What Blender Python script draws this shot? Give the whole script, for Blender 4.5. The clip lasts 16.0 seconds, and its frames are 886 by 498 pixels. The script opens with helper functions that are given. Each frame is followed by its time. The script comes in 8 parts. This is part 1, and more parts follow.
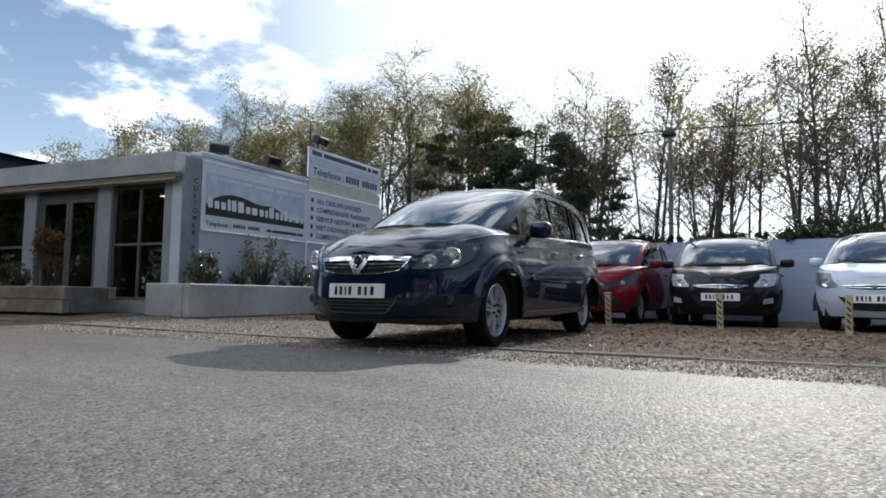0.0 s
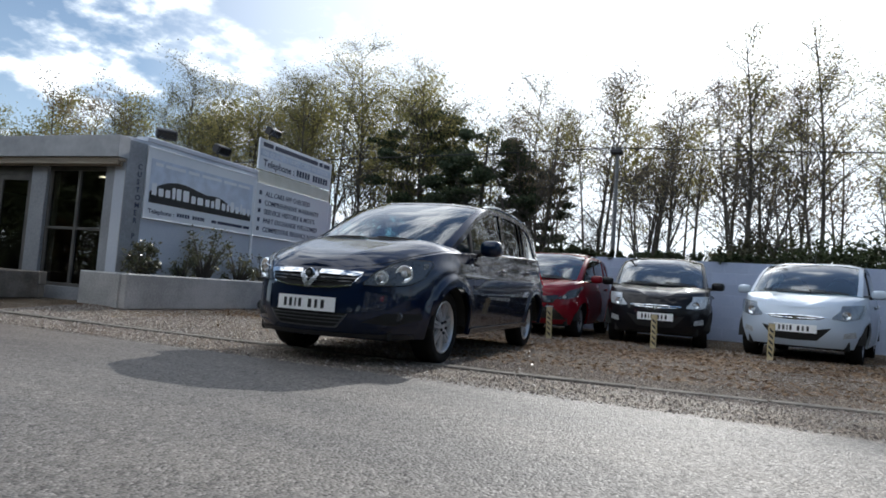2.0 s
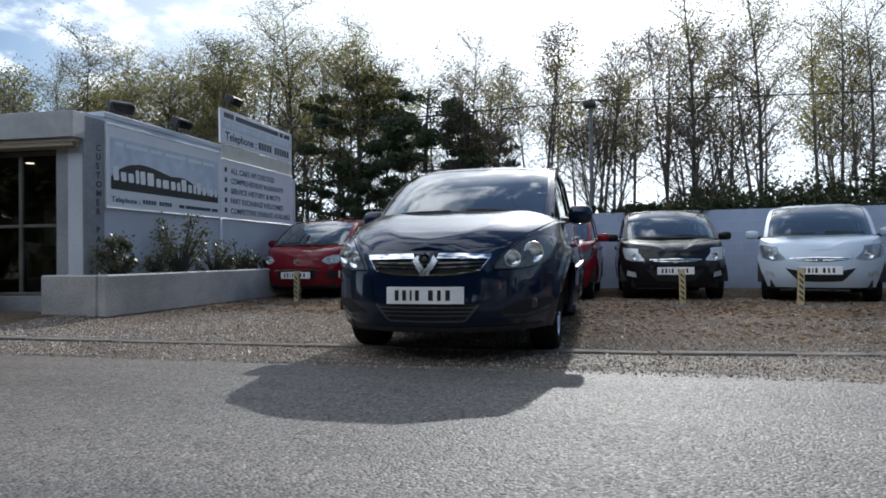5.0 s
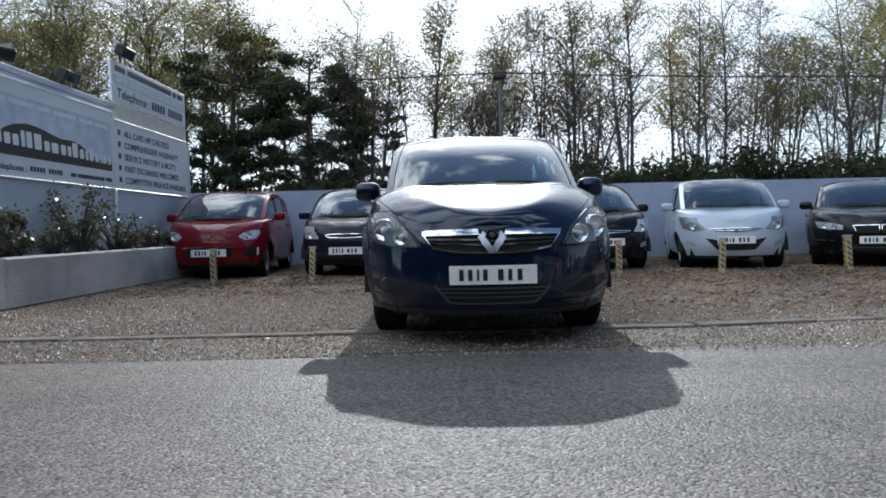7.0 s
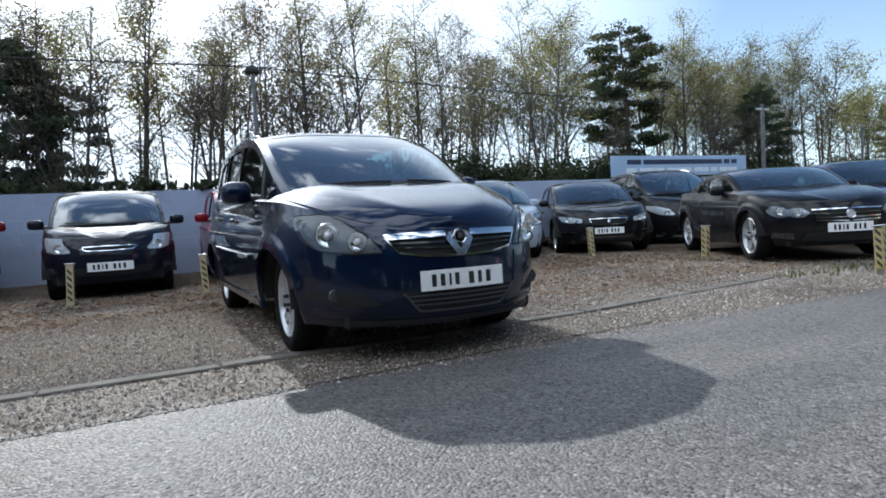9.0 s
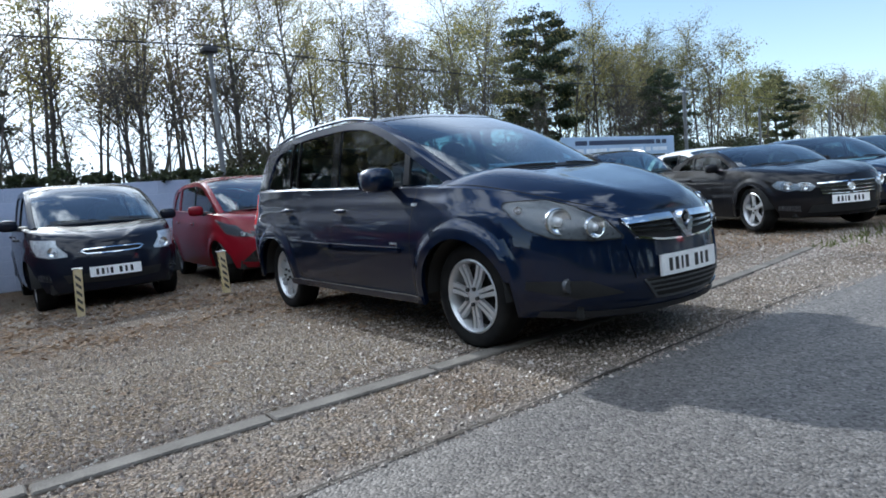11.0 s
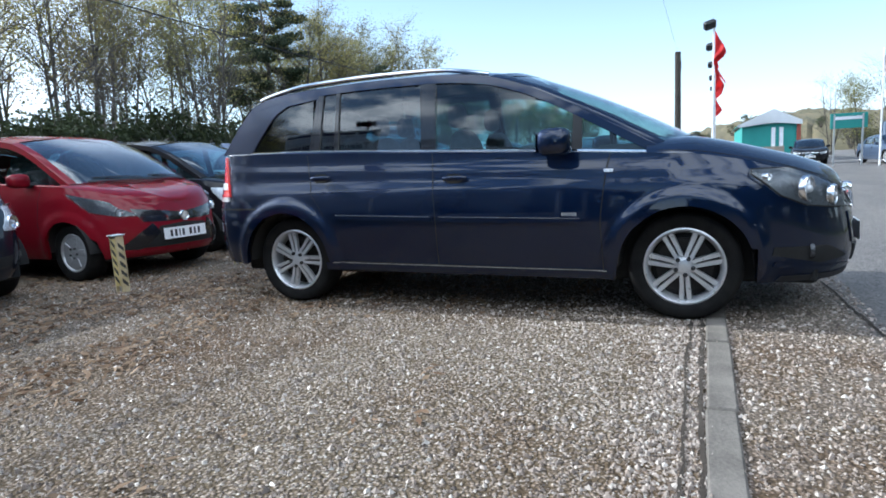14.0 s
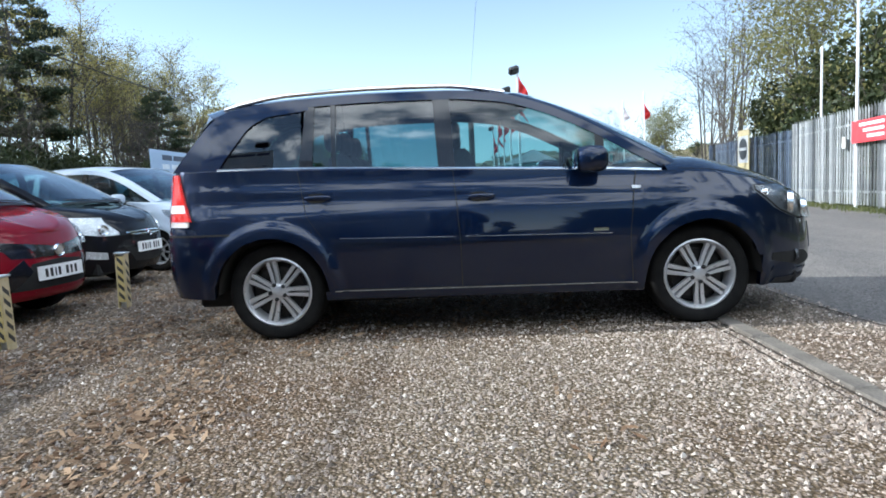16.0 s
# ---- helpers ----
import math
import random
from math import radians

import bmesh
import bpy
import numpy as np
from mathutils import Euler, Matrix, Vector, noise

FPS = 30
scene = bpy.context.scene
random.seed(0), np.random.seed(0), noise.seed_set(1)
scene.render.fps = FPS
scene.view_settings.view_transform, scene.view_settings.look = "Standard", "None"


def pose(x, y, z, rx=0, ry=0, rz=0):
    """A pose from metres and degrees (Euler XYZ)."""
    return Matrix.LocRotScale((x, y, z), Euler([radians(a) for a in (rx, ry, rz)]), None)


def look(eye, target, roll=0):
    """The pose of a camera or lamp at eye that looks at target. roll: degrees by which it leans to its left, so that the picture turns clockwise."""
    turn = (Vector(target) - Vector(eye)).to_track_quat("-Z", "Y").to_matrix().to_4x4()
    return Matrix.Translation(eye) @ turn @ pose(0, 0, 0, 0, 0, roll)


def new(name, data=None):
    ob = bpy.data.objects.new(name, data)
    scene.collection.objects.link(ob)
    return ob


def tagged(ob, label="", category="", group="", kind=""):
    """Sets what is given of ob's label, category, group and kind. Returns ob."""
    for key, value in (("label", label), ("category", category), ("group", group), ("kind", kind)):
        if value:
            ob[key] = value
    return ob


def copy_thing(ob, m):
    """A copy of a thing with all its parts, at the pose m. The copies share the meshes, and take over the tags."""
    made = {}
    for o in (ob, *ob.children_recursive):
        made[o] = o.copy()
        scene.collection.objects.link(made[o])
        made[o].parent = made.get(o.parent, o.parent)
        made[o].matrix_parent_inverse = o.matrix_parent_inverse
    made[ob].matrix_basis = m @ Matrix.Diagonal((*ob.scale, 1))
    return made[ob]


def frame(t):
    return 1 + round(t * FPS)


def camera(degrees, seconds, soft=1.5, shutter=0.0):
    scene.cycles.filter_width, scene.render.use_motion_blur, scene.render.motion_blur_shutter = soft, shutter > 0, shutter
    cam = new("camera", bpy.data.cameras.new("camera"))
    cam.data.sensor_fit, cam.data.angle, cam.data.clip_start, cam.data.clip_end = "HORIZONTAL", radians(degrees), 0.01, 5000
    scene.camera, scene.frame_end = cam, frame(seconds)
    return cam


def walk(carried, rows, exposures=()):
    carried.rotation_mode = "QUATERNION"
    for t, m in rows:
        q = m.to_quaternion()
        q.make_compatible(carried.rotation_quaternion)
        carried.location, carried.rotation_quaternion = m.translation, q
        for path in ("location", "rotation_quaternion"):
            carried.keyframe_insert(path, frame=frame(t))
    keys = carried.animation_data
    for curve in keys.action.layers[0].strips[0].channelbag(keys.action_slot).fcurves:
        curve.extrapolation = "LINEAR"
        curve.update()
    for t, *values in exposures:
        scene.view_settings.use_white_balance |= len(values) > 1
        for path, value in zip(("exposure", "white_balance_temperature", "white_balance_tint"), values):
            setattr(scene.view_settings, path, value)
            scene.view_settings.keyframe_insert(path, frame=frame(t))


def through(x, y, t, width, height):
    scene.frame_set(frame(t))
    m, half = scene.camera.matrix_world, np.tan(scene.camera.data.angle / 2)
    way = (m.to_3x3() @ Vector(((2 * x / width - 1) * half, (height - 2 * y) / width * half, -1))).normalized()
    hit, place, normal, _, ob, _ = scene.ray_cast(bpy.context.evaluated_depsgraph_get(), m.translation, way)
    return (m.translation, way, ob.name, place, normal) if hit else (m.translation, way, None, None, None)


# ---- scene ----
cam = camera(70.7, 16.0, soft=1.75)
PATH = [
    (0, (2.909, -4.945, 0.445), (1.973, -3.184, 0.59), 0.8),
    (0.5, (2.902, -4.945, 0.462), (1.988, -3.173, 0.612), 0.8),
    (1, (2.925, -4.94, 0.527), (1.997, -3.176, 0.699), 1.4),
    (1.5, (2.924, -4.96, 0.586), (2.002, -3.197, 0.791), 2.9),
    (2, (2.874, -5.051, 0.64), (2.099, -3.212, 0.77), 4.1),
    (2.5, (2.652, -5.099, 0.689), (2.107, -3.177, 0.787), 2.1),
    (3, (2.403, -5.103, 0.713), (1.816, -3.193, 0.803), -1.0),
    (3.5, (2.146, -5.077, 0.739), (1.623, -3.146, 0.779), -0.2),
    (3.7, (2.029, -5.057, 0.75), (1.488, -3.132, 0.804), -0.7),
    (5.8, (0.572, -4.768, 0.692), (0.233, -2.797, 0.667), -0.6),
    (6, (0.436, -4.765, 0.706), (0.219, -2.777, 0.664), -0.7),
    (6.5, (0.103, -4.718, 0.716), (-0.058, -2.726, 0.648), -1.5),
    (7, (-0.225, -4.635, 0.753), (-0.251, -2.636, 0.683), -1.3),
    (7.5, (-0.535, -4.528, 0.773), (-0.165, -2.565, 0.672), -0.4),
    (8, (-0.922, -4.366, 0.756), (-0.51, -2.411, 0.662), -2.1),
    (8.5, (-1.275, -4.186, 0.789), (-0.717, -2.27, 0.654), -2.6),
    (9, (-1.665, -4.029, 0.805), (-0.76, -2.248, 0.706), -3.1),
    (9.2, (-1.813, -3.945, 0.797), (-0.908, -2.163, 0.738), -3.3),
    (11.3, (-3.303, -2.645, 0.938), (-2.036, -1.108, 0.76), -4.4),
    (11.5, (-3.438, -2.495, 0.901), (-2.119, -1.002, 0.728), -3.9),
    (12, (-3.755, -2.084, 0.938), (-2.274, -0.755, 0.739), -3.4),
    (12.5, (-4.024, -1.656, 0.945), (-2.479, -0.408, 0.708), -2.3),
    (13, (-4.332, -1.163, 1.001), (-2.686, -0.048, 0.784), -2.5),
    (13.5, (-4.473, -0.684, 0.934), (-2.774, 0.343, 0.695), -3.6),
    (14, (-4.566, -0.138, 0.965), (-2.747, 0.649, 0.698), -2.8),
    (14.5, (-4.641, 0.366, 0.965), (-2.753, 0.99, 0.749), -2.6),
    (15, (-4.636, 0.851, 0.944), (-2.708, 1.344, 0.738), -2.0),
    (15.5, (-4.71, 1.213, 0.924), (-2.734, 1.457, 0.736), -2.4),
    (16, (-4.736, 1.467, 0.93), (-2.747, 1.542, 0.739), -2.8),
]
walk(cam, [(t, look(eye, target, roll)) for t, eye, target, roll in PATH],
     exposures=[(0, 0.33, 6250, 8), (3.7, 0.18, 6100, 8), (7, 0.28, 5900, 7), (9, 0.52, 5780, 6), (11.5, 0.72, 5600, 5), (14, 1.01, 5600, 5), (16, 1.09, 5860, 5)])

# ---------------------------------------------------------------- light
SUN_UP, SUN_TURN = 29.0, 1.0      # degrees above the horizon, degrees from +y towards +x
world = bpy.data.worlds.new("sky")
scene.world = world
world.use_nodes = True
wn, wl = world.node_tree.nodes, world.node_tree.links
wn.clear()

sky = wn.new("ShaderNodeTexSky")
sky.sky_type = "NISHITA"
sky.sun_disc = False
sky.sun_elevation, sky.sun_rotation = radians(SUN_UP), radians(SUN_TURN)
sky.air_density, sky.dust_density, sky.ozone_density = 1.0, 0.15, 2.0
coord = wn.new("ShaderNodeTexCoord")
sep = wn.new("ShaderNodeSeparateXYZ")
wl.new(coord.outputs["Generated"], sep.inputs[0])


def wmath(op, a, b=None, c=None, clamp=False):
    n = wn.new("ShaderNodeMath")
    n.operation, n.use_clamp = op, clamp
    for i, v in enumerate((a, b, c)):
        if v is None:
            continue
        if isinstance(v, (int, float)):
            n.inputs[i].default_value = v
        else:
            wl.new(v, n.inputs[i])
    return n.outputs[0]


# clouds: a layer overhead, seen in perspective, thinning out towards +x
dz = wmath("ADD", wmath("MAXIMUM", sep.outputs[2], 0.0), 0.22)
flat = wn.new("ShaderNodeCombineXYZ")
wl.new(wmath("DIVIDE", sep.outputs[0], dz), flat.inputs[0])
wl.new(wmath("DIVIDE", sep.outputs[1], dz), flat.inputs[1])
cn = wn.new("ShaderNodeTexNoise")
cn.inputs["Scale"].default_value, cn.inputs["Detail"].default_value, cn.inputs["Roughness"].default_value = 3.7, 9.0, 0.55
wl.new(flat.outputs[0], cn.inputs["Vector"])
lean = wmath("MULTIPLY_ADD", wmath("MAXIMUM", sep.outputs[0], -0.65), -0.13, 0.0)
lean = wmath("MULTIPLY_ADD", sep.outputs[1], -0.07, lean)
lean = wmath("MULTIPLY_ADD", wmath("MINIMUM", wmath("ADD", sep.outputs[0], 0.80), 0.0), 1.5, lean)
lean = wmath("MULTIPLY_ADD", wmath("MAXIMUM", wmath("SUBTRACT", sep.outputs[0], 0.12), 0.0), -0.22, lean)
lean = wmath("MULTIPLY_ADD", wmath("MAXIMUM", wmath("SUBTRACT", sep.outputs[2], 0.35), 0.0), 0.13, lean)
dens = wmath("ADD", cn.outputs["Fac"], lean)
mask = wmath("MULTIPLY", wmath("SUBTRACT", dens, 0.50), 12.0, clamp=True)
mask = wmath("MULTIPLY", mask, 0.95)
cloud = wn.new("ShaderNodeMixRGB")
cloud.inputs[1].default_value, cloud.inputs[2].default_value = (7.0, 7.8, 9.0, 1), (18.0, 18.2, 18.6, 1)
wl.new(wmath("MULTIPLY", wmath("SUBTRACT", dens, 0.53), 8.0, clamp=True), cloud.inputs[0])
mixsky = wn.new("ShaderNodeMixRGB")
wl.new(mask, mixsky.inputs[0])
wl.new(sky.outputs[0], mixsky.inputs[1])
wl.new(cloud.outputs[0], mixsky.inputs[2])
# pale haze low over the horizon and a thin bright veil round the sun
haze = wn.new("ShaderNodeMixRGB")
haze.inputs[2].default_value = (8.6, 9.9, 11.2, 1)
low = wmath("POWER", 2.718, wmath("MULTIPLY", wmath("MAXIMUM", sep.outputs[2], 0.0), -5.5))
wl.new(wmath("MULTIPLY", low, 0.80), haze.inputs[0])
wl.new(mixsky.outputs[0], haze.inputs[1])
veil = wn.new("ShaderNodeMixRGB")
veil.inputs[2].default_value = (14.6, 14.8, 15.2, 1)
toward = wn.new("ShaderNodeVectorMath")
toward.operation = "DOT_PRODUCT"
wl.new(coord.outputs["Generated"], toward.inputs[0])
toward.inputs[1].default_value = (math.sin(radians(SUN_TURN)) * math.cos(radians(SUN_UP)), math.cos(radians(SUN_TURN)) * math.cos(radians(SUN_UP)), math.sin(radians(SUN_UP)))
near_sun = wmath("MULTIPLY", wmath("SUBTRACT", toward.outputs["Value"], 0.66), 3.0, clamp=True)
low_down = wmath("SUBTRACT", 1.0, wmath("MULTIPLY", wmath("SUBTRACT", sep.outputs[2], 0.49), 5.0, clamp=True))
close_by = wmath("MULTIPLY", wmath("SUBTRACT", toward.outputs["Value"], 0.87), 8.0, clamp=True)
under = wmath("SUBTRACT", 1.0, wmath("MULTIPLY", wmath("SUBTRACT", sep.outputs[2], 0.57), 8.0, clamp=True))
wl.new(wmath("MAXIMUM", wmath("MULTIPLY", wmath("MULTIPLY", near_sun, 0.90), low_down), wmath("MULTIPLY", wmath("MULTIPLY", close_by, 0.85), under)), veil.inputs[0])
wl.new(haze.outputs[0], veil.inputs[1])
# the glare of thin cloud close round the sun
glare = wn.new("ShaderNodeMixRGB")
glare.blend_type = "ADD"
glare.inputs[0].default_value = 1.0
aureole = wmath("MULTIPLY", wmath("POWER", wmath("MAXIMUM", toward.outputs["Value"], 0.0), 55.0), 46.0)
aureole = wmath("MULTIPLY", wmath("MULTIPLY", aureole, under), wmath("MULTIPLY_ADD", mask, 0.85, 0.30))
wl.new(veil.outputs[0], glare.inputs[1])
wl.new(aureole, glare.inputs[2])
bg = wn.new("ShaderNodeBackground")
bg.inputs["Strength"].default_value = 0.090
wl.new(glare.outputs[0], bg.inputs[0])
wout = wn.new("ShaderNodeOutputWorld")
wl.new(bg.outputs[0], wout.inputs[0])

sun_data = bpy.data.lights.new("sun", "SUN")
sun_data.energy, sun_data.angle, sun_data.color = 3.9, radians(0.55), (1.0, 0.95, 0.88)
sun = new("sun", sun_data)
far_sun = Vector((math.sin(radians(SUN_TURN)) * math.cos(radians(SUN_UP)), math.cos(radians(SUN_TURN)) * math.cos(radians(SUN_UP)), math.sin(radians(SUN_UP))))
sun.matrix_world = look(far_sun * 60, (0, 0, 0))
scene.view_settings.exposure = 0.0

# ---------------------------------------------------------------- materials


def material(name, base, other=None, rough=0.6, metal=0.0, scale=6.0, fine=60.0, bump=0.0, bump_scale=120.0, coat=0.0, spread=0.5, rough_spread=0.12, per_object=0.0, spec=0.5, detail=6.0):
    """A principled surface whose colour and gloss vary at two scales."""
    m = bpy.data.materials.new(name)
    m.use_nodes = True
    n, l = m.node_tree.nodes, m.node_tree.links
    p = n["Principled BSDF"]
    tc = n.new("ShaderNodeTexCoord")
    big, small = n.new("ShaderNodeTexNoise"), n.new("ShaderNodeTexNoise")
    big.inputs["Scale"].default_value, big.inputs["Detail"].default_value = scale, detail
    small.inputs["Scale"].default_value, small.inputs["Detail"].default_value = fine, 3.0
    for t in (big, small):
        l.new(tc.outputs["Object"], t.inputs["Vector"])
    add = n.new("ShaderNodeMath")
    add.operation = "MULTIPLY_ADD"
    l.new(big.outputs["Fac"], add.inputs[0])
    add.inputs[1].default_value = 1.5
    half = n.new("ShaderNodeMath")
    half.operation = "MULTIPLY_ADD"
    l.new(small.outputs["Fac"], half.inputs[0])
    half.inputs[1].default_value, half.inputs[2].default_value = 0.8, -0.65
    l.new(half.outputs[0], add.inputs[2])
    ramp = n.new("ShaderNodeMapRange")
    ramp.inputs["From Min"].default_value, ramp.inputs["From Max"].default_value = 0.5 - spread * 0.5, 0.5 + spread * 0.5
    l.new(add.outputs[0], ramp.inputs["Value"])
    mix = n.new("ShaderNodeMixRGB")
    mix.inputs[1].default_value = (*base, 1)
    mix.inputs[2].default_value = (*(other or [min(1, c * 1.25 + 0.004) for c in base]), 1)
    l.new(ramp.outputs[0], mix.inputs[0])
    colour = mix.outputs[0]
    if per_object:
        info, hsv = n.new("ShaderNodeObjectInfo"), n.new("ShaderNodeHueSaturation")
        vary = n.new("ShaderNodeMapRange")
        vary.inputs["To Min"].default_value, vary.inputs["To Max"].default_value = 1 - per_object, 1 + per_object
        l.new(info.outputs["Random"], vary.inputs["Value"])
        l.new(vary.outputs[0], hsv.inputs["Value"])
        l.new(colour, hsv.inputs["Color"])
        colour = hsv.outputs[0]
    l.new(colour, p.inputs["Base Color"])
    rr = n.new("ShaderNodeMapRange")
    rr.inputs["To Min"].default_value, rr.inputs["To Max"].default_value = max(0.02, rough - rough_spread), min(1.0, rough + rough_spread)
    l.new(small.outputs["Fac"], rr.inputs["Value"])
    l.new(rr.outputs[0], p.inputs["Roughness"])
    p.inputs["Metallic"].default_value = metal
    p.inputs["Coat Weight"].default_value = coat
    p.inputs["Coat Roughness"].default_value = 0.03
    p.inputs["Coat IOR"].default_value = 1.52
    p.inputs["Specular IOR Level"].default_value = spec
    if bump:
        bt, b = n.new("ShaderNodeTexNoise"), n.new("ShaderNodeBump")
        bt.inputs["Scale"].default_value, bt.inputs["Detail"].default_value = bump_scale, 4.0
        l.new(tc.outputs["Object"], bt.inputs["Vector"])
        b.inputs["Strength"].default_value, b.inputs["Distance"].default_value = bump, 0.01
        l.new(bt.outputs["Fac"], b.inputs["Height"])
        l.new(b.outputs[0], p.inputs["Normal"])
    return m


def paint(name, base, flake=0.0, coat=0.75, ior=1.44):
    m = material(name, base, [c * 1.18 + 0.001 for c in base], rough=0.5, metal=flake, scale=1.5, fine=900, coat=coat, spread=1.0, rough_spread=0.05, spec=0.05)
    m.node_tree.nodes["Principled BSDF"].inputs["Coat IOR"].default_value = ior
    return m


def glass(name, tint, ior=1.5, gloss=1.0):
    """Clear or tinted sheet glass: tinted passage, mirror gloss that grows at a slant."""
    m = bpy.data.materials.new(name)
    m.use_nodes = True
    n, l = m.node_tree.nodes, m.node_tree.links
    n.clear()
    tr, gl, mx, out = (n.new("ShaderNode" + k) for k in ("BsdfTransparent", "BsdfGlossy", "MixShader", "OutputMaterial"))
    tr.inputs[0].default_value = (*tint, 1)
    gl.inputs["Roughness"].default_value = 0.012
    gl.inputs["Color"].default_value = (gloss, gloss, gloss, 1)
    lw, pw, fr = n.new("ShaderNodeLayerWeight"), n.new("ShaderNodeMath"), n.new("ShaderNodeMath")
    lw.inputs["Blend"].default_value = 0.5
    pw.operation, fr.operation = "POWER", "MULTIPLY_ADD"
    pw.inputs[1].default_value = 4.0
    f0 = ((ior - 1) / (ior + 1)) ** 2 * 1.6
    fr.inputs[1].default_value, fr.inputs[2].default_value = 1 - f0, f0
    l.new(lw.outputs["Facing"], pw.inputs[0])
    l.new(pw.outputs[0], fr.inputs[0])
    l.new(fr.outputs[0], mx.inputs[0])
    l.new(tr.outputs[0], mx.inputs[1])
    l.new(gl.outputs[0], mx.inputs[2])
    l.new(mx.outputs[0], out.inputs[0])
    return m


def leafy(name, base, other, through=0.45, rough=0.55):
    m = bpy.data.materials.new(name)
    m.use_nodes = True
    n, l = m.node_tree.nodes, m.node_tree.links
    p = n["Principled BSDF"]
    geo, info = n.new("ShaderNodeNewGeometry"), n.new("ShaderNodeObjectInfo")
    mix = n.new("ShaderNodeMixRGB")
    mix.inputs[1].default_value, mix.inputs[2].default_value = (*base, 1), (*other, 1)
    l.new(geo.outputs["Random Per Island"], mix.inputs[0])
    hsv, vary = n.new("ShaderNodeHueSaturation"), n.new("ShaderNodeMapRange")
    vary.inputs["To Min"].default_value, vary.inputs["To Max"].default_value = 0.7, 1.3
    l.new(info.outputs["Random"], vary.inputs["Value"])
    l.new(vary.outputs[0], hsv.inputs["Value"])
    l.new(mix.outputs[0], hsv.inputs["Color"])
    l.new(hsv.outputs[0], p.inputs["Base Color"])
    p.inputs["Roughness"].default_value = rough
    p.inputs["Specular IOR Level"].default_value = 0.25
    tl, mx = n.new("ShaderNodeBsdfTranslucent"), n.new("ShaderNodeMixShader")
    l.new(hsv.outputs[0], tl.inputs[0])
    mx.inputs[0].default_value = through
    l.new(p.outputs[0], mx.inputs[1])
    l.new(tl.outputs[0], mx.inputs[2])
    l.new(mx.outputs[0], n["Material Output"].inputs[0])
    return m


def ground_material():
    """Gravel bays, a worn strip beyond the edging and tarmac on the road, by place on the ground."""
    m = bpy.data.materials.new("ground_cover")
    m.use_nodes = True
    n, l = m.node_tree.nodes, m.node_tree.links
    p = n["Principled BSDF"]

    def math_(op, a, b=None, c=None, clamp=False):
        q = n.new("ShaderNodeMath")
        q.operation, q.use_clamp = op, clamp
        for i, v in enumerate((a, b, c)):
            if v is None:
                continue
            if isinstance(v, (int, float)):
                q.inputs[i].default_value = v
            else:
                l.new(v, q.inputs[i])
        return q.outputs[0]

    def mixed(f, a, b):
        q = n.new("ShaderNodeMixRGB")
        for i, v in ((0, f), (1, a), (2, b)):
            if isinstance(v, tuple):
                q.inputs[i].default_value = (*v, 1)
            elif isinstance(v, (int, float)):
                q.inputs[i].default_value = v
            else:
                l.new(v, q.inputs[i])
        return q.outputs[0]

    tc = n.new("ShaderNodeTexCoord")
    xyz = n.new("ShaderNodeSeparateXYZ")
    l.new(tc.outputs["Object"], xyz.inputs[0])

    def noise_(scale, detail=4.0, rough=0.5):
        t = n.new("ShaderNodeTexNoise")
        t.inputs["Scale"].default_value, t.inputs["Detail"].default_value, t.inputs["Roughness"].default_value = scale, detail, rough
        l.new(tc.outputs["Object"], t.inputs["Vector"])
        return t.outputs["Fac"]

    def cells(scale):
        t = n.new("ShaderNodeTexVoronoi")
        t.inputs["Scale"].default_value = scale
        l.new(tc.outputs["Object"], t.inputs["Vector"])
        return t

    def ramp(f, *stops):
        q = n.new("ShaderNodeValToRGB")
        while len(q.color_ramp.elements) < len(stops):
            q.color_ramp.elements.new(0.5)
        for k, (at, col) in enumerate(stops):
            q.color_ramp.elements[k].position = at
        for k, (at, col) in enumerate(stops):
            q.color_ramp.elements[k].color = (*col, 1)
        l.new(f, q.inputs[0])
        return q.outputs[0]

    # the line of the edging: y = -0.17 + 0.03 x, bending away past x = 2
    bend = math_("MULTIPLY", math_("MAXIMUM", math_("SUBTRACT", xyz.outputs[0], 1.5), 0.0), 0.11)
    bend = math_("MINIMUM", bend, 0.40)
    line = math_("ADD", math_("MULTIPLY_ADD", xyz.outputs[0], 0.012, -0.16), bend)
    d = math_("SUBTRACT", xyz.outputs[1], line)
    wob = math_("MULTIPLY_ADD", noise_(2.2, 6.0, 0.7), 0.5, -0.25)
    grav = math_("MULTIPLY_ADD", math_("ADD", d, math_("MULTIPLY", wob, 0.35)), 14.0, 0.5, clamp=True)
    strip = math_("MULTIPLY_ADD", math_("ADD", math_("ADD", math_("MULTIPLY_ADD", bend, 1.6, d), 0.74), math_("MULTIPLY", wob, 0.55)), 6.0, 0.5, clamp=True)
    # gravel: stones of many greys and tans
    va, vb = cells(66.0), cells(78.0)
    sa, sb = n.new("ShaderNodeSeparateColor"), n.new("ShaderNodeSeparateColor")
    l.new(va.outputs["Color"], sa.inputs[0])
    l.new(vb.outputs["Color"], sb.inputs[0])
    stone = ramp(sa.outputs[0], (0.0, (0.075, 0.063, 0.055)), (0.3, (0.215, 0.178, 0.149)), (0.55, (0.315, 0.263, 0.221)), (0.8, (0.37, 0.323, 0.282)), (1.0, (0.52, 0.485, 0.44)))
    # shade in the gaps between stones, mixed into their colour
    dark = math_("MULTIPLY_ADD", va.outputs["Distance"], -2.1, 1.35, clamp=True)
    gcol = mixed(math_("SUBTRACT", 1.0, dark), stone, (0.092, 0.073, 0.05))
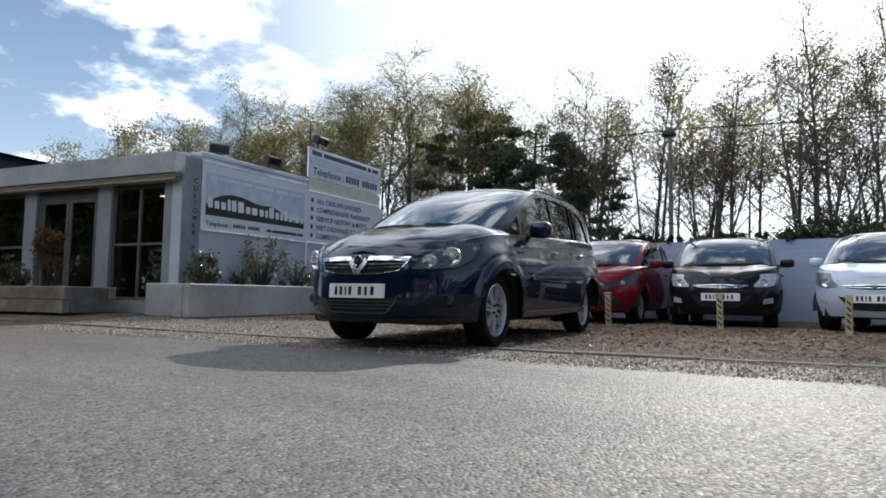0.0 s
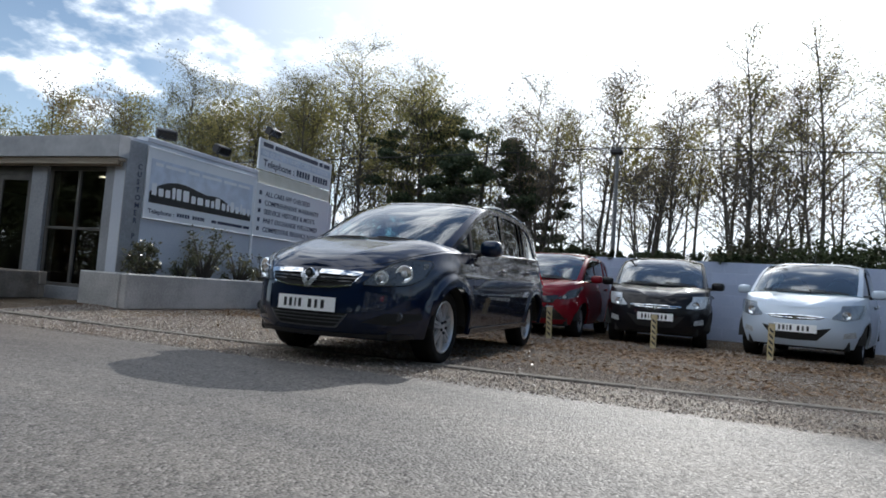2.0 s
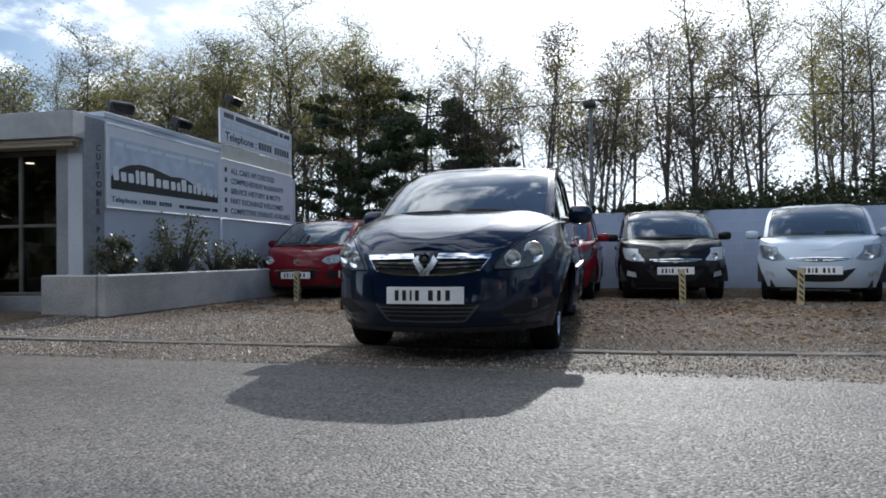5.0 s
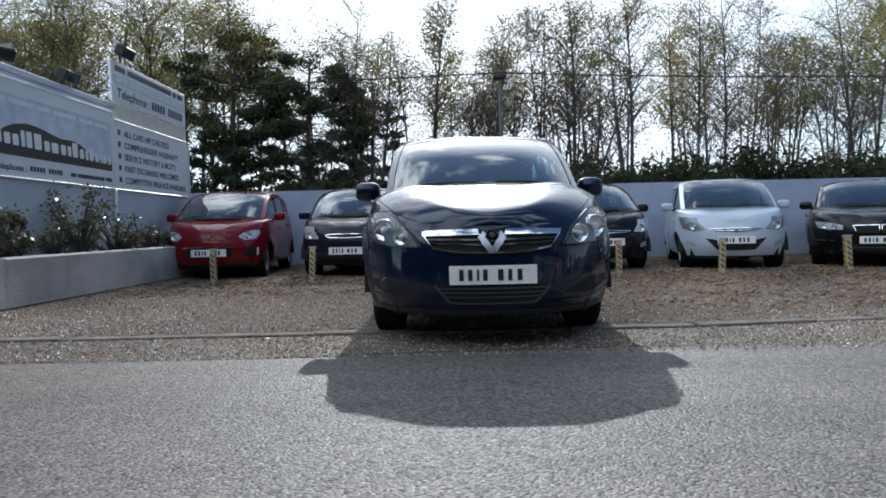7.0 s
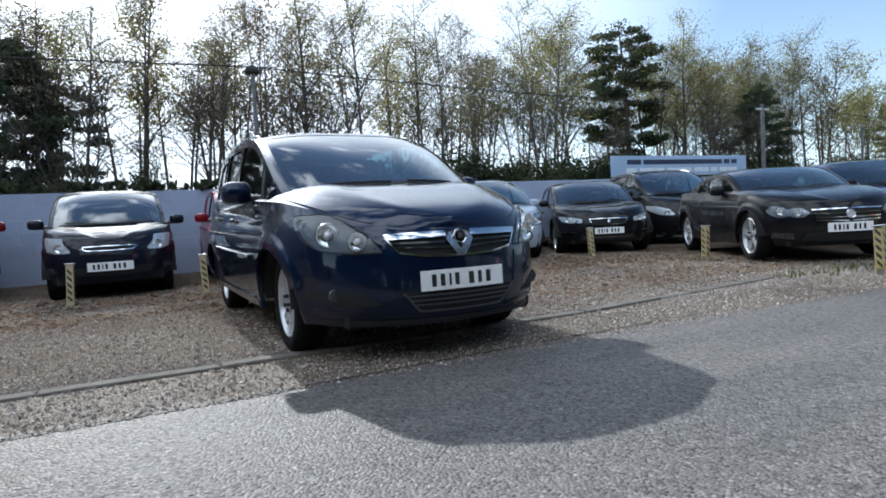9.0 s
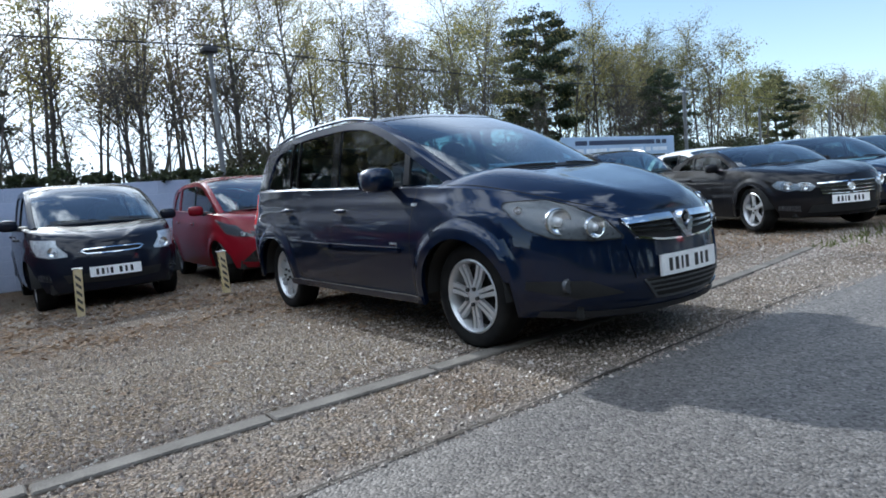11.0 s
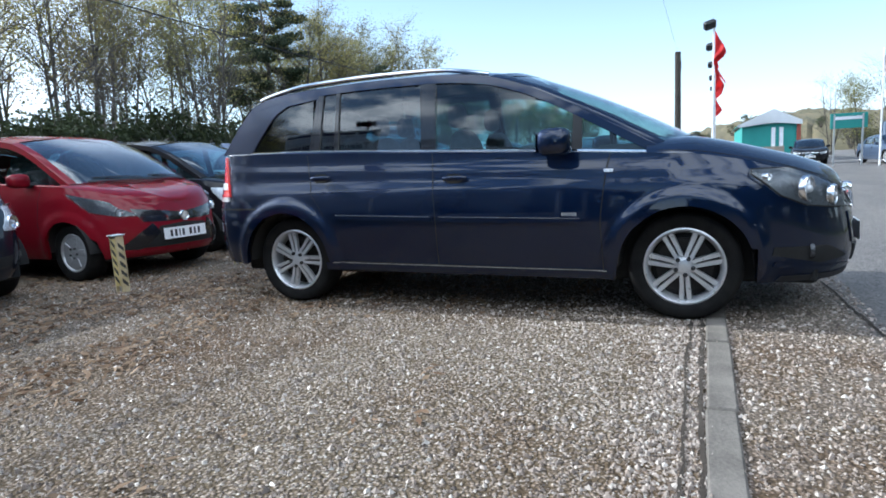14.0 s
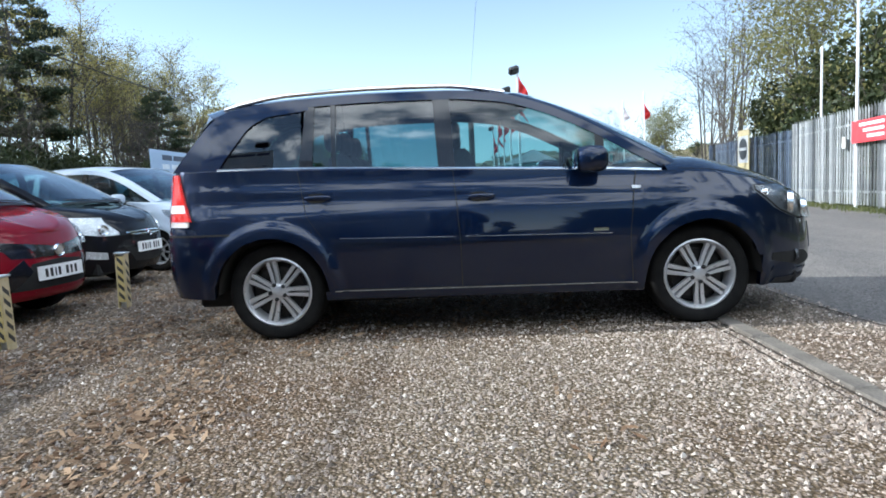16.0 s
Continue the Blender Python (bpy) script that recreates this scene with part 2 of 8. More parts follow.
    damp = ramp(noise_(0.55, 7.0, 0.62), (0.36, (0.72, 0.58, 0.47)), (0.56, (1.12, 1.09, 1.05)))
    gm = n.new("ShaderNodeMixRGB")
    gm.blend_type, gm.inputs[0].default_value = "MULTIPLY", 1.0
    l.new(gcol, gm.inputs[1])
    l.new(damp, gm.inputs[2])
    # tarmac: fine stone in bitumen, with worn lanes
    tar = ramp(sb.outputs[1], (0.0, (0.055, 0.051, 0.048)), (0.22, (0.102, 0.095, 0.089)), (0.45, (0.136, 0.127, 0.119)), (0.85, (0.168, 0.158, 0.148)), (1.0, (0.25, 0.237, 0.224)))
    along_road = n.new("ShaderNodeMapping")
    along_road.inputs["Scale"].default_value = (0.30, 1.15, 1.0)
    l.new(tc.outputs["Object"], along_road.inputs["Vector"])
    wear = n.new("ShaderNodeTexNoise")
    wear.inputs["Scale"].default_value, wear.inputs["Detail"].default_value, wear.inputs["Roughness"].default_value = 1.0, 8.0, 0.7
    l.new(along_road.outputs[0], wear.inputs["Vector"])
    lanes = ramp(wear.outputs["Fac"], (0.32, (0.76, 0.76, 0.78)), (0.64, (1.22, 1.19, 1.15)))
    tm = n.new("ShaderNodeMixRGB")
    tm.blend_type, tm.inputs[0].default_value = "MULTIPLY", 1.0
    l.new(tar, tm.inputs[1])
    l.new(lanes, tm.inputs[2])
    # darker, browner tint on the tarmac, growing towards -x
    brown_by_x = math_("MULTIPLY_ADD", math_("ADD", xyz.outputs[0], math_("MULTIPLY", wear.outputs["Fac"], 1.6)), -0.30, 0.05, clamp=True)
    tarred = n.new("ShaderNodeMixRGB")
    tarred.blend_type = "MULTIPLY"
    l.new(brown_by_x, tarred.inputs[0])
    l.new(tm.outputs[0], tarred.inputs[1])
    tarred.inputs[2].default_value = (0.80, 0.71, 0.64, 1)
    # worn strip: tarmac with gravel trodden in
    spill = math_("MULTIPLY_ADD", noise_(3.0, 8.0, 0.75), 2.6, -0.42, clamp=True)
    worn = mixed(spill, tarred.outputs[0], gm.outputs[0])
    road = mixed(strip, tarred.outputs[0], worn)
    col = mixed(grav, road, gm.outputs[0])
    # rough ground beyond the wall and across the road
    far = math_("MAXIMUM", math_("MULTIPLY_ADD", xyz.outputs[1], 4.0, -36.2, clamp=True), math_("MULTIPLY_ADD", math_("ADD", math_("MULTIPLY", xyz.outputs[0], 0.19), xyz.outputs[1]), -3.0, -16.8, clamp=True))
    scrub = ramp(noise_(1.6, 8.0, 0.7), (0.3, (0.035, 0.045, 0.015)), (0.6, (0.08, 0.085, 0.035)), (0.8, (0.13, 0.10, 0.06)))
    col = mixed(far, col, scrub)
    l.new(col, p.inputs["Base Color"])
    r = math_("MULTIPLY_ADD", grav, 0.24, 0.58)
    l.new(math_("ADD", r, math_("MULTIPLY", sb.outputs[2], 0.2)), p.inputs["Roughness"])
    l.new(math_("MULTIPLY_ADD", math_("MAXIMUM", grav, math_("MULTIPLY", strip, 0.85)), -0.22, 0.29), p.inputs["Specular IOR Level"])
    hg = math_("MULTIPLY", math_("SUBTRACT", 0.9, va.outputs["Distance"]), 1.0)
    ht = math_("MULTIPLY", math_("SUBTRACT", 0.8, vb.outputs["Distance"]), 0.34)
    hm = n.new("ShaderNodeMix")
    l.new(math_("MAXIMUM", grav, math_("MULTIPLY", math_("MULTIPLY", spill, strip), 0.8)), hm.inputs[0])
    l.new(ht, hm.inputs[2])
    l.new(hg, hm.inputs[3])
    b = n.new("ShaderNodeBump")
    b.inputs["Strength"].default_value, b.inputs["Distance"].default_value = 0.95, 0.016
    lumps = math_("MULTIPLY", noise_(9.0, 5.0, 0.65), 1.6)
    l.new(math_("ADD", hm.outputs[0], math_("MULTIPLY", lumps, math_("MULTIPLY_ADD", grav, 0.85, 0.15))), b.inputs["Height"])
    l.new(b.outputs[0], p.inputs["Normal"])
    return m


GROUND = ground_material()
M = {
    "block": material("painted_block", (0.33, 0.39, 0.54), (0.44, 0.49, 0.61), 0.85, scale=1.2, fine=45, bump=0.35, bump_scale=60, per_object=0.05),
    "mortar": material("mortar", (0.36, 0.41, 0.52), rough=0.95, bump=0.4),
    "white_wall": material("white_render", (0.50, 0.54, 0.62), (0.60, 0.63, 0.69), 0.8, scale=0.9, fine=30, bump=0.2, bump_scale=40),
    "frame_white": material("white_frame", (0.72, 0.74, 0.77), rough=0.4, scale=3),
    # front render and stained fascia, colours darkened for the shade they stand in
    "shaded_render": material("shaded_weathered_render", (0.25, 0.26, 0.275), (0.36, 0.37, 0.395), 0.85, scale=1.1, fine=24, bump=0.2, bump_scale=40),
    "fascia": material("stained_shaded_fascia_board", (0.27, 0.275, 0.29), (0.47, 0.48, 0.50), 0.6, scale=1.6, fine=9, spread=0.9),
    "frame_dark": material("dull_bronze_frame", (0.085, 0.08, 0.075), (0.13, 0.12, 0.11), 0.5, scale=4),
    "pole_grey": material("dull_grey_column", (0.10, 0.105, 0.11), (0.16, 0.165, 0.17), 0.7, scale=5),
    "satin_chrome": material("satin_chrome", (0.36, 0.38, 0.42), rough=0.22, metal=0.9),
    "lamp_shell": material("grey_lamp_housing", (0.085, 0.092, 0.104), rough=0.3, metal=0.3),
    "lamp_pale": material("pale_lamp_insides", (0.52, 0.54, 0.57), (0.70, 0.72, 0.75), 0.25, metal=0.3, scale=14),
    "lamp_grey": material("grey_lamp_insides", (0.20, 0.215, 0.24), (0.34, 0.36, 0.39), 0.2, metal=0.5, scale=14),
    "slat_grey": material("dark_grey_slat", (0.055, 0.058, 0.062), rough=0.45),
    "soffit": material("tan_soffit", (0.30, 0.25, 0.20), (0.36, 0.30, 0.23), 0.7, scale=2),
    "felt": material("grey_roof_felt", (0.13, 0.13, 0.14), rough=0.9, bump=0.3),
    "board": material("white_board", (0.74, 0.77, 0.82), (0.80, 0.82, 0.85), 0.35, scale=0.8, fine=12),
    "long_print": material("pale_grey_blue_print", (0.62, 0.66, 0.72), rough=0.5),
    "long_board": material("pale_blue_board", (0.33, 0.45, 0.62), (0.38, 0.50, 0.67), 0.45, scale=0.8),
    "sign_grey": material("pale_grey_print", (0.50, 0.56, 0.66), rough=0.4),
    "sign_navy": material("navy_print", (0.02, 0.03, 0.07), rough=0.4),
    "sign_black": material("black_print", (0.012, 0.013, 0.016), rough=0.35),
    "old_strip": material("weathered_cream_strip", (0.62, 0.60, 0.50), (0.72, 0.70, 0.62), 0.7, scale=3),
    "planter": material("rendered_planter", (0.32, 0.318, 0.315), (0.50, 0.492, 0.485), 0.9, scale=2.2, fine=35, bump=0.4, bump_scale=50),
    "sleeper": material("grey_weathered_timber", (0.18, 0.145, 0.115), (0.33, 0.285, 0.235), 0.85, scale=4, fine=50, bump=0.5, bump_scale=40, per_object=0.15),
    "soil": material("dark_soil", (0.03, 0.022, 0.015), rough=1.0, bump=0.8, bump_scale=30),
    "steel": material("galvanised_steel", (0.42, 0.43, 0.44), (0.56, 0.57, 0.58), 0.5, 0.7, scale=9, fine=70),
    "post_yellow": material("worn_yellow_tape", (0.52, 0.40, 0.14), (0.60, 0.49, 0.24), 0.6, scale=14, fine=80),
    "post_cream": material("faded_cream_post", (0.46, 0.37, 0.19), (0.56, 0.47, 0.30), 0.65, scale=12, fine=80),
    "tape_black": material("worn_black_tape", (0.035, 0.033, 0.03), rough=0.6, scale=14),
    "concrete": material("concrete_edging", (0.115, 0.104, 0.092), (0.19, 0.172, 0.152), 0.95, scale=5, fine=70, bump=0.5, bump_scale=90, per_object=0.08, spec=0.12),
    "rubber": material("tyre_rubber", (0.006, 0.006, 0.0065), (0.013, 0.0125, 0.012), 0.8, scale=12, fine=90, spec=0.15),
    "dark": material("black_plastic", (0.012, 0.012, 0.014), rough=0.55, scale=8),
    "gloss_black": material("gloss_black_trim", (0.008, 0.008, 0.01), rough=0.12, coat=0.6),
    "under": material("underbody", (0.008, 0.008, 0.008), rough=0.9),
    "cabin": material("cabin_trim", (0.022, 0.022, 0.025), (0.035, 0.034, 0.036), 0.8, scale=20),
    "seat": material("seat_cloth", (0.03, 0.03, 0.034), (0.05, 0.05, 0.055), 0.95, scale=25, bump=0.2),
    "chrome": material("chrome", (0.72, 0.74, 0.77), rough=0.08, metal=1.0, rough_spread=0.03),
    "alloy": material("silver_alloy", (0.50, 0.51, 0.53), (0.60, 0.61, 0.63), 0.32, 0.6, scale=6),
    "grey_cover": material("grey_wheel_cover", (0.36, 0.37, 0.39), rough=0.4, metal=0.5),
    "brake": material("brake_disc", (0.022, 0.02, 0.019), rough=0.5, metal=0.7),
    "plate": material("reflective_plate", (0.80, 0.81, 0.82), rough=0.4, scale=3),
    "lamp_bowl": material("lamp_reflector", (0.80, 0.81, 0.83), rough=0.16, metal=1.0),
    "lamp_dark": material("smoked_lamp_housing", (0.05, 0.053, 0.06), rough=0.25, metal=0.4),
    "red_lens": material("red_lens", (0.62, 0.015, 0.012), rough=0.1, coat=1.0),
    "white_lens": material("pale_lens", (0.80, 0.76, 0.74), rough=0.12, coat=1.0),
    "navy": paint("midnight_blue_paint", (0.0018, 0.0085, 0.032), 0.75, 1.0, 1.53),
    "black": paint("black_paint", (0.006, 0.006, 0.008)),
    "deep_blue": paint("blue_black_paint", (0.006, 0.008, 0.016)),
    "red": paint("red_paint", (0.16, 0.004, 0.011)),
    "silver": paint("pale_silver_blue_paint", (0.47, 0.54, 0.63), 0.2),
    "white_car": paint("white_paint", (0.76, 0.77, 0.79), 0.0),
    "grey_car": paint("grey_blue_paint", (0.05, 0.07, 0.11), 0.3),
    "bark": material("grey_bark", (0.045, 0.039, 0.034), (0.10, 0.088, 0.076), 0.95, scale=5, fine=30, bump=0.5, bump_scale=25, per_object=0.25),
    "wood_pole": material("dark_timber_pole", (0.035, 0.028, 0.022), (0.06, 0.05, 0.04), 0.9, scale=4),
    "cable": material("black_cable", (0.02, 0.02, 0.02), rough=0.7),
    "flag_red": material("red_flag_cloth", (0.62, 0.02, 0.03), (0.72, 0.05, 0.05), 0.8, scale=4),
    "flag_white": material("white_flag_cloth", (0.75, 0.70, 0.70), rough=0.8),
    "pale_pole": material("pale_flag_pole", (0.62, 0.63, 0.65), rough=0.45),
    "teal": material("teal_cladding", (0.03, 0.24, 0.22), (0.04, 0.30, 0.27), 0.6, scale=0.6),
    "pale_roof": material("pale_sheet_roof", (0.58, 0.60, 0.62), rough=0.6, scale=0.5),
    "navy_clad": material("navy_cladding", (0.03, 0.045, 0.075), rough=0.6, scale=1.5),
    "brick_red": material("red_brickwork", (0.25, 0.07, 0.05), rough=0.9, scale=3),
    "fence": material("galvanised_fence", (0.34, 0.365, 0.385), (0.46, 0.48, 0.50), 0.6, 0.2, scale=3, fine=30, per_object=0.06),
    "fence_blue": material("blue_grey_fence", (0.07, 0.10, 0.16), (0.11, 0.145, 0.20), 0.6, 0.2, scale=3, per_object=0.08),
    "red_sign": material("red_sign_face", (0.60, 0.04, 0.05), rough=0.5),
    "cream": material("cream_sign_face", (0.30, 0.26, 0.15), rough=0.6),
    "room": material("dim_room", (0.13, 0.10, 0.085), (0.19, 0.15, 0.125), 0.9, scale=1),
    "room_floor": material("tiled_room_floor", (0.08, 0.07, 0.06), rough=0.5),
    "paper": material("pale_paper", (0.45, 0.44, 0.42), rough=0.8),
    "hill": material("wooded_hill", (0.05, 0.05, 0.026), (0.17, 0.135, 0.07), 1.0, scale=0.12, fine=0.9, spread=0.8),
    "leaf_spring": leafy("spring_leaves", (0.20, 0.19, 0.06), (0.34, 0.29, 0.11), 0.6),
    "leaf_olive": leafy("olive_leaves", (0.13, 0.135, 0.05), (0.24, 0.22, 0.09), 0.55),
    "leaf_brown": leafy("russet_buds", (0.13, 0.095, 0.06), (0.20, 0.16, 0.10), 0.5),
    "leaf_dark": leafy("dark_evergreen_leaves", (0.022, 0.034, 0.014), (0.055, 0.065, 0.026), 0.3),
    "leaf_under": leafy("dull_undergrowth_leaves", (0.05, 0.052, 0.028), (0.11, 0.10, 0.055), 0.4),
    "needle": leafy("pine_needles", (0.032, 0.05, 0.028), (0.07, 0.085, 0.045), 0.35),
    "leaf_shrub": leafy("glossy_shrub_leaves", (0.05, 0.06, 0.03), (0.20, 0.19, 0.12), 0.3, 0.3),
    "leaf_gold": leafy("bronze_conifer", (0.10, 0.06, 0.02), (0.16, 0.10, 0.03), 0.2),
    "litter": leafy("dry_leaf_scraps", (0.15, 0.088, 0.052), (0.36, 0.255, 0.165), 0.2, 0.9),
    "grass": leafy("rough_grass", (0.06, 0.08, 0.02), (0.13, 0.13, 0.05), 0.3),
    "pane": glass("window_glass", (0.40, 0.58, 0.60), 1.55),
    "screen": glass("windscreen_glass", (0.52, 0.70, 0.70), 2.0),
    "privacy": glass("tinted_glass", (0.22, 0.38, 0.43), 1.65),
    "shop_glass": glass("shop_glass", (0.50, 0.50, 0.50), 1.5),
    "lens": glass("clear_lens", (0.93, 0.95, 0.96), 1.3),
}
M["lamp_glow"] = bpy.data.materials.new("ceiling_spot_glow")
M["lamp_glow"].use_nodes = True
M["lamp_glow"].node_tree.nodes["Principled BSDF"].inputs["Emission Color"].default_value = (1.0, 0.85, 0.6, 1)
M["lamp_glow"].node_tree.nodes["Principled BSDF"].inputs["Emission Strength"].default_value = 6.0

# ---------------------------------------------------------------- mesh helpers


def finish(bm, name, mat, smooth=True, sharp=35):
    me = bpy.data.meshes.new(name)
    bmesh.ops.recalc_face_normals(bm, faces=bm.faces)
    for f in bm.faces:
        f.smooth = smooth
    if smooth:
        for e in bm.edges:
            if len(e.link_faces) == 2 and e.calc_face_angle(0) > radians(sharp):
                e.smooth = False
    bm.to_mesh(me)
    bm.free()
    for m in (mat if isinstance(mat, (list, tuple)) else [mat]):
        me.materials.append(m)
    return me


def part(name, bm, mat, parent, label="", smooth=True, sharp=35):
    ob = new(name, finish(bm, name, mat, smooth, sharp))
    ob.parent = parent
    if label:
        tagged(ob, label)
    return ob


def share(name, me, parent, m=None, label=""):
    """Another object on a mesh that is there already, under parent."""
    ob = new(name, me)
    ob.parent = parent
    if m is not None:
        ob.matrix_basis = m
    if label:
        tagged(ob, label)
    return ob


def thing(name, m, label, category, group="", kind=""):
    ob = new(name)
    ob.matrix_basis = m
    ob.empty_display_size = 0.2
    return tagged(ob, label, category, group, kind)


def box(bm, x0, x1, y0, y1, z0, z1, bevel=0.0, m=None):
    vs = [bm.verts.new((x, y, z)) for x in (x0, x1) for y in (y0, y1) for z in (z0, z1)]
    fs = [bm.faces.new([vs[i] for i in q]) for q in ((0, 1, 3, 2), (4, 6, 7, 5), (0, 4, 5, 1), (2, 3, 7, 6), (0, 2, 6, 4), (1, 5, 7, 3))]
    if bevel:
        es = list({e for f in fs for e in f.edges})
        r = bmesh.ops.bevel(bm, geom=es, offset=bevel, segments=1, affect="EDGES", profile=0.5)
        vs = list({v for f in r["faces"] for v in f.verts} | {v for v in vs if v.is_valid})
    if m is not None:
        bmesh.ops.transform(bm, matrix=m, verts=[v for v in vs if v.is_valid])
    return vs


def boxed(*a, **k):
    bm = bmesh.new()
    box(bm, *a, **k)
    return bm


def tube(bm, pts, radii, sides=8, cap=True):
    """A round tapered tube along points."""
    rings = []
    pts = [Vector(p) for p in pts]
    side = None
    for i, p in enumerate(pts):
        d = (pts[min(i + 1, len(pts) - 1)] - pts[max(i - 1, 0)]).normalized()
        if side is None or abs(side.dot(d)) > 0.9:
            side = d.orthogonal()
        side = (side - d * side.dot(d)).normalized()
        up = d.cross(side)
        r = radii[i] if isinstance(radii, (list, tuple)) else radii
        rings.append([bm.verts.new(p + (side * math.cos(a) + up * math.sin(a)) * r) for a in (2 * math.pi * k / sides for k in range(sides))])
    for a, b in zip(rings, rings[1:]):
        for k in range(sides):
            bm.faces.new((a[k], a[(k + 1) % sides], b[(k + 1) % sides], b[k]))
    if cap:
        bm.faces.new(rings[0])
        bm.faces.new(rings[-1])


def lathe(bm, profile, sides=32, axis="x", centre=(0, 0, 0)):
    """Turns (along, radius) pairs about an axis."""
    c, rings = Vector(centre), []
    for t, r in profile:
        ring = []
        for k in range(sides):
            a = 2 * math.pi * k / sides
            u, v = r * math.cos(a), r * math.sin(a)
            ring.append(bm.verts.new(c + Vector({"x": (t, u, v), "y": (u, t, v), "z": (u, v, t)}[axis])))
        rings.append(ring)
    for a, b in zip(rings, rings[1:]):
        for k in range(sides):
            bm.faces.new((a[k], a[(k + 1) % sides], b[(k + 1) % sides], b[k]))
    return rings


def blob(bm, centre, size, power=2.6, nu=14, nv=10, m=None):
    """A rounded box: a superellipsoid."""
    def sp(v):
        return math.copysign(abs(v) ** (2 / power), v)
    rows = []
    for j in range(nv + 1):
        b = -math.pi / 2 + math.pi * j / nv
        row = []
        for i in range(nu):
            a = 2 * math.pi * i / nu
            p = Vector((size[0] * sp(math.cos(b)) * sp(math.cos(a)), size[1] * sp(math.cos(b)) * sp(math.sin(a)), size[2] * sp(math.sin(b))))
            if m is not None:
                p = m @ p
            row.append(bm.verts.new(p + Vector(centre)))
        rows.append(row)
    for a, b in zip(rows, rows[1:]):
        for i in range(nu):
            bm.faces.new((a[i], a[(i + 1) % nu], b[(i + 1) % nu], b[i]))
    bmesh.ops.remove_doubles(bm, verts=[v for r in (rows[0], rows[-1]) for v in r], dist=1e-5)


def sheet(bm, grid, flip=False):
    """Quads over a grid of points."""
    vs = [[bm.verts.new(p) for p in row] for row in grid]
    for a, b in zip(vs, vs[1:]):
        for i in range(len(a) - 1):
            q = (a[i], a[i + 1], b[i + 1], b[i])
            bm.faces.new(q[::-1] if flip else q)
    return vs


def cr(points, t):
    """A smooth curve through (t, value) pairs."""
    n = len(points)
    if t <= points[0][0]:
        return points[0][1]
    if t >= points[-1][0]:
        return points[-1][1]
    i = 0
    while points[i + 1][0] < t:
        i += 1
    (x0, y0), (x1, y1) = points[i], points[i + 1]

    def slope(k):
        if k in (0, n - 1):
            a, b = (0, 1) if k == 0 else (n - 2, n - 1)
            return (points[b][1] - points[a][1]) / (points[b][0] - points[a][0])
        s0 = (points[k][1] - points[k - 1][1]) / (points[k][0] - points[k - 1][0])
        s1 = (points[k + 1][1] - points[k][1]) / (points[k + 1][0] - points[k][0])
        return 0.0 if s0 * s1 <= 0 else 2 * s0 * s1 / (s0 + s1)
    h = x1 - x0
    u = (t - x0) / h
    return y0 * (2 * u ** 3 - 3 * u * u + 1) + h * slope(i) * (u ** 3 - 2 * u * u + u) + y1 * (3 * u * u - 2 * u ** 3) + h * slope(i + 1) * (u ** 3 - u * u)


def along(poly, n):
    """n + 1 points evenly along a polyline."""
    ls = [0.0]
    for a, b in zip(poly, poly[1:]):
        ls.append(ls[-1] + math.dist(a, b))
    out = []
    for k in range(n + 1):
        d = ls[-1] * k / n
        i = max(j for j in range(len(poly) - 1) if ls[j] <= d + 1e-9)
        u = (d - ls[i]) / max(1e-9, ls[i + 1] - ls[i])
        out.append(tuple(p + (q - p) * u for p, q in zip(poly[i], poly[i + 1])))
    return out


def lettering(name, text, size, mat, parent, m, label="", width=None, depth=0.003, spacing=1.0):
    """Raised letters in the built-in font, facing local +z, left end at the origin."""
    cu = bpy.data.curves.new(name, "FONT")
    cu.body, cu.size, cu.extrude, cu.space_character = text, size, depth, spacing
    cu.offset = size * 0.018
    cu.resolution_u = 3
    tmp = bpy.data.objects.new(name, cu)
    scene.collection.objects.link(tmp)
    bpy.context.view_layer.update()
    me = bpy.data.meshes.new_from_object(tmp.evaluated_get(bpy.context.evaluated_depsgraph_get()))
    if width:
        xs = [v.co.x for v in me.vertices]
        s = width / (max(xs) - min(xs))
        for v in me.vertices:
            v.co.x = (v.co.x - min(xs)) * s
    bpy.data.objects.remove(tmp)
    bpy.data.curves.remove(cu)
    # one object a letter: pieces that overlap along the line belong together
    bm = bmesh.new()
    bm.from_mesh(me)
    bpy.data.meshes.remove(me)
    bmesh.ops.remove_doubles(bm, verts=bm.verts, dist=1e-6)
    seen, pieces = set(), []
    for f0 in bm.faces:
        if f0 in seen:
            continue
        stack, own = [f0], []
        seen.add(f0)
        while stack:
            f = stack.pop()
            own.append(f)
            for e in f.edges:
                for g in e.link_faces:
                    if g not in seen:
                        seen.add(g)
                        stack.append(g)
        xs = [v.co.x for f in own for v in f.verts]
        pieces.append([min(xs), max(xs), own])
    pieces.sort(key=lambda q: q[0])
    letters = []
    for lo, hi, own in pieces:
        if letters and lo < letters[-1][1] - 0.35 * (hi - lo):
            letters[-1][1] = max(hi, letters[-1][1])
            letters[-1][2] += own
        else:
            letters.append([lo, hi, own])
    ob = None
    for lo, hi, own in letters:
        one, twin = bmesh.new(), {}
        for f in own:
            for v in f.verts:
                if v not in twin:
                    twin[v] = one.verts.new(v.co)
            one.faces.new([twin[v] for v in f.verts])
        ob = part("letter", one, mat, parent, label, smooth=False)
        ob.matrix_basis = m
    bm.free()
    return ob

# ---------------------------------------------------------------- ground, wall, showroom


def step(a, b, t):
    u = min(1.0, max(0.0, (t - a) / (b - a)))
    return u * u * (3 - 2 * u)


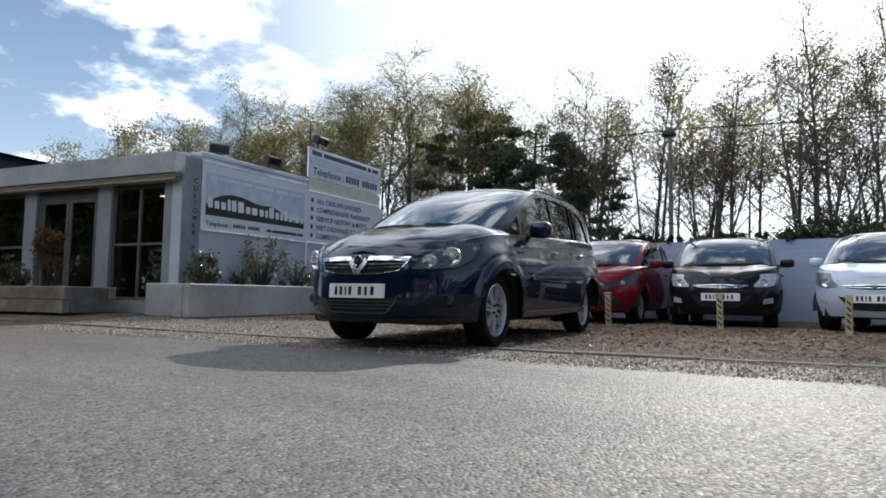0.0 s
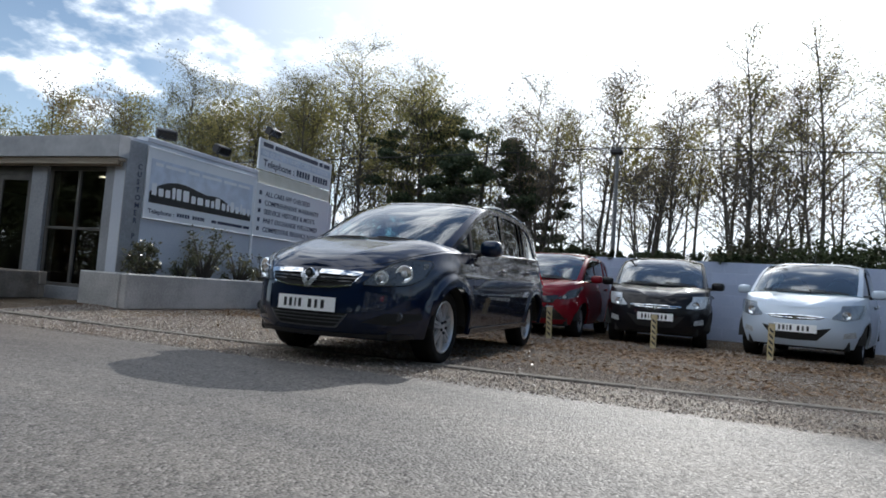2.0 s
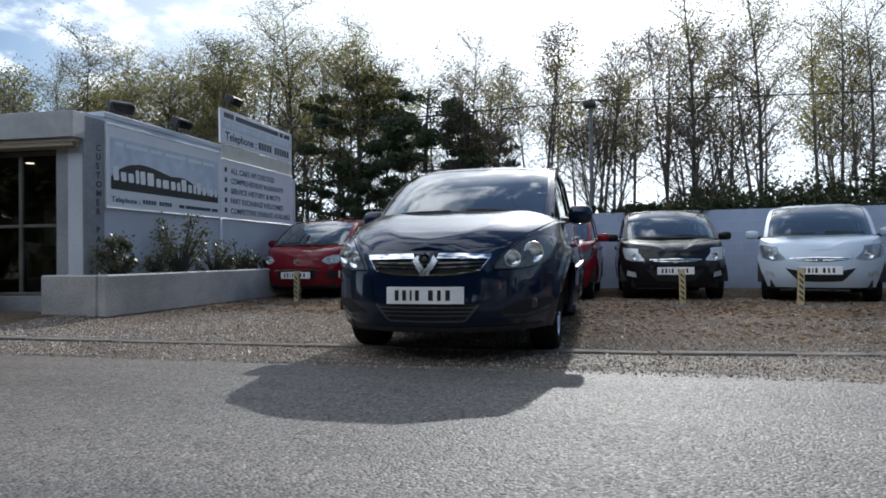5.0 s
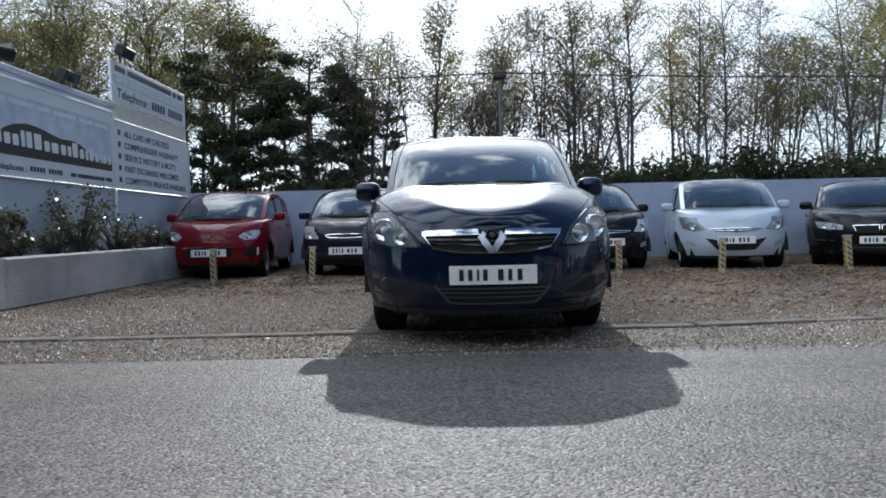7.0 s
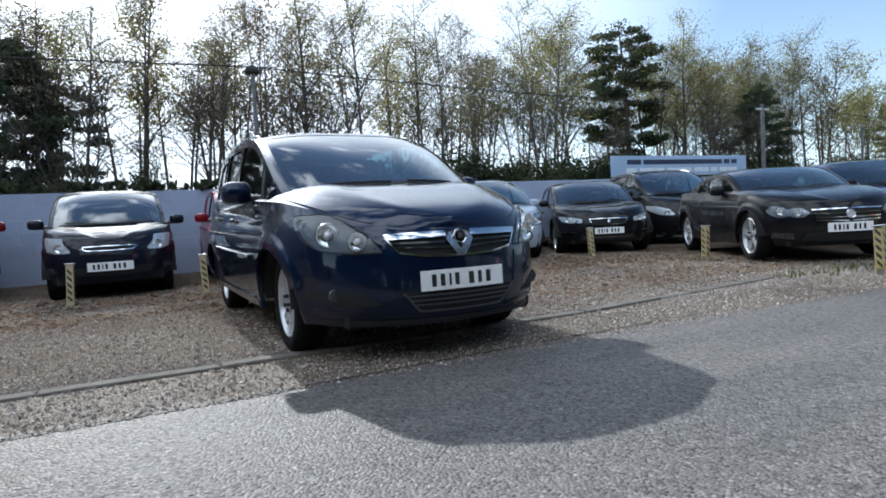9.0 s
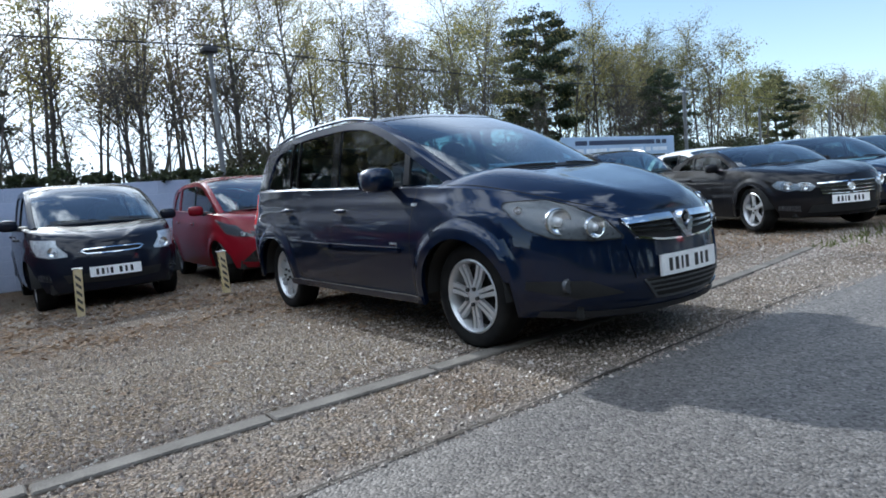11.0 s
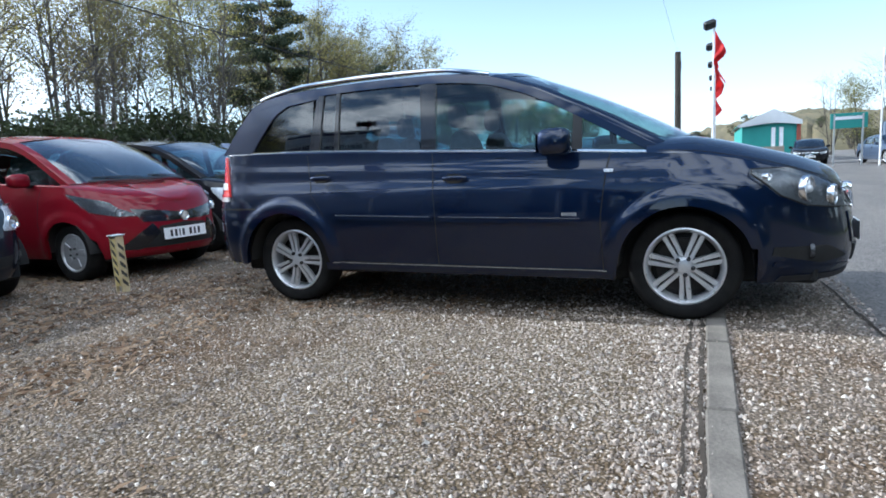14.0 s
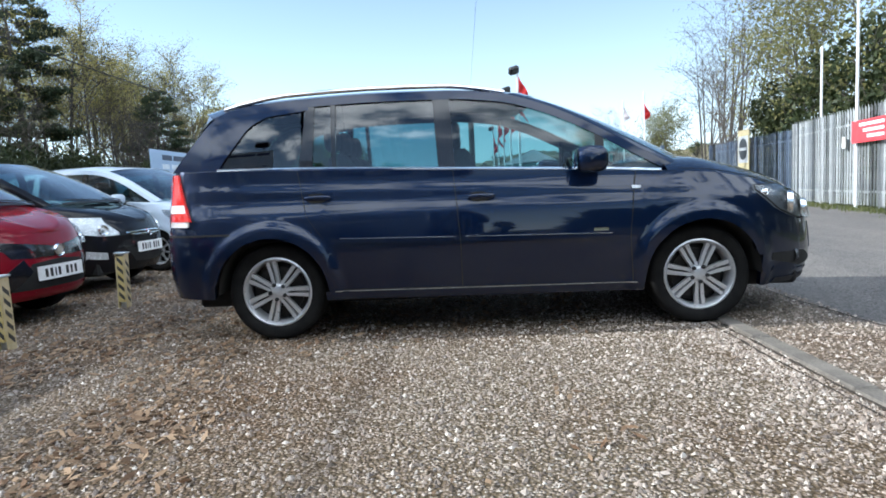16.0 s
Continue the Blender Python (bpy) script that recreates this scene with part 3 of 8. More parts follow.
def ground_z(x, y):
    """The bays lie a little above the road, most of all by the showroom."""
    z = 0.01 * step(2.6, 4.6, y) + 0.085 * step(-3.9, -5.0, x) * step(-0.6, 1.2, y) * step(9.5, 7.0, y)
    z += 0.25 * step(10, 13, y) + 0.5 * step(14, 30, y)
    z -= 0.0006 * max(0.0, -0.9 - y) ** 2 * step(20, 6, abs(x))
    return z


def make_ground():
    def ticks(near0, near1, dense, reach):
        t = list(np.arange(near0, near1 + 1e-6, dense))
        d, lo, hi = dense * 2, near0, near1
        while hi < reach:
            hi, lo = hi + d, lo - d
            t = [lo] + t + [hi]
            d *= 1.45
        return t
    xs, ys = ticks(-9, 9, 0.30, 1500), ticks(-6.5, 12, 0.25, 1500)
    bm = bmesh.new()
    sheet(bm, [[(x, y, ground_z(x, y)) for x in xs] for y in ys])
    g = new("ground", finish(bm, "ground", GROUND))
    tagged(g, "loose tan gravel bays beside worn grey tarmac road", "ground", kind="structure")


make_ground()


def edging():
    """Concrete edging between the bays and the road, let into the ground."""
    root = thing("edging_kerb", pose(0, 0, 0), "flush worn concrete edging between gravel and tarmac", "kerb", kind="structure")
    meshes = []
    for k in range(3):
        bm = bmesh.new()
        box(bm, 0.004, 0.906, -0.055, 0.055, -0.10, 0.016, 0.008)
        for v in bm.verts:
            v.co += Vector((0, 0.004 * noise.noise(v.co * 3 + Vector((k, 0, 0))), 0.004 * noise.noise(v.co * 5 + Vector((0, k, 0)))))
        meshes.append(finish(bm, "kerb_stone", M["concrete"]))
    x = -7.6
    k = 0
    while x < 3.6:
        y0 = -0.16 + 0.012 * x + min(0.40, 0.11 * max(0, x - 1.5))
        share("kerb_stone", meshes[k % 3], root, pose(x, y0, 0.0 + 0.004 * math.sin(k * 2.1) + ground_z(x, y0), 0, 0, 0.7 + 0.5 * math.sin(k * 1.7) + (6 if x > 1.5 else 0)))
        x += 0.912
        k += 1
    # narrow dark crack along both sides of the worn strip
    for nm, y0, w in (("joint_crack", -0.085, 0.019), ("joint_crack", -0.025, 0.014), ("joint_crack", -0.90, 0.016)):
        bm = bmesh.new()
        rows = []
        for i in range(181):
            x = -7.0 + 9.0 * i / 180
            y = y0 + 0.012 * x + 0.018 * noise.noise((x * 2.3, y0 * 9, 0)) + 0.012 * noise.noise((x * 9, 3, y0)) + (0.05 * math.sin(x * 0.9) if y0 < -0.5 else 0)
            ww = w * (0.35 + 0.9 * abs(noise.noise((x * 5, 7, y0))))
            rows.append([(x, y - ww, ground_z(x, y) + 0.007), (x, y + ww, ground_z(x, y) + 0.007)])
        sheet(bm, rows)
        part(nm, bm, M["soil"], root)


edging()

WALL_Y, WALL_TOP = 9.0, 1.62


def block_wall():
    """Painted concrete blocks, 440 x 215 with 10 mm joints."""
    root = thing("wall_north", pose(0, 0, 0), "pale blue-white painted concrete block wall, weathered", "wall", kind="structure")
    bm = bmesh.new()
    box(bm, -14, 40, WALL_Y + 0.0045, WALL_Y + 0.19, -0.2, WALL_TOP - 0.02)
    part("wall_core", bm, M["mortar"], root)
    rng = random.Random(4)
    halves = {}

    def mesh(w):
        w = round(w, 3)
        if w not in halves:
            b = bmesh.new()
            box(b, 0, w, 0, 0.03, 0, 0.215, 0.0025)
            halves[w] = finish(b, "wall_block", M["block"], False)
        return halves[w]
    rest = bmesh.new()
    courses = 7
    for c in range(courses):
        z = WALL_TOP - 0.225 * (courses - c) + 0.005
        x = -8.0 - (0.225 if c % 2 else 0)
        while x < 30:
            y = WALL_Y + rng.uniform(-0.0012, 0.0012)
            if -5.6 < x < 10.5:
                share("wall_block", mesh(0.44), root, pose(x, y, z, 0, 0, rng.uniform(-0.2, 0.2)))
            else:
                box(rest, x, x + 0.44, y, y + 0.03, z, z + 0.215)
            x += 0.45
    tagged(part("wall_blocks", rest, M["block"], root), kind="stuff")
    return root


block_wall()


def strip_bars(parent, m, w, h, groups, mat, depth=0.003):
    for a, b in groups:
        ob = part("lettering_bar", boxed(a * w, b * w, 0, h, 0, depth), mat, parent, smooth=False)
        ob.matrix_basis = m


def showroom():
    # frontage frame: local x runs along the glass front towards +x, local y into the building
    ang = 4.6
    F = pose(-5.18, 1.62, 0, 0, 0, ang)
    root = thing("showroom", F, "single-storey white showroom with a glazed front and deep fascia", "building", kind="structure")
    base, zt = 0.10, 2.16
    L = 9.0

    def p(name, mat, *a, bevel=0.006, label="", **k):
        return part(name, boxed(*a, bevel=bevel, **k), mat, root, label)
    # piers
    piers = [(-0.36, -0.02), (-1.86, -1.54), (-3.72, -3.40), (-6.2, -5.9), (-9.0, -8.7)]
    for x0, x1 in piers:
        p("pier", M["shaded_render"], x0, x1, 0, 0.25, 0.0, 2.3)
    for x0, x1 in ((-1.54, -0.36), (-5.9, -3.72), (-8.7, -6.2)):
        p("stall_riser", M["shaded_render"], x0, x1, 0.03, 0.20, 0.0, 0.28)
    # fascia, soffit, roof
    p("fascia", M["fascia"], -L, 0.02, -0.20, -0.16, 2.25, 2.575, bevel=0.004)
    p("fascia_return", M["fascia"], 0.02, 0.05, -0.20, 0.0, 2.25, 2.575, bevel=0.004)
    p("soffit", M["soffit"], -L, 0.02, -0.16, 0.02, 2.20, 2.245, bevel=0)
    for k in range(2):
        p("shutter_track", M["soffit"], -L, -0.01, -0.15 + 0.07 * k, -0.10 + 0.07 * k, 2.145 - 0.015 * k, 2.20, bevel=0.008)
    p("header", M["dark"], -L, -0.02, 0.02, 0.22, 2.13, 2.30, bevel=0)
    p("roof_deck", M["felt"], -L, 0.0, -0.155, 6.2, 2.52, 2.56, bevel=0)
    # glazing
    def window(name, x0, x1, z0, z1, mull, trans):
        fr = part(name, boxed(x0, x0 + 0.05, 0.05, 0.12, z0, z1, 0.004), M["frame_dark"], root, "dull bronze framed shop window")
        for a, b, c, d in ((x1 - 0.05, x1, z0, z1), (x0 + 0.05, x1 - 0.05, z0, z0 + 0.05), (x0 + 0.05, x1 - 0.05, z1 - 0.05, z1)):
            part("window_frame", boxed(a, b, 0.05, 0.12, c, d, 0.004), M["frame_dark"], fr)
        for mx in mull:
            part("mullion", boxed(mx - 0.025, mx + 0.025, 0.05, 0.12, z0 + 0.05, z1 - 0.05, 0.004), M["frame_dark"], fr)
        edges = [x0 + 0.05] + [e for mx in mull for e in (mx - 0.025, mx + 0.025)] + [x1 - 0.05]
        levels = [z0 + 0.05] + [e for t in trans for e in (t - 0.02, t + 0.02)] + [z1 - 0.05]
        for a, b in zip(edges[::2], edges[1::2]):
            for t in trans:
                part("transom", boxed(a, b, 0.055, 0.115, t - 0.02, t + 0.02, 0.003), M["frame_dark"], fr)
            for c, d in zip(levels[::2], levels[1::2]):
                part("pane", boxed(a, b, 0.08, 0.087, c, d), M["shop_glass"], fr).visible_shadow = False
        return fr
    window("window_1", -1.54, -0.36, 0.28, 2.13, [-0.93], [1.18])
    window("window_2", -5.9, -3.72, 0.28, 2.13, [-4.8], [1.18])
    window("window_3", -8.7, -6.2, 0.28, 2.13, [-7.4], [1.18])
    # double door with a fanlight bar
    dr = part("door_1", boxed(-3.40, -3.33, 0.05, 0.14, 0.10, 2.13, 0.004), M["frame_dark"], root, "dull metal framed glazed double door, closed")
    for a, b, c, d in ((-1.93, -1.86, 0.10, 2.13), (-3.33, -1.93, 2.00, 2.13)):
        part("door_frame", boxed(a, b, 0.05, 0.14, c, d, 0.004), M["frame_dark"], dr)
    for x0, x1 in ((-3.33, -2.635), (-2.625, -1.93)):
        leaf = part("door_leaf", boxed(x0, x0 + 0.07, 0.06, 0.11, 0.12, 2.0, 0.004), M["frame_dark"], dr)
        for a, b, c, d in ((x1 - 0.07, x1, 0.12, 2.0), (x0 + 0.07, x1 - 0.07, 0.12, 0.30), (x0 + 0.07, x1 - 0.07, 1.92, 2.0)):
            part("leaf_rail", boxed(a, b, 0.06, 0.11, c, d, 0.004), M["frame_dark"], leaf)
        part("pane", boxed(x0 + 0.07, x1 - 0.07, 0.08, 0.088, 0.30, 1.92), M["shop_glass"], leaf).visible_shadow = False
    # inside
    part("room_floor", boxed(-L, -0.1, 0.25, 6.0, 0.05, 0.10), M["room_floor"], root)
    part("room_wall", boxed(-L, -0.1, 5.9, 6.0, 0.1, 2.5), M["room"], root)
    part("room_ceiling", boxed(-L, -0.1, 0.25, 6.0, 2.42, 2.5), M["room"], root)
    part("end_wall", boxed(-L - 0.2, -L, 0, 6.2, 0, 2.5), M["white_wall"], root)
    for x, y in ((-1.3, 1.0), (-0.8, 1.0), (-0.6, 2.2), (-1.6, 2.2), (-2.4, 1.2), (-3.0, 2.4), (-4.4, 1.4), (-5.2, 2.4)):
        sp = bmesh.new()
        lathe(sp, [(2.418, 0.0), (2.418, 0.05), (2.41, 0.065), (2.42, 0.07)], 14, "z", (x, y, 0))
        part("ceiling_spot", sp, M["lamp_glow"], root, "small lit ceiling spotlight")
    # desks and pale papers behind the glass
    desk = bmesh.new()
    box(desk, -1.45, -0.5, 0.9, 1.4, 0.78, 0.82, 0.005)
    for x in (-1.42, -0.55):
        box(desk, x, x + 0.05, 0.92, 1.38, 0.1, 0.78)
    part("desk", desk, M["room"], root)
    part("notice_board", boxed(-1.4, -0.75, 0.95, 0.98, 0.95, 1.6, 0.004), M["paper"], root, "pale notice board behind the glass")

    # side wall with the boards
    S = thing("wall_west", pose(-5.15, 1.60, 0), "white painted side wall of the showroom", "wall", kind="structure")
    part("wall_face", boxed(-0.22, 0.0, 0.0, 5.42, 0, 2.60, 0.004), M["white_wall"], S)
    part("corner_pier", boxed(0.0, 0.02, 0.0, 0.34, 0, 2.55, 0.004), M["shaded_render"], S)
    part("coping", boxed(-0.25, 0.025, 0.34, 2.93, 2.60, 2.68, 0.01), M["white_wall"], S)
    part("coping", boxed(-0.25, 0.02, 2.95, 5.43, 2.42, 2.70, 0.01), M["old_strip"], S, "weathered cream strip along the wall head")
    part("drain_pipe", boxed(0.0, 0.05, 2.86, 2.92, 0.1, 1.42, 0.02), M["frame_white"], S, "white downpipe")
    part("roof_wall", boxed(-0.22, 0.0, 5.42, 5.6, 0, 2.4), M["white_wall"], S)

    def on(y, z, x=0.0):
        """A frame on the wall face: local x along the wall, local y up, local z out."""
        return Matrix.Translation((x, y, z)) @ Matrix(((0, 0, 1, 0), (1, 0, 0, 0), (0, 1, 0, 0), (0, 0, 0, 1)))
    # corner lettering, read downwards
    for i, ch in enumerate("CUSTOMER PARKING"):
        if ch != " ":
            lettering("letter", ch, 0.115, M["sign_navy"], S, on(0.20, 2.14 - 0.118 * i, 0.0205), depth=0.002)
    # main board
    B = thing("main_sign", pose(-5.15, 1.97, 1.43), "white sign board with a black hill emblem and grey band", "sign")
    part("board_panel", boxed(0.004, 0.03, 0.0, 2.50, 0.0, 1.10, 0.004), M["board"], B)
    for a, b, c, d in ((0, 2.50, 1.08, 1.115), (0, 2.50, -0.02, 0.0), (-0.02, 0.0, -0.02, 1.115), (2.50, 2.515, -0.02, 1.115)):
        part("board_frame", boxed(0.004, 0.04, a, b, c, d, 0.004), M["frame_white"], B)

    def flat(name, pts, mat, out=0.031, depth=0.003, parent=B, label=""):
        bm = bmesh.new()
        f = [bm.verts.new((out + depth, y, z)) for y, z in pts]
        k = [bm.verts.new((out, y, z)) for y, z in pts]
        bm.faces.new(f)
        for i in range(len(pts)):
            j = (i + 1) % len(pts)
            bm.faces.new((f[i], f[j], k[j], k[i]))
        return part(name, bm, mat, parent, label, smooth=False)
    flat("emblem_field", [(0.06, 0.245), (2.44, 0.245), (2.44, 0.93), (0.06, 0.93)], M["sign_grey"], 0.0302, 0.002, label="pale blue-grey printed field")
    crest = [(0.07, 0.40), (0.14, 0.47), (0.24, 0.53), (0.40, 0.595), (0.60, 0.63), (0.78, 0.625), (0.95, 0.60), (1.12, 0.565), (1.27, 0.54), (1.40, 0.55), (1.52, 0.55), (1.66, 0.525), (1.80, 0.47), (1.92, 0.405), (2.08, 0.38), (2.43, 0.37)]
    flat("emblem_hill_shape", [(2.43, 0.24), (2.43, 0.37)] + crest[-2::-1] + [(0.07, 0.24)], M["sign_black"], 0.033, 0.002, label="black double hill shape")
    # the company's name is a row of plain pale bars
    y0 = 0.10
    for k, (w, tall) in enumerate(((0.12, 1), (0.12, 0), (0.12, 0), (0.08, 1), (0.12, 1), (0.16, 1), (0.12, 0), (0.16, 0), (0.12, 0), (0.09, 0), (0.14, 1), (0.11, 0), (0.08, 0), (0.12, 1), (0.11, 0), (0.05, 1), (0.12, 0), (0.09, 0))):
        z0 = 0.365 - 0.015 * y0
        top = z0 + (0.185 if tall else 0.125)
        flat("emblem_bar", [(y0 + 0.012, z0), (y0 + w * 0.80, z0), (y0 + w * 0.80 + 0.01, z0 + 0.03), (y0 + w * 0.80, top), (y0 + 0.012, top), (y0, top - 0.03)], M["board"], 0.0355, 0.002)
        y0 += w * 1.145
    lettering("lettering", "Telephone :", 0.10, M["sign_navy"], B, on(0.08, 0.075, 0.031), width=0.52, depth=0.002)
    strip_bars(B, on(0.66, 0.085, 0.031), 0.62, 0.06, [(k / 11, k / 11 + 0.065) for k in range(11) if k != 5], M["sign_navy"])
    strip_bars(B, on(1.44, 0.085, 0.031), 0.98, 0.05, [(0, 0.12), (0.15, 0.80), (0.83, 1.0)], M["sign_navy"])
    strip_bars(B, on(0.14, 0.83, 0.033), 2.2, 0.05, [(0, 0.07), (0.09, 0.28), (0.31, 0.42), (0.45, 0.66), (0.69, 0.84), (0.86, 1.0)], M["board"], 0.001)
    # second board
    C = thing("services_sign", pose(-5.15, 4.50, 1.43), "white sign board listing five services in navy letters", "sign")
    part("board_panel", boxed(0.004, 0.03, 0.0, 2.50, 0.0, 1.0, 0.004), M["board"], C)
    for a, b, c, d in ((0, 2.50, 1.0, 1.02), (0, 2.50, -0.02, 0.0), (2.50, 2.515, -0.02, 1.02)):
        part("board_frame", boxed(0.004, 0.038, a, b, c, d, 0.004), M["frame_white"], C)
    for i, (t, w) in enumerate((("ALL CARS HPI CHECKED", 1.50), ("COMPREHENSIVE WARRANTY", 1.86), ("SERVICE HISTORY & MOT'S", 1.72), ("PART EXCHANGE WELCOMED", 1.84), ("COMPETITIVE FINANCE AVAILABLE", 2.14))):
        z = 0.79 - 0.175 * i
        flat("bullet", [(0.10, z + 0.01), (0.17, z + 0.01), (0.17, z + 0.09), (0.10, z + 0.09)], M["sign_navy"], parent=C)
        lettering("lettering", t, 0.135, M["sign_navy"], C, on(0.28, z, 0.031), width=w, depth=0.002)
    # raised board
    U = thing("raised_sign", pose(-5.145, 4.50, 2.72), "white sign board raised on brackets over the wall", "sign")
    part("board_panel", boxed(-0.02, 0.02, 0.0, 2.52, 0.0, 0.60, 0.006), M["board"], U)
    for y in (0.25, 1.3, 2.3):
        part("bracket", boxed(-0.06, -0.02, y, y + 0.05, -0.30, 0.50, 0.004), M["steel"], U)
    strip_bars(U, on(0.10, 0.455, 0.0205), 2.32, 0.085, [(0, 0.13), (0.155, 0.80), (0.825, 0.88), (0.90, 1.0)], M["sign_navy"])
    flat("sign_band", [(0.04, 0.265), (2.48, 0.265), (2.48, 0.405), (0.04, 0.405)], M["sign_grey"], 0.0205, 0.002, U)
    lettering("lettering", "100 QUALITY USED CARS IN STOCK", 0.12, M["board"], U, on(0.09, 0.293, 0.023), width=2.32, depth=0.002)
    lettering("lettering", "Telephone :", 0.20, M["sign_navy"], U, on(0.14, 0.075, 0.0205), width=1.0, depth=0.002)
    strip_bars(U, on(1.22, 0.075, 0.0205), 1.18, 0.135, [(k / 12, k / 12 + 0.06) for k in range(12) if k != 5], M["sign_navy"])
    # floodlights on the wall head
    for x, y, z, yaw in ((-5.35, 2.45, 2.70, 60), (-5.3, 3.6, 2.72, 90), (-5.12, 4.75, 3.34, 90)):
        fl = thing("flood_light", pose(x, y, z, 0, 0, yaw), "small dark wall-head floodlight on a bracket", "lamp", "wall floodlights")
        bm = bmesh.new()
        tube(bm, [(0, 0, 0), (0, 0, 0.12)], 0.018, 8)
        part("bracket", bm, M["dark"], fl)
        bm = bmesh.new()
        box(bm, -0.16, 0.16, -0.10, 0.06, 0.08, 0.24, 0.02, m=Matrix.Rotation(radians(25), 4, "X"))
        part("lamp_body", bm, M["dark"], fl)
        part("lamp_glass", boxed(-0.14, 0.14, -0.115, -0.105, 0.10, 0.22, m=Matrix.Rotation(radians(25), 4, "X")), M["lens"], fl)
    # taller neighbour with a ribbed dark roof
    N = thing("neighbour_building", pose(-22.5, 5.2, 0, 0, 0, 8), "dark navy clad shed with a ribbed low roof behind the showroom", "building")
    part("wall", boxed(-7, 3.2, 0, 8, 0, 4.75, 0.02), M["navy_clad"], N)
    bm = bmesh.new()
    sheet(bm, [[(-7.3, -0.3, 5.75), (3.5, -0.3, 4.82)], [(-7.3, 8.3, 5.75), (3.5, 8.3, 4.82)]])
    sheet(bm, [[(-7.3, -0.3, 5.65), (3.5, -0.3, 4.72)], [(-7.3, 8.3, 5.65), (3.5, 8.3, 4.72)]], True)
    sheet(bm, [[(-7.3, -0.3, 5.65), (3.5, -0.3, 4.72)], [(-7.3, -0.3, 5.75), (3.5, -0.3, 4.82)]])
    part("roof", bm, M["felt"], N)
    for k in range(9):
        x = -6.8 + 1.2 * k
        zz = 5.75 - (x + 7.3) * 0.0861
        part("roof_rib", boxed(x, x + 0.06, -0.3, 8.3, zz, zz + 0.06), M["felt"], N)


showroom()


def planters():
    # rendered planter along the side wall
    T = thing("planter", pose(-5.13, 1.25, 0.10), "long pale rendered concrete planter with shrubs", "planter")
    part("front_wall", boxed(0.52, 0.66, 0.0, 4.9, -0.05, 0.455, 0.02), M["planter"], T)
    part("end_wall", boxed(-0.30, 0.52, 0.0, 0.14, -0.05, 0.455, 0.02), M["planter"], T)
    part("end_wall", boxed(0.0, 0.52, 4.78, 4.9, -0.05, 0.455, 0.02), M["planter"], T)
    part("soil", boxed(0.0, 0.52, 0.14, 4.78, 0.0, 0.39), M["soil"], T)
    # timber planter by the door
    W = thing("timber_planter", pose(-8.35, 0.32, 0.09, 0, 0, 4.6), "weathered grey sleeper planter with a bronze conifer", "planter")
    me = bmesh.new()
    box(me, 0, 2.15, 0, 0.12, 0, 0.195, 0.012)
    for v in me.verts:
        v.co.z += 0.006 * noise.noise(v.co * 4)
    me = finish(me, "sleeper", M["sleeper"])
    for k in range(2):
        share("sleeper", me, W, pose(0.03 * k, 0, 0.2 * k))
        share("sleeper", me, W, pose(0.02 * k, 0.75, 0.2 * k))
    for x in (0.0, 2.03):
        part("sleeper", boxed(x, x + 0.12, 0.12, 0.75, 0, 0.39, 0.012), M["sleeper"], W)
    part("soil", boxed(0.12, 2.03, 0.12, 0.75, 0.02, 0.34), M["soil"], W)
    P = thing("timber_bollard", pose(-7.1, -0.4, 0.05), "dark squat timber bollard with a pale sawn top", "bollard")
    bm = bmesh.new()
    box(bm, -0.17, 0.17, -0.17, 0.17, -0.05, 0.36, 0.015)
    part("post", bm, M["wood_pole"], P)
    part("cap_post", boxed(-0.07, 0.07, -0.07, 0.07, 0.36, 0.62, 0.01), M["sleeper"], P)


planters()

# ---------------------------------------------------------------- cars
# A car's own frame: x across, y backwards with the front axle at 0, z up from the ground.


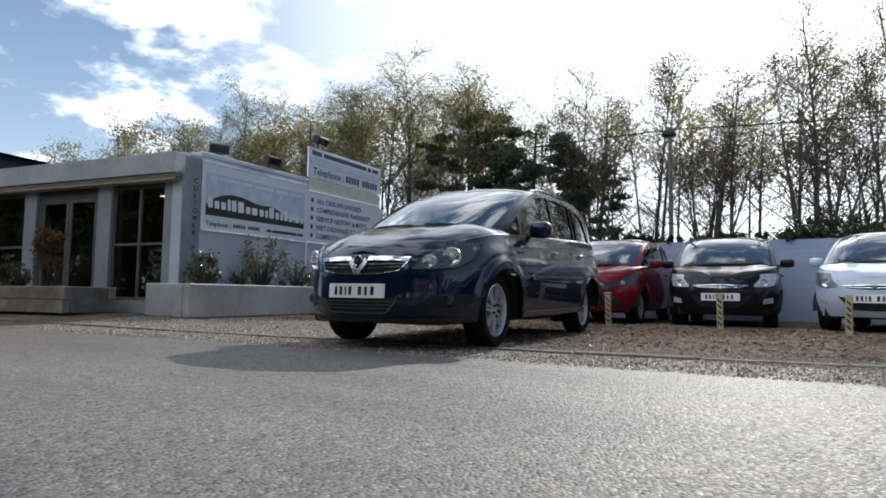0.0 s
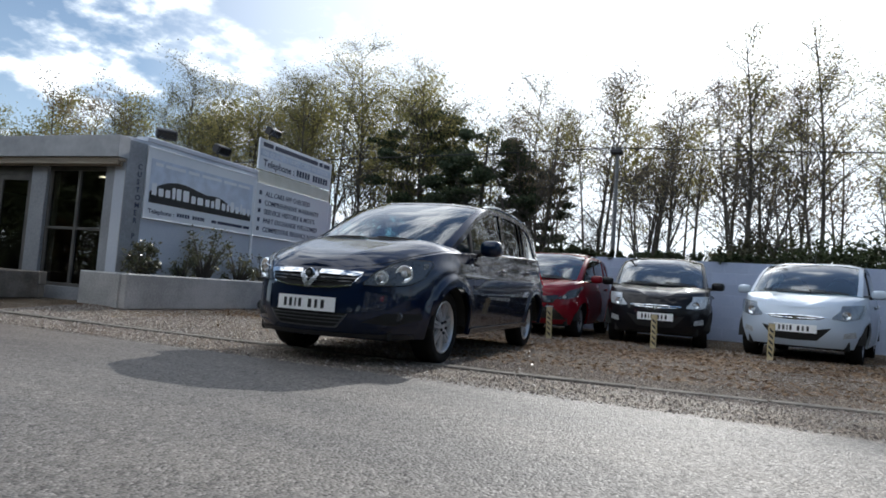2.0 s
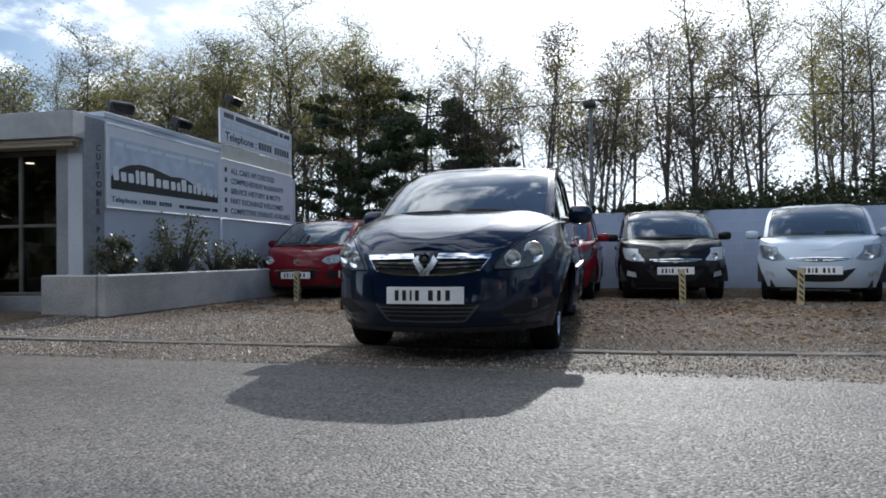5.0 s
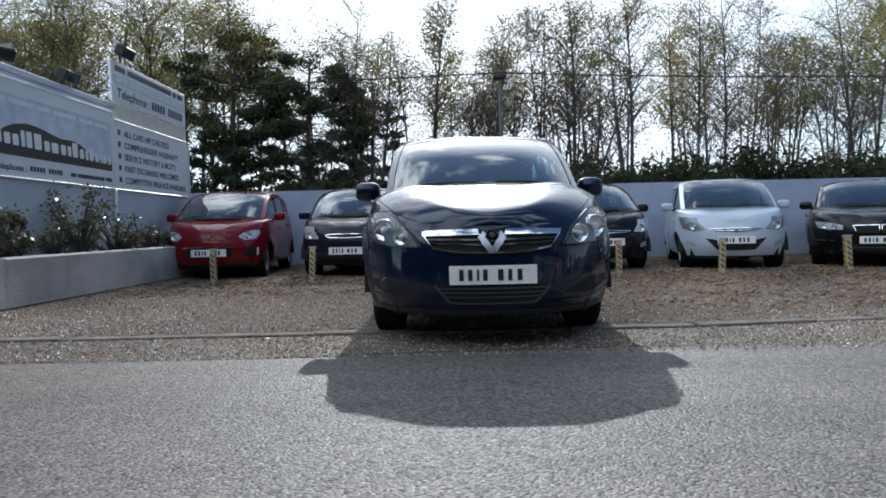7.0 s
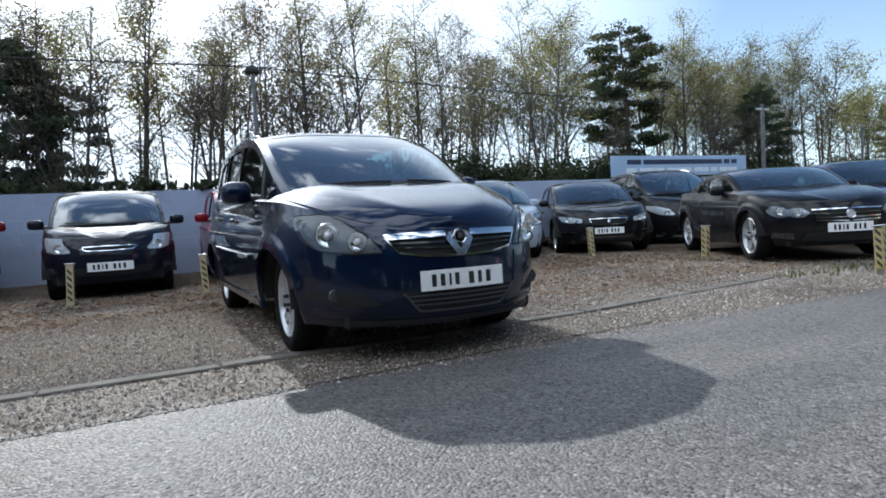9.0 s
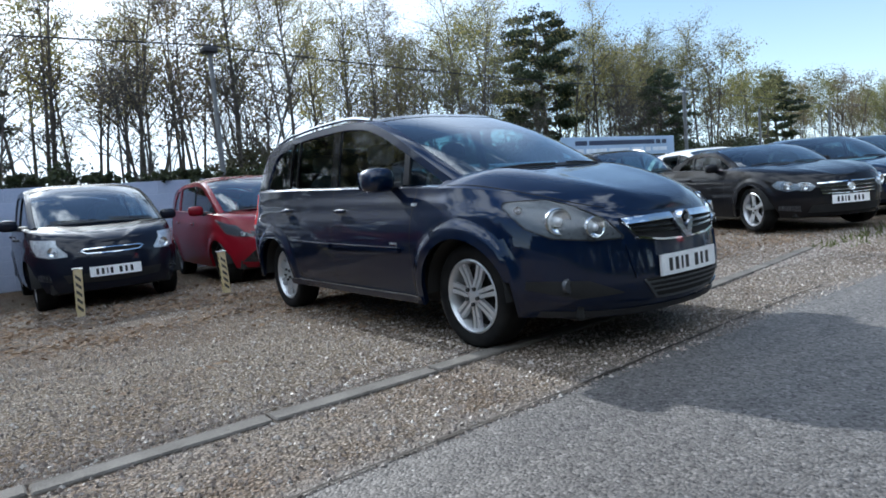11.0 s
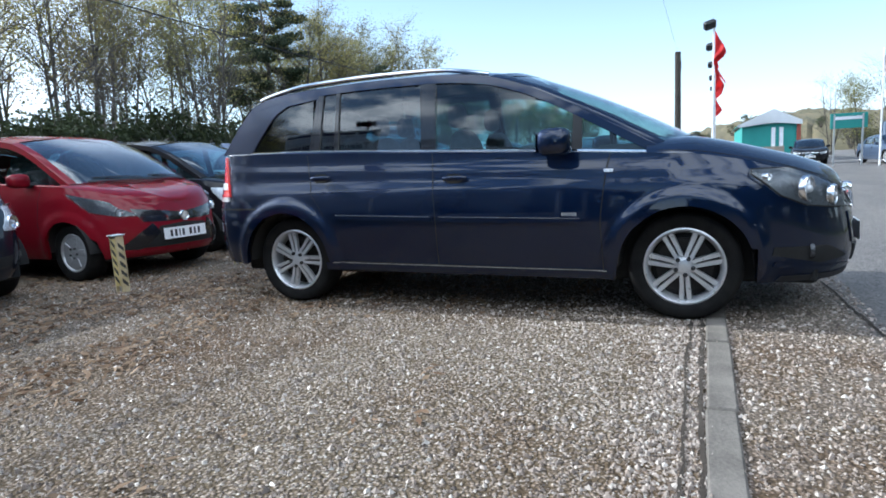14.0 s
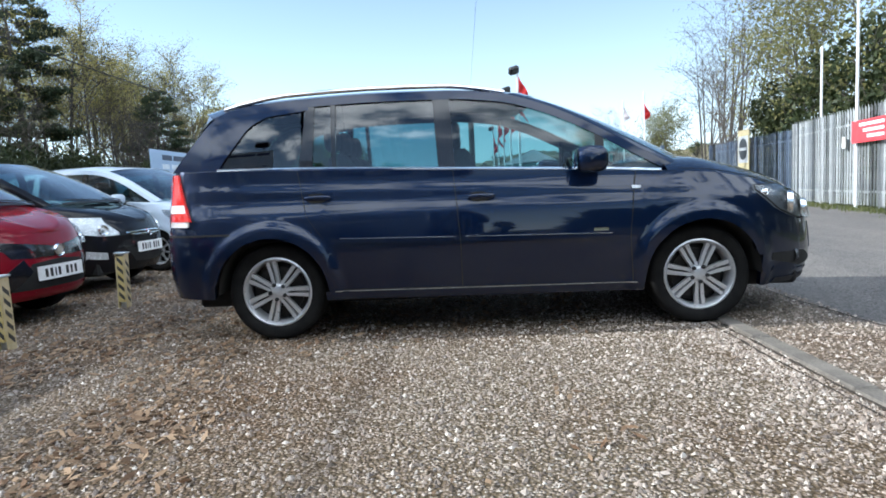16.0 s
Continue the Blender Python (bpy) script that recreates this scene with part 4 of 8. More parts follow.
class Shell:
    """The curved skin of a car's body, from plan and side curves."""

    def __init__(self, s):
        self.s = s
        self.y1, self.y2 = s["y1"], s["y2"]

    def at(self, a, z):
        """a: 0 to 1 round the nose, 1 to 2 along the flank, 2 to 3 round the tail."""
        s = self.s
        w = cr(s["w"], z)
        if a < 1:
            th, n = a * math.pi / 2, s["nose_n"]
            d = self.y1 - cr(s["yf"], z)
            return w * math.sin(th) ** (2 / n), self.y1 - d * max(0.0, math.cos(th)) ** (2 / n)
        if a <= 2:
            u = a - 1
            return w * (1 + 0.012 * math.sin(math.pi * u)), self.y1 + (self.y2 - self.y1) * u
        th, n = (3 - a) * math.pi / 2, s["tail_n"]
        d = cr(s["yr"], z) - self.y2
        return w * math.sin(th) ** (2 / n), self.y2 + d * max(0.0, math.cos(th)) ** (2 / n)

    def a_x(self, x, z):
        """a on the nose for a place across."""
        q = min(1.0, abs(x) / cr(self.s["w"], z))
        return math.asin(q ** (self.s["nose_n"] / 2)) / (math.pi / 2)

    def a_y(self, y, z):
        s = self.s
        if y < self.y1:
            d = self.y1 - cr(s["yf"], z)
            q = min(1.0, (self.y1 - y) / d)
            return math.acos(q ** (s["nose_n"] / 2)) / (math.pi / 2)
        if y <= self.y2:
            return 1 + (y - self.y1) / (self.y2 - self.y1)
        d = cr(s["yr"], z) - self.y2
        q = min(1.0, (y - self.y2) / d)
        return 3 - math.acos(q ** (s["tail_n"] / 2)) / (math.pi / 2)

    def point(self, p, side, off=0.0):
        """p: (a, z). The point on the skin, moved outwards by off."""
        a, z = p
        e = 1e-3
        x, y = self.at(a, z)
        off = off + self.lip(a, y, z)
        if off:
            x0, y0 = self.at(max(0.0, a - e), z)
            x1, y1 = self.at(min(3.0, a + e), z)
            nx, ny = (y1 - y0), -(x1 - x0)
            l = math.hypot(nx, ny) or 1
            x, y = x + off * nx / l, y + off * ny / l
        return Vector((side * x, y, z))

    def lip(self, a, y, z):
        """Flared arch edges and a soft crease along the flank."""
        s, out = self.s, 0.0
        for yw in (0.0, s["wb"]):
            d = math.hypot(y - yw, z - s["wr"]) - s["arch"]
            reach = s.get("flare_reach", 0.10)
            if -0.02 < d < reach:
                u = max(0.0, d - 0.4 * reach) / (0.6 * reach)
                out = s.get("flare", 0.016) * (1 - u * u * (3 - 2 * u))
        if 0.9 < a < 2.3:
            out += s.get("crease_depth", 0.008) * math.exp(-((z - s.get("crease", 0.88) - 0.03 * y) / 0.035) ** 2)
        return out

    def arch(self, y, z_low):
        s = self.s
        for yw in (0.0, s["wb"]):
            r = s["arch"]
            if abs(y - yw) < r:
                return max(z_low, s["wr"] - 0.005 + math.sqrt(r * r - (y - yw) ** 2))
        return z_low

    def side_x(self, y, z):
        """Half width of the glasshouse."""
        s = self.s
        dz = z - cr(s["top"], y)
        return cr(s["house"], y) - s.get("lean", 0.26) * dz - s.get("curl", 0.34) * dz * max(dz, 0)


def skin_patch(sh, lo, hi, side, off, n=12, m=4, depth=0.012, place="a"):
    """A raised piece of skin between two lines. Points are ("x", x, z) on the nose, ("y", y, z) on flank or tail, or (y, z) on the glasshouse."""
    bm = bmesh.new()

    def conv(p):
        if place == "house":
            return p
        k, v, z = p
        return (sh.a_x(v, z) if k == "x" else sh.a_y(v, z), z)

    def pos(p, o):
        if place == "house":
            return Vector((side * (sh.side_x(*p) + o), p[0], p[1]))
        return sh.point(p, side, o)
    lo, hi = along([conv(p) for p in lo], n), along([conv(p) for p in hi], n)
    rows = [[tuple(p + (q - p) * j / m for p, q in zip(l, h)) for l, h in zip(lo, hi)] for j in range(m + 1)]
    top = sheet(bm, [[pos(p, off) for p in r] for r in rows])
    ring = [top[0][i] for i in range(n + 1)] + [top[j][n] for j in range(1, m + 1)] + [top[m][i] for i in range(n - 1, -1, -1)] + [top[j][0] for j in range(m - 1, 0, -1)]
    flat = [rows[0][i] for i in range(n + 1)] + [rows[j][n] for j in range(1, m + 1)] + [rows[m][i] for i in range(n - 1, -1, -1)] + [rows[j][0] for j in range(m - 1, 0, -1)]
    if depth:
        low = [bm.verts.new(pos(p, off - depth)) for p in flat]
        for i in range(len(ring)):
            k = (i + 1) % len(ring)
            try:
                bm.faces.new((ring[i], ring[k], low[k], low[i]))
            except ValueError:
                pass
    bmesh.ops.remove_doubles(bm, verts=bm.verts, dist=1e-5)
    return bm


def wheel_meshes(key, r, rim_r, width, style, spokes, rim_mat):
    """The meshes of one wheel, turned about x, outer face towards -x, centred on the hub."""
    out = {}
    bm = bmesh.new()
    h = width / 2
    lathe(bm, [(-h * 0.78, rim_r), (-h * 0.98, rim_r + 0.02), (-h, r * 0.90), (-h * 0.90, r * 0.965), (-h * 0.62, r * 0.995), (0, r), (h * 0.62, r * 0.995), (h * 0.9, r * 0.965), (h, r * 0.9), (h * 0.98, rim_r + 0.02), (h * 0.78, rim_r)], 48)
    out["tyre"] = finish(bm, "tyre", M["rubber"], sharp=50)
    bm = bmesh.new()
    lathe(bm, [(-h * 0.86, rim_r + 0.004), (-h * 0.9, rim_r - 0.006), (-h * 0.80, rim_r - 0.018), (-h * 0.3, rim_r - 0.03), (h * 0.7, rim_r - 0.03)], 48)
    out["rim"] = finish(bm, "rim", rim_mat, sharp=40)
    bm = bmesh.new()
    face = -h * 0.72
    if style in ("twin", "star", "multi"):
        for k in range(spokes):
            a0 = 2 * math.pi * k / spokes
            pair = (-1, 1) if style == "twin" else (0,)
            for q in pair:
                wi, wo = {"twin": (0.0125, 0.0175), "star": (0.026, 0.040), "multi": (0.010, 0.013)}[style]
                oi, oo = (0.0145 * q, 0.0215 * q)
                ri, ro = 0.045, rim_r - 0.008
                ring = []
                for rr, ww, oo_, xx in ((ri, wi, oi, face - 0.004), (ro * 0.6, (wi + wo) / 2, (oi + oo) / 2, face + 0.004), (ro, wo, oo, face + 0.0)):
                    ring.append([bm.verts.new(Vector((x, rr * math.cos(a0) - (oo_ + sgn * ww) * math.sin(a0), rr * math.sin(a0) + (oo_ + sgn * ww) * math.cos(a0)))) for x, sgn in ((xx, -0.75), (xx, 0.75), (xx + 0.022, 1), (xx + 0.022, -1))])
                for a, b in zip(ring, ring[1:]):
                    for i in range(4):
                        bm.faces.new((a[i], a[(i + 1) % 4], b[(i + 1) % 4], b[i]))
    else:
        lathe(bm, [(face + 0.0, 0.0), (face - 0.012, 0.05), (face - 0.004, rim_r * 0.55), (face, rim_r * 0.9), (face + 0.015, rim_r - 0.004)], 40)
        for k in range(spokes):
            a0 = 2 * math.pi * k / spokes
            box(bm, -0.012, 0.004, rim_r * 0.32, rim_r * 0.86, -0.03, 0.03, 0.008, m=Matrix.Translation((face - 0.004, 0, 0)) @ Matrix.Rotation(a0, 4, "X") @ Matrix.Rotation(0.35, 4, "X"))
    lathe(bm, [(face - 0.010, 0.0), (face - 0.010, 0.028), (face - 0.004, 0.05), (face + 0.012, 0.066), (face + 0.03, 0.068)], 24)
    out["spokes"] = finish(bm, "wheel_centre", rim_mat, sharp=30)
    bm = bmesh.new()
    lathe(bm, [(face + 0.055, 0.0), (face + 0.055, rim_r * 0.72), (face + 0.075, rim_r * 0.72), (face + 0.085, rim_r - 0.03)], 32)
    out["brake"] = finish(bm, "brake_disc", M["brake"])
    bm = bmesh.new()
    lathe(bm, [(-0.012, 0.0), (-0.012, 0.009), (-0.008, 0.0125), (0.006, 0.0125)], 8)
    out["nut"] = finish(bm, "wheel_nut", M["dark"])
    out["face"] = face
    return out


def text_bars(parent, place, width, height, groups, mat):
    """Plain bars where writing stands; place(u, v) gives a point for 0..1 across and up."""
    for a, b in groups:
        bm = bmesh.new()
        front = [place(a, 0.2, 0.0025), place(b, 0.2, 0.0025), place(b, 0.8, 0.0025), place(a, 0.8, 0.0025)]
        back = [place(a, 0.2, 0.0), place(b, 0.2, 0.0), place(b, 0.8, 0.0), place(a, 0.8, 0.0)]
        f, k = [bm.verts.new(p) for p in front], [bm.verts.new(p) for p in back]
        bm.faces.new(f)
        for i in range(4):
            bm.faces.new((f[i], f[(i + 1) % 4], k[(i + 1) % 4], k[i]))
        part("lettering_bar", bm, mat, parent, smooth=False)


WHEELS = {}


def make_car(name, label, category, m, s, group=""):
    root = thing(name, m, label, category, group)
    sh = Shell(s)
    body_mat, detail = M[s["paint"]], s.get("detail", 1)
    # lower body
    bm = bmesh.new()
    nf, ns, nr, rows = s.get("cols", (40, 80, 30, 16))
    tail = [3 - math.acos((0.86 * k / nr) ** (s["tail_n"] / 2)) / (math.pi / 2) for k in range(nr + 1)]
    cols = [(i / nf) ** 0.8 for i in range(nf)] + [1 + i / ns for i in range(ns)] + tail + [tail[-1] + (3 - tail[-1]) * k / 8 for k in range(1, 9)]
    tops = []
    for side in (-1, 1):
        grid = []
        for a in cols:
            zt = 0.8
            for _ in range(4):
                y = sh.at(a, zt)[1]
                zt = cr(s["top"], y)
            tops.append((side, a, zt))
            zb = s["sill"]
            for _ in range(5):
                y = sh.at(a, zb)[1]
                zb = sh.arch(y, cr(s["low"], y) if "low" in s else s["sill"])
            zb = min(zb, zt - 0.02)
            col = []
            inner = sh.point((a, zb), side, -0.03)
            inner.z += 0.012
            col.append(inner)
            for j in range(rows + 1):
                z = zb + (zt - zb) * (j / rows)
                col.append(sh.point((a, z), side))
            # rolled shoulder to the glass line
            pt = col[-1]
            yy = min(max(pt.y, -9), s["shelf"])
            if pt.y > s["a0"]:
                hx = min(abs(pt.x) - 0.004, cr(s["house"], yy) + 0.004)
                col.append(Vector((side * (abs(pt.x) * 0.35 + hx * 0.65), pt.y * 0.5 + yy * 0.5, pt.z + 0.010)))
                col.append(Vector((side * max(0, hx - 0.03), yy, pt.z + 0.012)))
            else:
                col += [pt + Vector((-side * 0.002 if abs(pt.x) > 0.004 else 0, 0, 0.0005)), pt + Vector((-side * 0.004 if abs(pt.x) > 0.006 else 0, 0, 0.001))]
            grid.append(col)
        sheet(bm, grid, side < 0)
    bmesh.ops.remove_doubles(bm, verts=bm.verts, dist=1e-4)
    part("body", bm, body_mat, root)
    # bonnet
    bm = bmesh.new()
    a_end = sh.a_y(s["a0"] + 0.10, 0.95)
    crown_w, crown_p = s.get("crown", (0.20, 3))
    for side in (-1, 1):
        grid = []
        nb = 44
        for i in range(nb + 1):
            a = a_end * (i / nb)
            zt = 0.8
            for _ in range(4):
                zt = cr(s["top"], sh.at(a, zt)[1])
            x, y = sh.at(a, zt)
            zc = cr(s["hood"], y)
            row = []
            for j in range(17):
                u = (j / 16) ** 1.7
                r = 1 - (1 - min(1.0, x * u / crown_w)) ** crown_p
                ridge = s.get("ridge", 0.006) * math.exp(-((u - 0.42) / 0.10) ** 2) * min(1, i / 10)
                row.append(Vector((side * x * (1 - u), y, zt + (zc - zt) * r + ridge + 0.0015)))
            grid.append(row)
        sheet(bm, grid, side < 0)
    bmesh.ops.remove_doubles(bm, verts=bm.verts, dist=1e-4)
    part("bonnet", bm, body_mat, root)
    if s.get("bonnet_seam"):
        for side in (-1, 1):
            pts = []
            for i in range(31):
                a = a_end * (0.30 + 0.66 * i / 30)
                zt = 0.8
                for _ in range(4):
                    zt = cr(s["top"], sh.at(a, zt)[1])
                x, y = sh.at(a, zt)
                u = 0.075 ** 1.7 + 0.02
                pts.append(Vector((side * x * (1 - u), y, zt + (cr(s["hood"], y) - zt) * (1 - (1 - min(1.0, x * u / crown_w)) ** crown_p) + 0.001)))
            bm = bmesh.new()
            tube(bm, pts, 0.0035, 5)
            part("bonnet_seam", bm, M["under"], root)
    # windscreen, roof, tailgate
    a0, a1, r1, r2 = s["a0"], s["a1"], s["r1"], s["r2"]
    (by, bz), (ty, tz) = s["screen"]

    def screen_pt(t, u, off=0.0):
        ys = a0 + (a1 - a0) * t
        zs = cr(s["cant"], ys)
        xs = sh.side_x(ys, zs)
        yc, zc = by + (ty - by) * t, bz + (tz - bz) * t + s.get("bulge", 0.03) * math.sin(math.pi * t)
        q = abs(u) ** 3.4
        return Vector((xs * u, yc + (ys - yc) * q - off * 0.55, zc + (zs - zc) * q + off * 0.83))
    bm = bmesh.new()
    sheet(bm, [[screen_pt(j / 16, -1 + 2 * i / 24) for i in range(25)] for j in range(17)])
    part("windscreen", bm, M["screen"], root).visible_shadow = False
    bm = bmesh.new()
    sheet(bm, [[screen_pt(0.0 + 0.03 * j, -0.80 + 1.6 * i / 24, 0.003) for i in range(25)] for j in range(2)])
    part("scuttle", bm, M["dark"], root)
    if s.get("header"):
        bm = bmesh.new()
        sheet(bm, [[screen_pt(1.0 - s["header"] * (1 - j / 3), -0.93 + 1.86 * i / 24, 0.003) for i in range(25)] for j in range(4)])
        part("screen_border", bm, M["gloss_black"], root, "black printed glass border")
    for side in (-1, 1):
        bm = bmesh.new()
        sheet(bm, [[screen_pt(j / 16, side * u, 0.006 if u < 0.99 else 0.0) for u in (0.925, 0.93, 0.965, 1.0)] for j in range(17)], side < 0)
        part("windscreen_pillar", bm, body_mat, root)

    def roof_pt(t, u, off=0.0):
        ys = a1 + (r1 - a1) * t
        zs = cr(s["cant"], ys)
        xs = sh.side_x(ys, zs)
        yc = ty + (s["rear_c"] - ty) * t
        zc = cr(s["roof"], yc)
        q = abs(u) ** 4.5
        return Vector((xs * u, yc + (ys - yc) * q, zc + (zs - zc) * q + off))
    bm = bmesh.new()
    sheet(bm, [[roof_pt(j / 18, -1 + 2 * i / 20) for i in range(21)] for j in range(19)])
    part("roof", bm, body_mat, root)

    def tail_pt(t, u, off=0.0):
        ys = r1 + (r2 - r1) * t
        zs = cr(s["cant"], ys)
        xs = sh.side_x(ys, zs)
        yc = s["rear_c"] + (s["shelf"] + 0.03 - s["rear_c"]) * t
        zc0, zc1 = cr(s["roof"], s["rear_c"]), cr(s["top"], s["shelf"]) + 0.012
        zc = zc0 + (zc1 - zc0) * t
        q = abs(u) ** 3.4
        return Vector((xs * u, yc + (ys - yc) * q + off, zc + (zs - zc) * q))
    bm = bmesh.new()
    sheet(bm, [[tail_pt(j / 12, -1 + 2 * i / 16) for i in range(17)] for j in range(13)])
    part("tailgate", bm, body_mat, root)
    bm = bmesh.new()
    sheet(bm, [[tail_pt(0.12 + 0.72 * j / 6, -0.82 + 1.64 * i / 12, 0.004) for i in range(13)] for j in range(7)])
    part("rear_window", bm, M["privacy"], root)
    # glasshouse sides
    for side in (-1, 1):
        for y0, y1, mat in s["panes"]:
            n = 18
            ys = [y0 + (y1 - y0) * i / n for i in range(n + 1)]
            lo = [(y, cr(s["top"], y) + 0.012) for y in ys]
            hi = [(y, max(cr(s["top"], y) + 0.013, cr(s["cant"], y))) for y in ys]
            part("side_window", skin_patch(sh, lo, hi, side, -0.012, n, 5, 0.004, "house"), M[mat], root).visible_shadow = False
        ys = [a0 + 0.02 + (r1 - a0 - 0.02) * i / 40 for i in range(41)]
        part("roof_rail", skin_patch(sh, [(y, max(cr(s["top"], y), cr(s["cant"], y) - s.get("rail", 0.055))) for y in ys], [(y, cr(s["cant"], y)) for y in ys], side, 0.002, 44, 3, 0.02, "house"), body_mat, root)
        for lo, hi, mat in s["pillars"]:
            part("pillar", skin_patch(sh, lo, hi, side, 0.001, 14, 5, 0.016, "house"), M[mat] if mat != "paint" else body_mat, root)
        if s.get("belt"):
            y0, y1 = s["belt"]
            ys = [y0 + (y1 - y0) * i / 30 for i in range(31)]
            part("belt_trim", skin_patch(sh, [(y, cr(s["top"], y) + 0.004) for y in ys], [(y, cr(s["top"], y) + 0.019) for y in ys], side, 0.010, 32, 1, 0.022, "house"), M[s.get("belt_mat", "chrome")], root, "polished strip under the windows")
        # shut lines
        for line in s.get("seams", ()):
            part("door_seam", skin_patch(sh, [("y", y - 0.0032, z - 0.002) for y, z in line], [("y", y + 0.0032, z + 0.002) for y, z in line], side, 0.0025, 16, 1, 0.0), M["under"], root)
        for y, z in s.get("handles", ()):
            bm = bmesh.new()
            p = sh.point((sh.a_y(y, z), z), side, 0.024)
            blob(bm, p, (0.014, 0.085, 0.017), 3)
            part("door_handle", bm, M[s.get("handle_mat", "gloss_black")], root)
            # flush dark patch painted for the shade in the cup behind the handle
            lo = [("y", y - 0.055, z - 0.012), ("y", y - 0.02, z - 0.030), ("y", y + 0.05, z - 0.030), ("y", y + 0.075, z - 0.010)]
            hi = [("y", y - 0.055, z + 0.012), ("y", y - 0.02, z + 0.028), ("y", y + 0.05, z + 0.028), ("y", y + 0.075, z + 0.010)]
            part("handle_cup", skin_patch(sh, lo, hi, side, 0.0015, 10, 3, 0.0), M["under"], root, "flat dark patch for the shade in the handle cup")
        for lo, hi, off, depth, mat, nm, lab in s.get("flank", ()):
            part(nm, skin_patch(sh, lo, hi, side, off, 24, 3, depth), M[mat] if mat != "paint" else body_mat, root, lab)
        for lo, hi, off, depth, mat, nm, lab in s.get("nose_pairs", ()):
            part(nm, skin_patch(sh, lo, hi, side, off, 18, 5, depth), M[mat] if mat != "paint" else body_mat, root, lab)
        # lamps
        hl = s["headlamp"]
        lamp = part("headlamp", skin_patch(sh, hl["lo"], hl["hi"], side, 0.002, 22, 6, 0.02), M[hl.get("mat", "lamp_shell")], root)
        for k, v, z, r in hl["bowls"]:
            a = sh.a_x(v, z) if k == "x" else sh.a_y(v, z)
            p, q = sh.point((a, z), side, 0.004), sh.point((a, z), side, 0.03)
            d = (q - p).normalized()
            d = (d + Vector((0, -0.9, 0.0))).normalized()
            bm = bmesh.new()
            lathe(bm, [(0.004, 0), (0.004, r * 0.3), (0.006, r * 0.55), (0.015, r * 0.86), (0.022, r * 0.93), (0.022, r), (0.012, r * 1.06), (-0.012, r * 1.06)], 24, "z")
            bmesh.ops.transform(bm, matrix=Matrix.Translation(p) @ d.to_track_quat("Z", "Y").to_matrix().to_4x4(), verts=bm.verts)
            part("lamp_bowl", bm, M["lamp_bowl"], lamp, "bright round reflector")
            bm = bmesh.new()
            blob(bm, p + d * 0.010, (r * 0.36, r * 0.36, r * 0.36), 2.0, 10, 6)
            part("lamp_bulb", bm, M["lamp_pale"], lamp, "pale lamp bulb")
        if "gasket" in hl:
            rim = []
            for line in (hl["lo"], hl["hi"][::-1]):
                rim += along([(sh.a_x(v, z) if k == "x" else sh.a_y(v, z), z) for k, v, z in line], 22)
            bm = bmesh.new()
            tube(bm, [sh.point(tuple(p), side, 0.024) for p in rim + rim[:1]], hl["gasket"], 5)
            part("lamp_gasket", bm, M["under"], lamp, "black lamp seal")
        part("lamp_lens", skin_patch(sh, hl["lo"], hl["hi"], side, 0.030, 22, 6, 0.028), M["lens"], lamp, "clear lamp cover").visible_shadow = False
        for k, (lo, hi, mat) in enumerate(s.get("taillamp", ())):
            part("tail_lamp", skin_patch(sh, lo, hi, side, 0.012 + 0.004 * k, 12, 6, 0.014 + 0.004 * k), M[mat], root)
        # mirror
        my, mz = s["mirror"]
        mx = sh.side_x(my, max(mz, cr(s["top"], my)))
        bm = bmesh.new()
        ms = s.get("mirror_size", (0.105, 0.065, 0.075))
        blob(bm, (side * (mx + 0.06 + ms[0]), my, mz), ms, 3.2, 16, 10)
        mir = part("door_mirror", bm, M[s.get("mirror_mat", s["paint"])], root)
        bm = bmesh.new()
        tube(bm, [(side * (mx - 0.03), my + 0.01, mz - 0.045), (side * (mx + 0.09), my, mz - 0.045)], [0.032, 0.026], 8)
        part("mirror_arm", bm, M["dark"], mir)
        bm = bmesh.new()
        c, gx = mx + 0.06 + ms[0], ms[0] * 0.8
        sheet(bm, [[Vector((side * (c - gx), my + ms[1] * 0.93, mz + k * ms[2] * 0.72)), Vector((side * (c + gx), my + ms[1] * 0.93, mz + k * ms[2] * 0.72))] for k in (-1, 1)])
        part("mirror_glass", bm, M["chrome"], mir)
    for lo, hi, off, depth, mat, nm, lab in s.get("nose", ()):
        for side in (-1, 1):
            part(nm, skin_patch(sh, lo, hi, side, off, 16, 3, depth), M[mat] if mat != "paint" else body_mat, root, lab)
    # number plate: a white plate with plain bars
    pw, pz = 0.26, s["plate"]
    py = sh.at(sh.a_x(0.05, pz), pz)[1] - s.get("plate_off", 0.012)
    tilt = s.get("plate_tilt", 0.03)

    def plate_pt(u, v, out):
        return Vector((-pw + 2 * pw * u, py - out - 0.006 - tilt * (0.5 - v) * 0.111 + 0.06 * (abs(u - 0.5) * 2) ** 2 * 0.25, pz + (v - 0.5) * 0.111))
    bm = bmesh.new()
    f = sheet(bm, [[plate_pt(i / 8, j, 0.0) for i in range(9)] for j in (0, 1)])
    b = sheet(bm, [[plate_pt(i / 8, j, -0.012) for i in range(9)] for j in (0, 1)], True)
    for r in (0, 1):
        for i in range(8):
            bm.faces.new((f[r][i], f[r][i + 1], b[r][i + 1], b[r][i]))
    plate = part("number_plate", bm, M["plate"], root, "white plate with plain dark bars")
    if detail:
        text_bars(plate, plate_pt, 0.52, 0.111, s.get("bars", ((0.115, 0.165), (0.215, 0.265), (0.315, 0.34), (0.385, 0.435), (0.555, 0.615), (0.67, 0.715), (0.775, 0.83))), M["sign_black"])
    # underside
    bm = bmesh.new()
